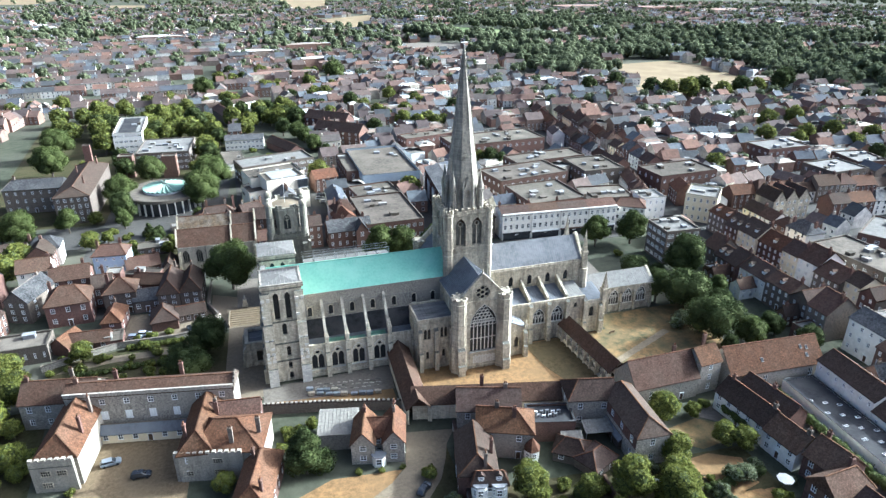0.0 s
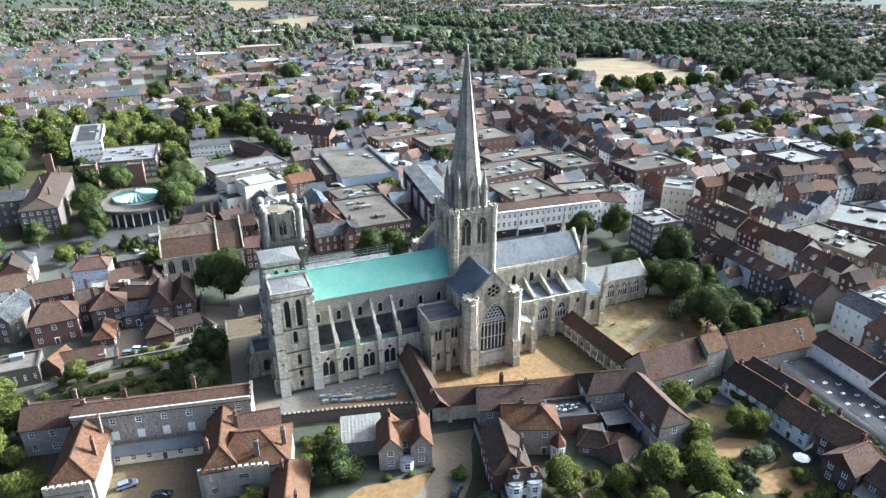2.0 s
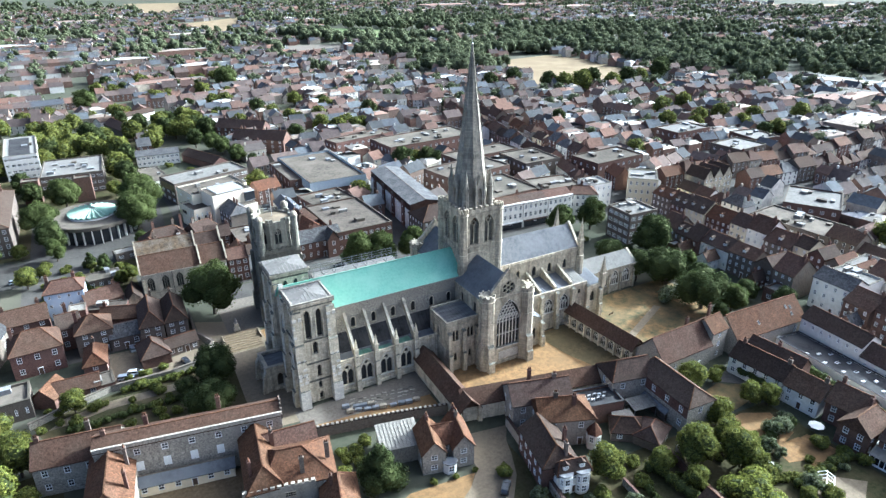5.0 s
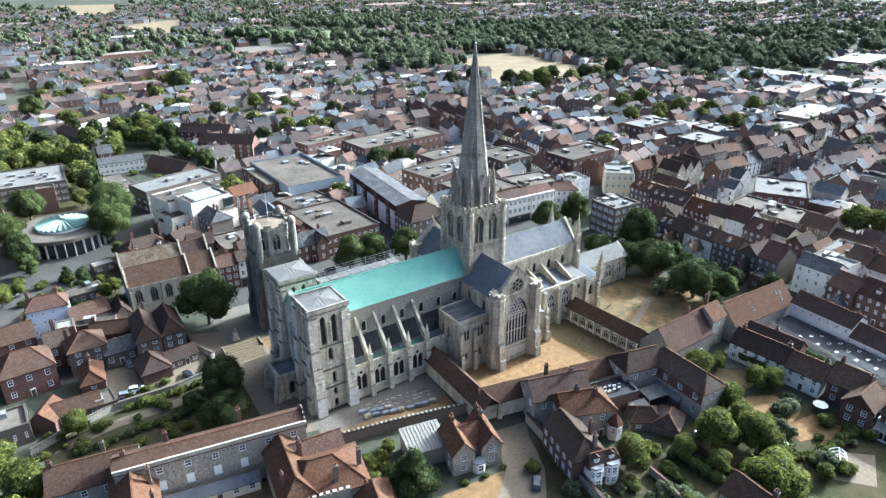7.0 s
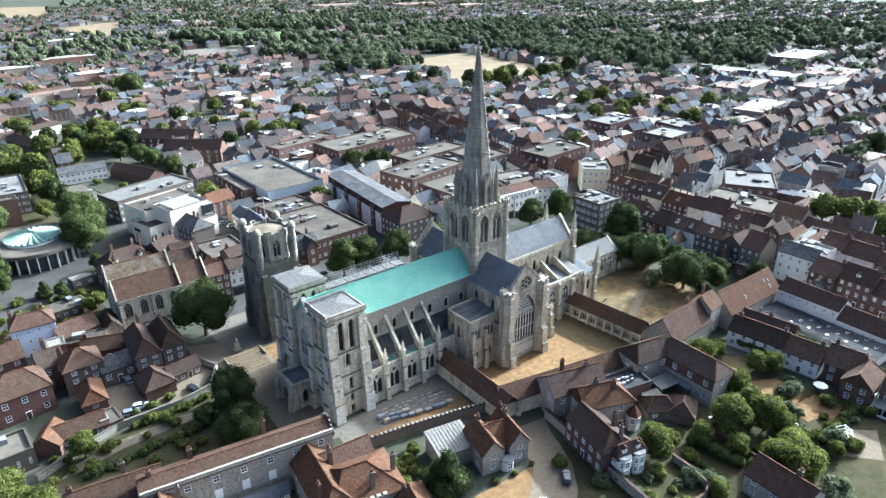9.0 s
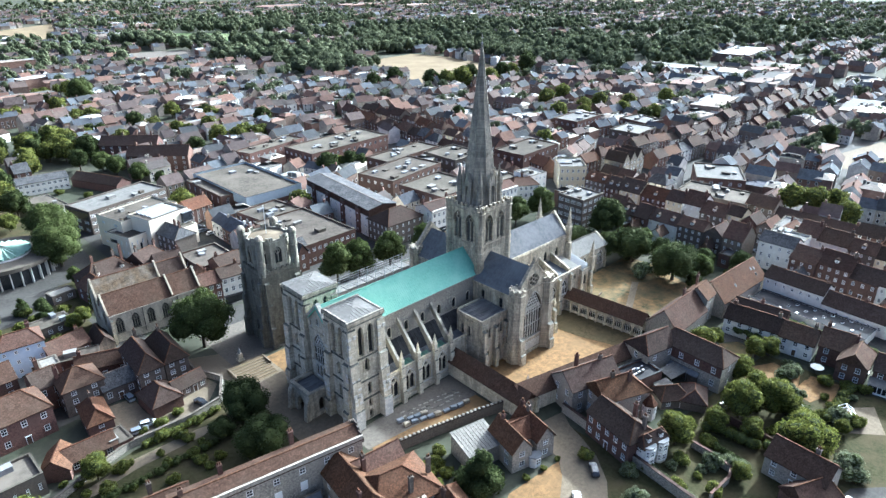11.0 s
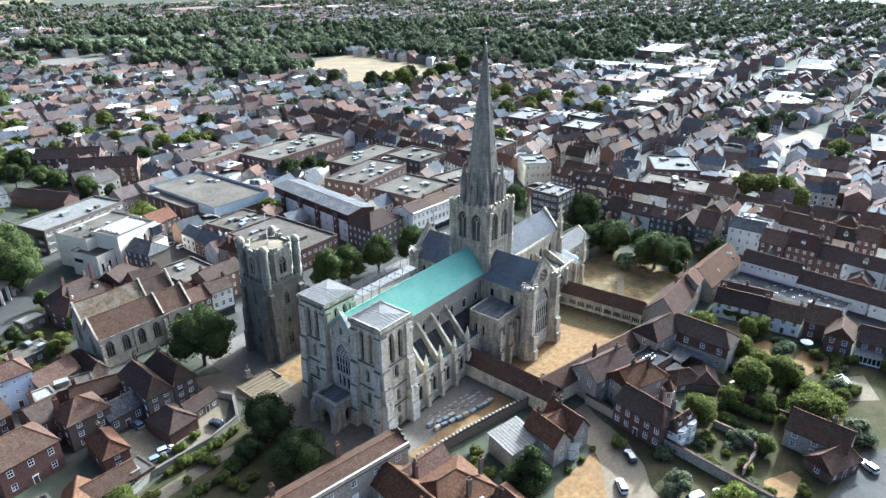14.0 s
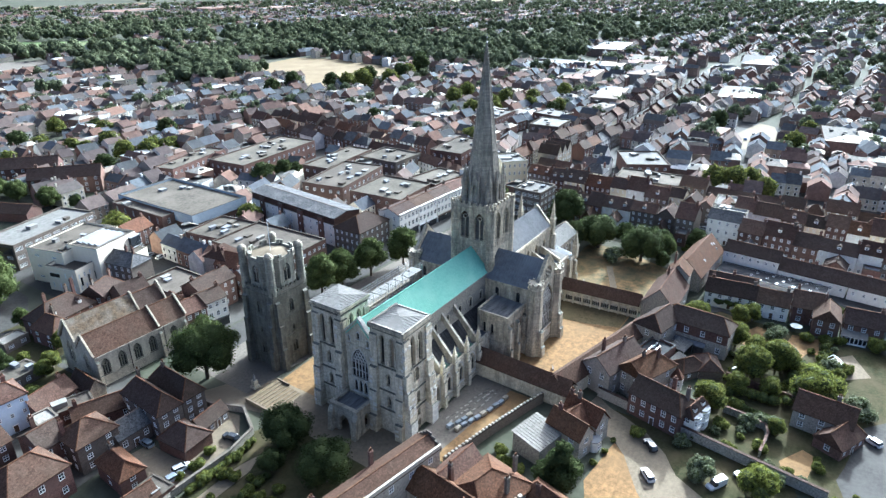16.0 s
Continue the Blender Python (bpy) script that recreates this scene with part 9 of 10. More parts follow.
def block(cx, cy, a, w, h):
    """Houses along the four sides of a block, backs to the middle."""
    c, s = math.cos(a), math.sin(a)
    for side in range(4):
        long = w if side % 2 == 0 else h - 22
        off = (h if side % 2 == 0 else w) / 2 - 5
        ang = a + side * math.pi / 2
        u = -long / 2
        while u < long / 2 - 5:
            L = rnd.choice((6.5, 7.5, 8.5, 9.5, 10.5, 12, 14))
            mid, u = u + L / 2, u + L + (0.05 if rnd.random() < 0.7 else rnd.uniform(1, 5))
            back = off + rnd.uniform(-1.2, 0.8)
            x = cx + mid * math.cos(ang) + back * math.sin(ang)
            y = cy + mid * math.sin(ang) - back * math.cos(ang)
            if not seen(x, y) or open_land(x, y, 3):
                continue
            d = math.hypot(x - 20, y - 20)
            if not free(x, y, 5.5):
                continue
            if d < 265 and len(COPIES) < 125:
                k = min(range(len(PROTO)), key=lambda i: abs(PROTO[i][1] - L) + rnd.uniform(0, 5))
                COPIES.append((k, x, y, math.degrees(ang)))
            else:
                W = rnd.uniform(7.5, 10)
                ze = rnd.choice((5.2, 5.6, 6.5, 8.0)) if d < 600 else 5.2
                far_house(x, y, ang, L, W, ze, ze + W * rnd.uniform(0.3, 0.45), rnd.random() < (0.16 if d < 520 and x > 0 else 0.03))
    for _ in range(rnd.randint(4, 9)):
        x, y = cx + rnd.uniform(-w / 3, w / 3), cy + rnd.uniform(-h / 4, h / 4)
        if not seen(x, y) or open_land(x, y, 5) or not free(x, y, 8):
            continue
        d = math.hypot(x, y)
        if rnd.random() < (0.3 if d < 560 and x > -20 else 0.05):
            far_house(x, y, a, rnd.uniform(10, 22), rnd.uniform(8, 15), rnd.uniform(4, 8), 0, True)
        else:
            GARDEN.append((x, y))


# groves: by the offices, behind the gallery, and in the town
OFFICE_GROVE = ((-178, 327), (-162, 285), (-165, 267), (-163, 327), (-156, 342), (-146, 320), (-156, 202), (-161, 240), (-116, 148), (-112, 126), (-106, 179), (-76, 158), (-80, 136), (-102, 270), (-110, 305), (-91, 298), (-86, 262), (-92, 268), (-112, 318), (-105, 328), (-82, 294), (-150, 300), (-172, 300), (-120, 330), (-98, 345), (-140, 345), (-66, 300), (-70, 340))
GALLERY_GROVE = ((-55, 283), (-36, 281), (-20, 216), (-15, 203), (-31, 331), (-27, 250), (-34, 301), (-42, 290), (19, 323), (27, 314), (-2, 415), (54, 350), (-24, 238), (44, 258), (86, 278), (-60, 320), (-48, 312))
TOWN_GROVE = ((190, 196), (277, 186), (245, 151), (259, 140), (284, 124), (278, 103), (310, 135), (293, 105), (274, 150), (297, 152), (178, 112), (301, 189), (342, 122), (167, -55), (170, -32), (174, -40), (182, -46), (299, -6), (265, -55), (309, -58))
GROVES = [*OFFICE_GROVE, *GALLERY_GROVE, *TOWN_GROVE]
TAKEN.extend((x, y, 3.5, 3.5, 0) for x, y in GROVES)


def lane(a, b, off, turn):
    """A close row of town houses along one side of a street."""
    ax, ay, bx, by = *a, *b
    d = math.hypot(bx - ax, by - ay)
    ux, uy = (bx - ax) / d, (by - ay) / d
    u = 0.0
    while u < d - 6:
        k = rnd.randrange(len(PROTO))
        L = PROTO[k][1]
        x, y = ax + ux * (u + L / 2) - uy * off, ay + uy * (u + L / 2) + ux * off
        u += L + 0.05
        if free(x, y, 4.5) and seen(x, y):
            COPIES.append((k, x, y, math.degrees(math.atan2(uy, ux)) + turn))
            TAKEN.append((x, y, L / 2 - 0.5, 4.2, math.degrees(math.atan2(uy, ux))))


for a, b in (((150, 57.5), (185, 55)), ((185, 55), (250, 49)), ((250, 49), (352, 50)), ((352, 50), (470, 54))):
    lane(a, b, 10.0, 0)
    lane(a, b, -10.0, 180)
for a, b in (((124, 76), (137, 119)), ((137, 119), (139, 165)), ((139, 165), (150, 260))):
    lane(a, b, 9.5, 0)
    lane(a, b, -9.5, 180)
lane((142, 52), (139, -130), 8.5, 0)
GARDEN = []
for i in range(-10, 38):
    for j in range(-6, 39):
        cx, cy = i * 53 + rnd.uniform(-10, 10) + (j % 2) * 24 - 10, j * 42.5 + rnd.uniform(-5, 5) + 30
        d = math.hypot(cx, cy)
        if d > 1800 or d > 450 and rnd.random() < (0.2 if d < 800 else 0.36):
            GARDEN.extend((cx + rnd.uniform(-22, 22), cy + rnd.uniform(-18, 18)) for _ in range(7) if d < 1800 and seen(cx, cy) and not open_land(cx, cy, 25))
            continue
        a = radians(rnd.gauss(0, 7) + 14 * noise.noise(Vector((cx * 0.004, cy * 0.004, 3))))
        block(cx, cy, a, rnd.uniform(42, 52), rnd.uniform(34, 42))
for x, y, L, W, h in ((345, 85, 50, 20, 9), (420, 140, 60, 30, 9), (470, 95, 70, 26, 10), (485, 170, 26, 90, 9), (540, 120, 60, 40, 9), (600, 20, 70, 30, 9), (640, 190, 80, 34, 9), (290, -80, 40, 26, 9), (400, 0, 50, 30, 9),
                      (-65, 1215, 70, 34, 9), (700, 1265, 120, 60, 10), (560, 1150, 90, 50, 9), (860, 1180, 120, 60, 10), (210, 905, 60, 26, 8), (-160, 840, 60, 14, 9), (60, 880, 70, 14, 9), (30, 560, 50, 12, 9), (-20, 470, 62, 13, 9), (245, 770, 50, 10, 4),
                      (960, 1080, 120, 50, 9), (420, 905, 30, 8, 5), (-40, 640, 48, 12, 9), (25, 690, 56, 12, 9)):
    far_house(x, y, radians(8), L, W, h, h, True)
for y, x0, x1 in ((424, -168, -96), (446, -250, -120), (478, -268, -150), (502, -300, -110), (530, -250, -100), (560, -300, -170), (584, -330, -90), (612, -250, -84), (640, -330, -150), (668, -340, -90), (700, -300, -120), (726, -340, -84), (756, -330, -160), (780, -280, -84)):
    u = x0
    while u < x1:           # terraces of small white-fronted houses
        far_house(u + 5.5, y + 0.06 * (u - x0) + rnd.uniform(-0.5, 0.5), radians(3.4), 11.0, 8.6, 5.4, 8.6, paint=rnd.choice((0, 0, 4)))
        u += 11.0 if rnd.random() < 0.86 else 17.0
    for _ in range(int((x1 - x0) / 14)):
        GARDEN.append((rnd.uniform(x0, x1), y + 13 + rnd.uniform(-2, 2)))
me = bpy.data.meshes.new("distant_town")
me.from_pydata(far_v, [], far_f)
for m in (FAR_WALL, FAR_ROOF, FAR_FLAT, GLASS, RENDER, PAINT):
    me.materials.append(m)
me.polygons.foreach_set("material_index", far_m)
tagged(new("distant_town", me), "distant streets of brick and rendered houses under tiled roofs", "houses", kind="stuff")
first = set()
for k, x, y, a in COPIES:
    if -110 < x < -76 and 74 < y < 100 or -58 < x < -42 and 62 < y < 82:        # gardens behind the church; shops beside it
        continue
    ob = PROTO[k][0]
    TAKEN.append((x, y, 5, 5, 0))
    if k not in first:
        first.add(k)
        ob.matrix_basis = pose(x, y, 0, 0, 0, a)
    else:
        copy_thing(ob, pose(x, y, 0, 0, 0, a))

# fields and parks in the distance
sheet("field", "wide sun-bleached playing field among trees", PARK, FIELD, 0.1)
sheet("field", "grey car park with rows of cars", PARKING, PAVING, 0.1)
sheet("field", "green sports pitch", SPORTS, PITCH, 0.1)
for q in STUBBLE:
    sheet("field", "pale stubble field between woods", q, FIELD, 0.12)

# ---- trees ----
TREES = [
    tree_kind("broadleaf_tree", "large round broadleaf tree in full summer leaf", 8.4, 17.5, LEAF_DEEP, 11, 13000, 0.3, 3, trunk=0.5),
    tree_kind("broadleaf_tree", "round-headed street tree in full leaf", 5.0, 12.5, LEAF_DEEP, 9, 7000, 0.26, 5, trunk=0.3),
    tree_kind("evergreen_tree", "dense dark evergreen holm oak", 6.6, 10.5, LEAF_DARK, 10, 9000, 0.25, 7, trunk=0.4),
    tree_kind("garden_tree", "loose bright green garden tree", 4.6, 9.0, LEAF, 8, 6000, 0.25, 9, trunk=0.24),
    tree_kind("garden_tree", "sunlit lime-green garden tree", 5.4, 8.5, LEAF_LIME, 9, 7000, 0.25, 11, trunk=0.26),
    tree_kind("shrub", "rounded green garden shrub", 2.2, 2.8, LEAF, 6, 1500, 0.17, 13, "bush", 0.1),
    tree_kind("shrub", "silvery flowering garden shrub", 2.6, 3.4, LEAF_PALE, 6, 1700, 0.17, 15, "bush", 0.1),
    tree_kind("conifer", "dense dark conifer in the grass", 4.0, 9.5, LEAF_DARK, 9, 5000, 0.22, 17, "cone", 0.22),
    tree_kind("broadleaf_tree", "tall dark broadleaf tree", 6.4, 15.0, LEAF_DARK, 10, 8000, 0.28, 19, trunk=0.4),
    tree_kind("town_tree", "round leafy tree among the town's roofs", 7.0, 13.5, LEAF, 9, 2200, 0.6, 23, trunk=0.4),
    tree_kind("town_tree", "tall dark leafy tree among the town's roofs", 6.0, 15.0, LEAF_DARK, 9, 2000, 0.58, 27, trunk=0.4),
]
USED = set()


def plant(k, x, y, size=1.0, turn=0.0):
    TAKEN.append((x, y, 1.5 * size, 1.5 * size, 0))
    m = pose(x, y, 0, 0, 0, turn) @ Matrix.Diagonal((size, size, size, 1))
    ob = TREES[k]
    if k in USED:
        ob = copy_thing(TREES[k], m)
    USED.add(k)
    ob.matrix_basis = m


PALACE_GARDENS = (          # kind, x, y, size
    (0, -67, 46.5, 1.0), (2, -74.3, 9.1, 0.95), (2, -77.5, -6.9, 0.98), (2, -82, 5.5, 0.5), (3, -119, -7, 1.2), (4, -123, -16, 1.1), (3, -124, 4, 1.1), (3, -108, 12, 0.75),
    (5, -92, 16, 1.0), (5, -100, 19, 0.8), (5, -86, 22, 0.8), (4, -69, -50, 0.5), (5, -66, -49, 0.6), (5, -101, -42, 0.6))
CLOSE_TREES = (          # kind, x, y, size
    (7, -52, -50, 1.3), (1, -14, 54, 1.2), (1, -6, 52, 1.15), (1, 6, 49, 1.2), (1, 20, 45, 1.2), (2, 71, -28, 1.3), (2, 74, -10, 1.25), (6, 66, -18.5, 1.7),
    (8, 67, -3, 0.8), (1, 70, 43, 1.1), (1, 85, 42, 1.15), (8, 86, 9, 1.15), (2, 69, 12, 0.9), (8, 80, -18, 0.7), (0, 78, -34, 0.55), (3, 33.5, -57, 0.9),
    (5, -52, -37, 1.0), (5, -55, -35, 0.8), (5, -49, -34.5, 0.9), (5, -57, -41, 0.9), (5, -41, -53.5, 0.5), (5, -36, -54, 0.45), (5, -31.5, -54.5, 0.4))
SOUTH_GARDENS = (          # kind, x, y, size
    (3, -7.5, -70.4, 0.95), (3, 12.6, -76.6, 1.12), (3, 21, -81.7, 1.05), (4, 10.4, -92.1, 1.12), (6, 9.5, -101.5, 1.7),
    (5, -26.1, -58.2, 1.05), (5, 43, -87, 1.2), (6, 28, -94, 1.2), (3, 24, -76, 0.8), (5, 26, -84, 1.2), (3, 45.5, -71, 0.7), (6, 38.5, -79.2, 1.5), (3, 27.8, -70, 0.85), (5, 22, -88, 1.3),
    (5, 30, -98, 1.3), (4, 47, -104, 0.5), (5, 46, -95, 1.0), (6, -24, -68, 0.9), (5, -19.5, -70, 0.8), (6, -31.5, -74.1, 1.5), (4, -31.2, -86.1, 0.8), (5, -20, -78, 1.0))
SOUTH_GARDENS_MORE = (          # kind, x, y, size
    (5, -16, -84, 1.0), (3, -8, -86, 0.5))
NORTH_TREES = (          # kind, x, y, size
    (3, -80, 210, 1.0), (3, -85, 188, 0.9), (5, -55, 226, 1.2), (5, -47, 212, 1.2), (0, -148, 111, 0.8), (0, -88, 406, 1.0), (0, 24, 448, 1.2), (7, -140, 100, 0.9), (7, -100, 106, 0.6), (3, -91, 84, 0.6), (7, -96, 94, 0.75), (5, -98, 78, 1.1),
    (3, -104, 90, 0.55), (3, -120, 96, 0.9), (1, -132, 118, 0.9))
for k, x, y, s in (*PALACE_GARDENS, *CLOSE_TREES, *SOUTH_GARDENS, *SOUTH_GARDENS_MORE, *NORTH_TREES):
    plant(k, x, y, s, (x * 37 + y * 91) % 360)
for x, y in GROVES:
    plant(rnd.choice((9, 9, 10)) if x > 150 or y > 250 else rnd.choice((0, 0, 0, 8)), x, y, rnd.uniform(0.75, 1.0) if x > 150 else rnd.uniform(0.5, 0.66) if -70 < x < 0 and y < 255 else rnd.uniform(0.8, 1.05), rnd.uniform(0, 360))
for i in range(14):         # garden hedge and beds
    plant(5, 12 + i * 1.4, -84.5 - i * 0.55, 0.62, i * 40)
gr = random.Random(77)
for x0, y0, x1, y1, n, kinds_ in ((-6, -98, 46, -70, 95, (5, 5, 6, 3, 5, 6)), (-120, 38, -78, 98, 46, (5, 5, 3, 6)), (-128, 100, -72, 132, 16, (1, 3, 5, 8)), (-150, 190, -70, 330, 40, (9, 9, 10)), (-62, 250, -24, 330, 14, (9, 10)), (-180, 90, -142, 130, 10, (0, 1)), (-19, -82, -8, -71, 9, (5, 6, 5)), (28, -72, 48, -54, 14, (5, 3, 5)), (-116, -2, -82, 18, 30, (5, 5, 5, 6)), (-26, -116, -12, -72, 16, (5, 6, 5)), (-60, -42, -48, -32, 8, (5, 5)), (44, -98, 50, -64, 8, (5, 6)), (-130, -40, -110, -8, 10, (3, 5, 4)), (-116, 76, -86, 108, 22, (5, 3, 5, 7)), (-100, 20, -84, 24, 6, (5,)), (60, -44, 100, -24, 10, (5, 2, 8)), (62, -20, 98, 40, 16, (8, 1, 5, 2))):
    for _ in range(n):
        x, y, k = gr.uniform(x0, x1), gr.uniform(y0, y1), gr.choice(kinds_)
        if free(x, y, 1.5):
            plant(k, x, y, gr.uniform(0.5, 1.1) if k in (5, 6) else gr.uniform(0.7, 1.05) if k > 8 else gr.uniform(0.4, 0.75), gr.uniform(0, 360))


def hedge(label, a, b, w, h, leaf, name="hedge", z=0.0):
    """A clipped or straggling hedge from a to b: one run of leaves round a line of lobes."""
    r, n = random.Random(int(abs(a[0] * 7 + a[1]))), max(2, int(math.hypot(b[0] - a[0], b[1] - a[1]) / (w * 0.55)))
    lobes = [(a[0] + (b[0] - a[0]) * (i + 0.5) / n - a[0] + r.uniform(-0.2, 0.2) * w, (b[1] - a[1]) * (i + 0.5) / n + r.uniform(-0.2, 0.2) * w, z + h * r.uniform(0.4, 0.6), min(w, h) * r.uniform(0.48, 0.66)) for i in range(n)]
    ob = thing(name, label, name.replace("_", " "), *a)
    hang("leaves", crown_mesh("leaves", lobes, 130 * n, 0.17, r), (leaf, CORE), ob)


hedge("dense green hedge along the garden terrace", (2.5, -73.0), (5.0, -86.8), 2.6, 3.0, LEAF)
hedge("straggling hedge beside the old garden wall", (-1.5, -74.0), (-3.4, -84.0), 1.5, 1.8, LEAF_DEEP)
hedge("low green hedge along the lane wall", (-96.5, 15.2), (-77.5, 16.0), 1.6, 1.6, LEAF)
hedge("tall dark hedge beside the black flat roof", (68.0, -57.0), (65.6, -96.0), 2.4, 2.8, LEAF_DEEP)
hedge("shrubby hedge behind the long house", (28.6, -51.5), (29.4, -69.0), 2.2, 2.4, LEAF)
hedge("mixed shrubs along the flint wall", (-18.8, -69.5), (-21.0, -82.0), 1.6, 1.5, LEAF_PALE)
hedge("shrub border of the upper garden", (26.0, -92.0), (45.0, -92.6), 2.6, 2.2, LEAF)
hedge("dark shrub border under the garden trees", (14.0, -86.0), (27.0, -87.5), 2.6, 2.6, LEAF_DEEP)
hedge("hedge between the garden lawns", (29.0, -79.6), (44.0, -79.0), 2.0, 2.2, LEAF_DEEP)
hedge("border of shrubs under the palace garden wall", (-110.0, 4.0), (-84.0, 5.0), 2.4, 1.6, LEAF_DEEP)
hedge("thick leafy climber on the white cottage wall", (49.2, -59.0), (49.4, -67.0), 1.8, 2.6, LEAF_DEEP, "climbing_plant", 1.2)
count = 0
for x, y in GARDEN:
    if math.hypot(x, y) < 520 and free(x, y, 2) and count < 106:
        plant(rnd.choice((9, 9, 9, 10)), x, y, rnd.uniform(0.55, 0.95), rnd.uniform(0, 360))
        count += 1
for x, y in ((262, 300), (271, 290), (288, 288), (308, 297), (310, 274), (331, 279), (356, 288), (381, 291), (219, 326), (246, 330), (318, 283), (400, 305)):
    plant(rnd.choice((9, 10)), x, y, rnd.uniform(1.0, 1.35), rnd.uniform(0, 360))

# distant woods and garden trees, joined
wv, wf = [], []
ico = bmesh.new()
bmesh.ops.create_icosphere(ico, subdivisions=1, radius=1.0)
iv, it = [v.co.copy() for v in ico.verts], [[v.index for v in f.verts] for f in ico.faces]
ico.free()


def clump(x, y, r, h):
    """One distant tree: uneven lobes under a coat of leaf sprays."""
    d = math.hypot(x, y)
    lobes, sprays, size = (6, 26, 1.0) if d < 560 else (5, 15, 1.35) if d < 1000 else (3, 8, 2.2)
    for q in range(lobes):
        f = (q + 0.5) / lobes
        a = 2.4 * q + rnd.uniform(-0.5, 0.5)
        out, rr = r * 0.55 * math.sin(math.pi * (0.2 + 0.75 * f)), r * rnd.uniform(0.42, 0.6)
        ox, oy, oz = x + out * math.cos(a), y + out * math.sin(a), h * (0.3 + 0.5 * f)
        k, sd = len(wv), Vector((rnd.uniform(0, 90), rnd.uniform(0, 90), 0))
        for v in iv:
            g = 0.86 + 0.35 * noise.noise(v * 1.7 + sd)
            wv.append((ox + v.x * rr * g, oy + v.y * rr * g, max(0.0, oz + v.z * rr * g)))
        wf.extend([[k + i for i in t] for t in it])
        for _ in range(sprays):
            v = Vector((rnd.gauss(0, 1), rnd.gauss(0, 1), rnd.gauss(0.35, 1))).normalized()
            c = Vector((ox, oy, oz)) + v * rr * rnd.uniform(0.85, 1.12)
            e1 = v.cross(Vector((rnd.uniform(-1, 1), rnd.uniform(-1, 1), rnd.uniform(-1, 1)))).normalized()
            e2 = (v.cross(e1) + v * rnd.uniform(-0.6, 0.6)).normalized()
            w1, w2 = size * rnd.uniform(0.6, 1.3), size * rnd.uniform(0.4, 0.9)
            k = len(wv)
            wv.extend((c - e1 * w1, c - e2 * w2, c + e1 * w1, c + e2 * w2))
            wf.append((k, k + 1, k + 2, k + 3))


for x, y in GARDEN:
    if 230 < math.hypot(x, y) < 520 and free(x, y, 2) and rnd.random() < 0.55:
        clump(x, y, rnd.uniform(4, 7), rnd.uniform(8, 12))
    if math.hypot(x, y) >= 520 and rnd.random() < 0.5 and not any(inside(x, y, q) for q in (PARK, SPORTS, PARKING, *STUBBLE)):
        clump(x, y, rnd.uniform(4.5, 8), rnd.uniform(8, 14))
for poly, n in WOODS:
    xs, ys = [q[0] for q in poly], [q[1] for q in poly]
    while n:
        x, y = rnd.uniform(min(xs), max(xs)), rnd.uniform(min(ys), max(ys))
        if inside(x, y, poly) and not any(inside(x, y, q) for q in (PARK, SPORTS, PARKING, *STUBBLE)):
            n -= 1
            if seen(x, y) or math.hypot(x, y) > 1500:
                clump(x, y, rnd.uniform(6.5, 10.5), rnd.uniform(12, 19))
me = bpy.data.meshes.new("distant_trees")
me.from_pydata(wv, [], wf)
me.materials.append(FAR_LEAF)
tagged(new("distant_trees", me), "distant belts of dark green summer woodland", "trees", kind="stuff")


# ---- cars, parasol and other small things ----
def loft(bm, rings, mat=0):
    """Closed rings of equally many points, joined one to the next and capped at both ends."""
    vs = [[bm.verts.new(p) for p in r] for r in rings]
    n = len(vs[0])
    for a, b in zip(vs, vs[1:]):
        for i in range(n):
            bm.faces.new((a[i], a[(i + 1) % n], b[(i + 1) % n], b[i])).material_index = mat
    bm.faces.new(vs[0][::-1]).material_index = mat
    bm.faces.new(vs[-1]).material_index = mat


def plan(x0, x1, w, c, z):
    """A rounded oblong seen from above, at height z."""
    return [(x0 + c, -w, z), (x1 - c, -w, z), (x1 - c * 0.3, -w + c * 0.4, z), (x1, -w + c, z), (x1, w - c, z), (x1 - c * 0.3, w - c * 0.4, z), (x1 - c, w, z), (x0 + c, w, z), (x0 + c * 0.3, w - c * 0.4, z), (x0, w - c, z), (x0, -w + c, z), (x0 + c * 0.3, -w + c * 0.4, z)]


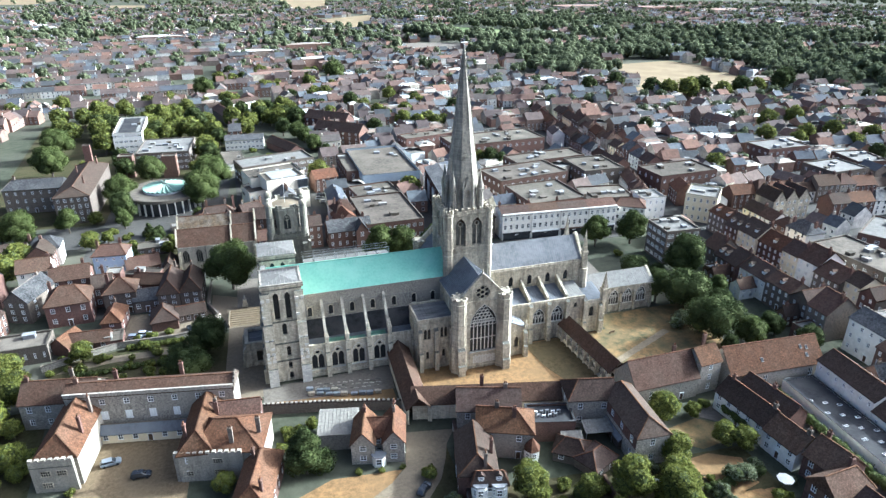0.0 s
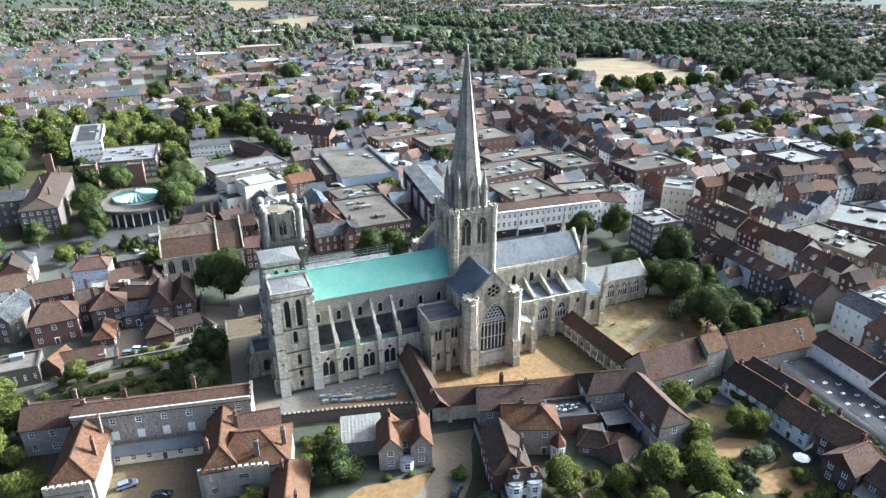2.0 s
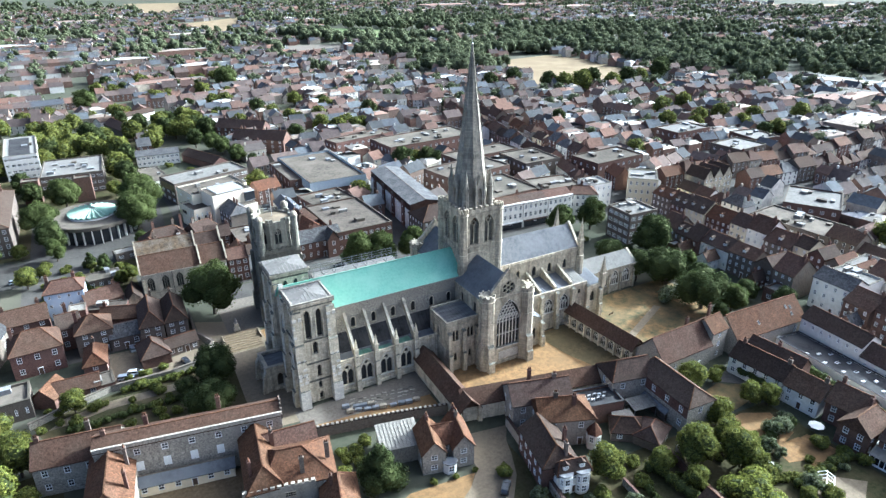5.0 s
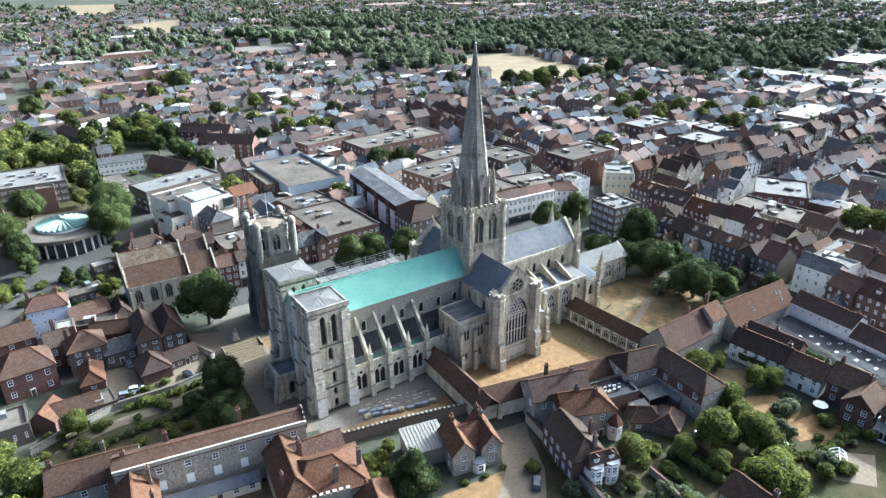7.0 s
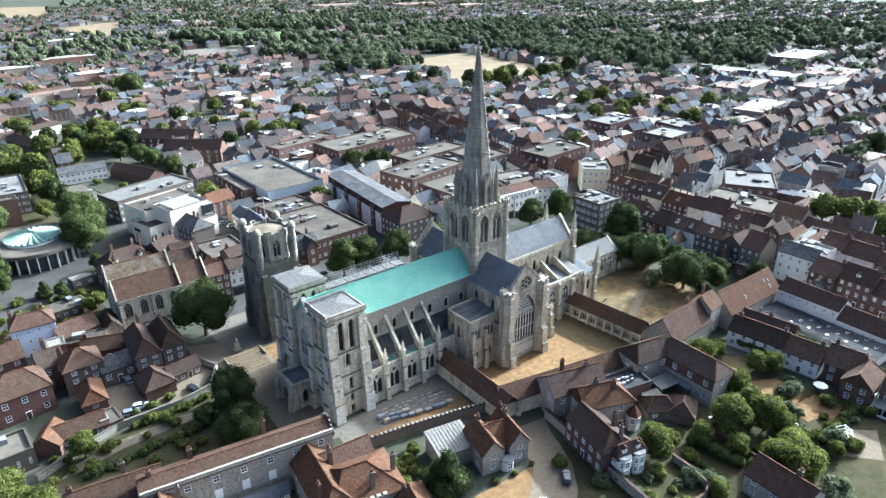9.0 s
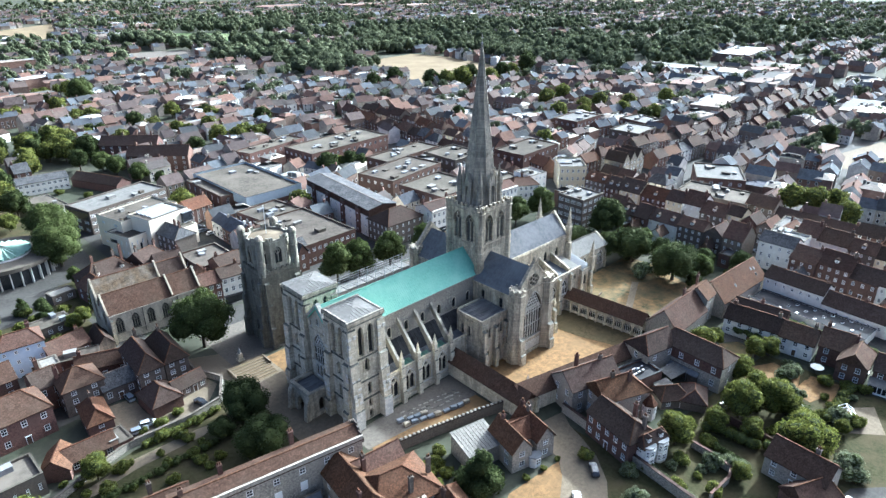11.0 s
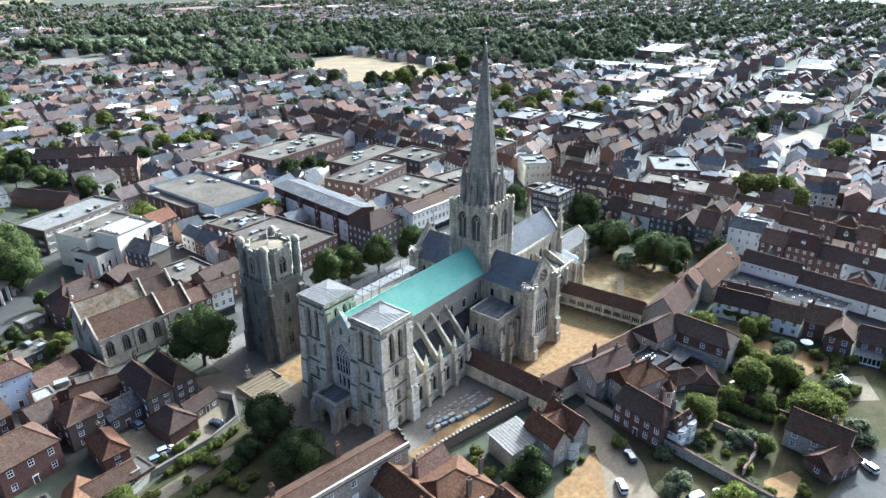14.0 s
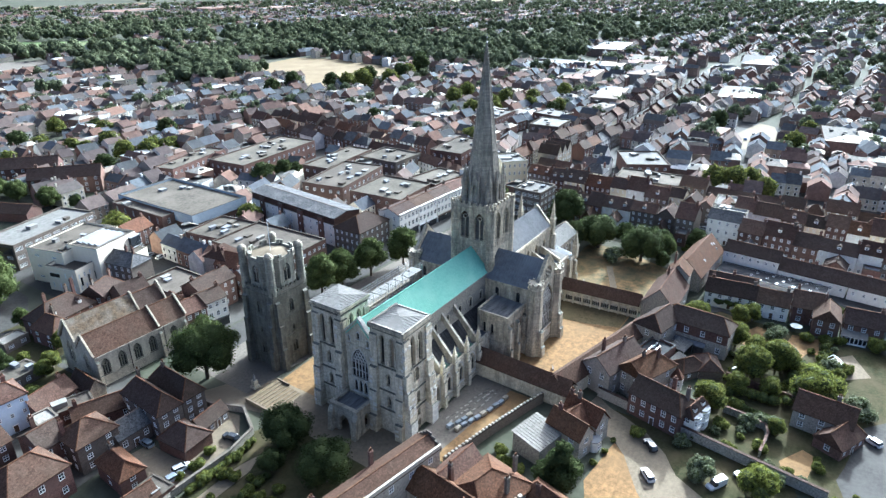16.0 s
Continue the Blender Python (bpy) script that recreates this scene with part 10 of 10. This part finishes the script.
def car_kind(label, paint, van=False):
    ob = thing("van" if van else "car", label, "van" if van else "car")
    L, W, h = (5.0, 0.96, 2.0) if van else (4.4, 0.9, 1.5)
    f, r = L / 2, -L / 2
    bm = bmesh.new()
    loft(bm, [plan(r + 0.1, f - 0.1, W - 0.06, 0.3, 0.28), plan(r, f, W, 0.34, 0.5), plan(r + 0.04, f - 0.06, W, 0.34, 0.78), plan(r + 0.1, f - 0.25, W - 0.06, 0.34, 0.95)])
    body = part("body", bm, paint, ob)
    bm = bmesh.new()
    loft(bm, [plan(r + 0.16, f - 1.05, W - 0.08, 0.22, 0.94), plan(r + (0.2 if van else 0.5), f - (1.4 if van else 1.75), W - 0.2, 0.22, h - 0.06)])
    part("glasshouse", bm, GLASS, body, "dark glass all round the cabin")
    bm = bmesh.new()
    loft(bm, [plan(r + (0.16 if van else 0.5), f - (1.38 if van else 1.78), W - 0.19, 0.22, h - 0.07), plan(r + (0.22 if van else 0.58), f - (1.45 if van else 1.86), W - 0.24, 0.22, h)])
    part("roof_panel", bm, paint, body)
    if van:
        bm = bmesh.new()
        loft(bm, [plan(r + 0.1, 0.5, W - 0.05, 0.1, 0.9), plan(r + 0.16, 0.46, W - 0.13, 0.14, h - 0.05)])
        part("load_box", bm, paint, body)
    for x in (r + 0.82, f - 0.85):
        for sgn in (-1, 1):
            bm = bmesh.new()
            frustum(bm, 0, 0, -0.1, 0.32, 0.1, 0.32, 14)
            bmesh.ops.rotate(bm, verts=bm.verts[:], cent=(0, 0, 0), matrix=Matrix.Rotation(radians(90), 3, "X"))
            bmesh.ops.translate(bm, verts=bm.verts[:], vec=(x, sgn * (W - 0.06), 0.32))
            part("wheel", bm, RUBBER, ob)
    return ob


kinds = {"white": car_kind("parked white hatchback with dark glass", CAR_WHITE), "dark": car_kind("parked dark estate car on gravel", CAR_DARK), "grey": car_kind("parked grey hatchback with dark glass", CAR_GREY), "blue": car_kind("parked blue car with dark glass", CAR_BLUE), "van": car_kind("parked white van with dark glass", CAR_WHITE, True)}
done = set()
for kind, x, y, a in (("white", -38.4, -64.8, 43), ("dark", -28.6, -62.4, 46), ("van", -33.0, -78.0, 150), ("white", -28.0, -82.5, 60), ("dark", -87.0, -40.5, -4), ("grey", -94.0, -34.5, 8), ("grey", -92.3, 36.4, 92), ("grey", -95.6, 21.4, -10), ("white", -93.0, 22.6, -17), ("dark", -80.0, 21.6, 100),
                      ("white", 1.0, -105.4, 58), ("blue", -14.5, -114.5, 70), ("white", 16.0, 56.5, 0), ("grey", 30.0, 55.5, 2), ("dark", -20.0, 59.5, 180), ("white", -4.0, 118.0, 80), ("white", -26.0, 126.0, 10), ("grey", -27.5, 131.0, 10), ("dark", -26.5, 136.0, 10), ("van", -25.0, 142.0, 12),
                      ("white", 115.5, 10, 90), ("dark", 119.0, -24, 90), ("grey", 115.5, -40, 90), ("blue", 119.0, 30, 90), ("white", -118.0, 104.0, 10), ("grey", -124.0, 103.0, 10), ("blue", 284.0, -26.0, 10), ("white", 292.0, -36.0, 80), ("dark", 300.0, -28.0, 12)):
    m = pose(x, y, 0.06, 0, 0, a)
    if kind in done:
        copy_thing(kinds[kind], m)
    else:
        done.add(kind)
        kinds[kind].matrix_basis = m
con = thing("conservatory", "white-framed lean-to conservatory on the brick house", "conservatory", 48.6, -98.5, 0, 6)
bm = bmesh.new()
Side(-1.5, 0, 0, -1, -1, 0).panel(bm, rect(-3.2, -0.2, 3.2, 2.5), [rect(-3.0 + 1.05 * i, 0.5, -2.1 + 1.05 * i, 2.3) for i in range(6)], 0.12)
for q in (-1, 1):
    Side(0.1, q * 3.2, q * -1.0, 0, 0, q).panel(bm, rect(-1.45, -0.2, 1.45, 2.5), [rect(-1.2, 0.5, -0.1, 2.3), rect(0.1, 0.5, 1.2, 2.3)], 0.12)
part("frame", bm, PAINT, con)
bm = bmesh.new()
box(bm, -1.42, -3.1, -0.1, 1.4, 3.1, 2.4)
part("glass", bm, GLASS, con)
seam_roof("roof", [(-1.7, -3.4, 2.55), (-1.7, 3.4, 2.55), (1.5, 3.4, 3.5), (1.5, -3.4, 3.5)], OLD_ZINC, 0.6, con, 0.1)
par = thing("parasol", "white garden parasol over a terrace", "parasol", 46.0, -83.5)
bm = bmesh.new()
bar(bm, (0, 0, 0), (0, 0, 2.7), 0.06)
part("pole", bm, WOOD, par)
bm = bmesh.new()
frustum(bm, 0, 0, 2.25, 1.8, 2.8, 0.03, 8)
part("canopy", bm, RENDER, par)
sheet("path", "pale paved terrace round the garden glasshouse", [(25.5, -97.5), (34, -92.6), (41, -99), (31, -104)], GRAVEL, 0.08)
gz = thing("greenhouse", "white-framed garden glasshouse among shrubs", "greenhouse", 31.0, -95.5, 0, 30)
for i in range(5):
    bm = bmesh.new()
    x = -2.4 + i * 1.2
    for a, b in (((x, -1.6, 0), (x, -1.6, 1.9)), ((x, 1.6, 0), (x, 1.6, 1.9)), ((x, -1.6, 1.9), (x, 0, 2.9)), ((x, 1.6, 1.9), (x, 0, 2.9))):
        bar(bm, a, b, 0.12)
    part("frame", bm, PAINT, gz)
bm = bmesh.new()
for a, b in (((-2.4, -1.6, 1.9), (2.4, -1.6, 1.9)), ((-2.4, 1.6, 1.9), (2.4, 1.6, 1.9)), ((-2.4, 0, 2.9), (2.4, 0, 2.9))):
    bar(bm, a, b, 0.12)
part("purlin", bm, PAINT, gz)
bench = thing("garden_bench", "weathered wooden bench on dry grass", "bench", -11.9, -30.2, 0.05, 25, "lawn benches")
for name, *q in (("seat", -0.8, -0.22, 0.42, 0.8, 0.2, 0.48), ("backrest", -0.8, 0.2, 0.5, 0.8, 0.26, 0.95), ("leg", -0.75, -0.2, 0, -0.67, 0.2, 0.42), ("leg", 0.67, -0.2, 0, 0.75, 0.2, 0.42)):
    bm = bmesh.new()
    box(bm, *q)
    part(name, bm, WOOD, bench)
copy_thing(bench, pose(43.0, -16.7, 0.05, 0, 0, 190))
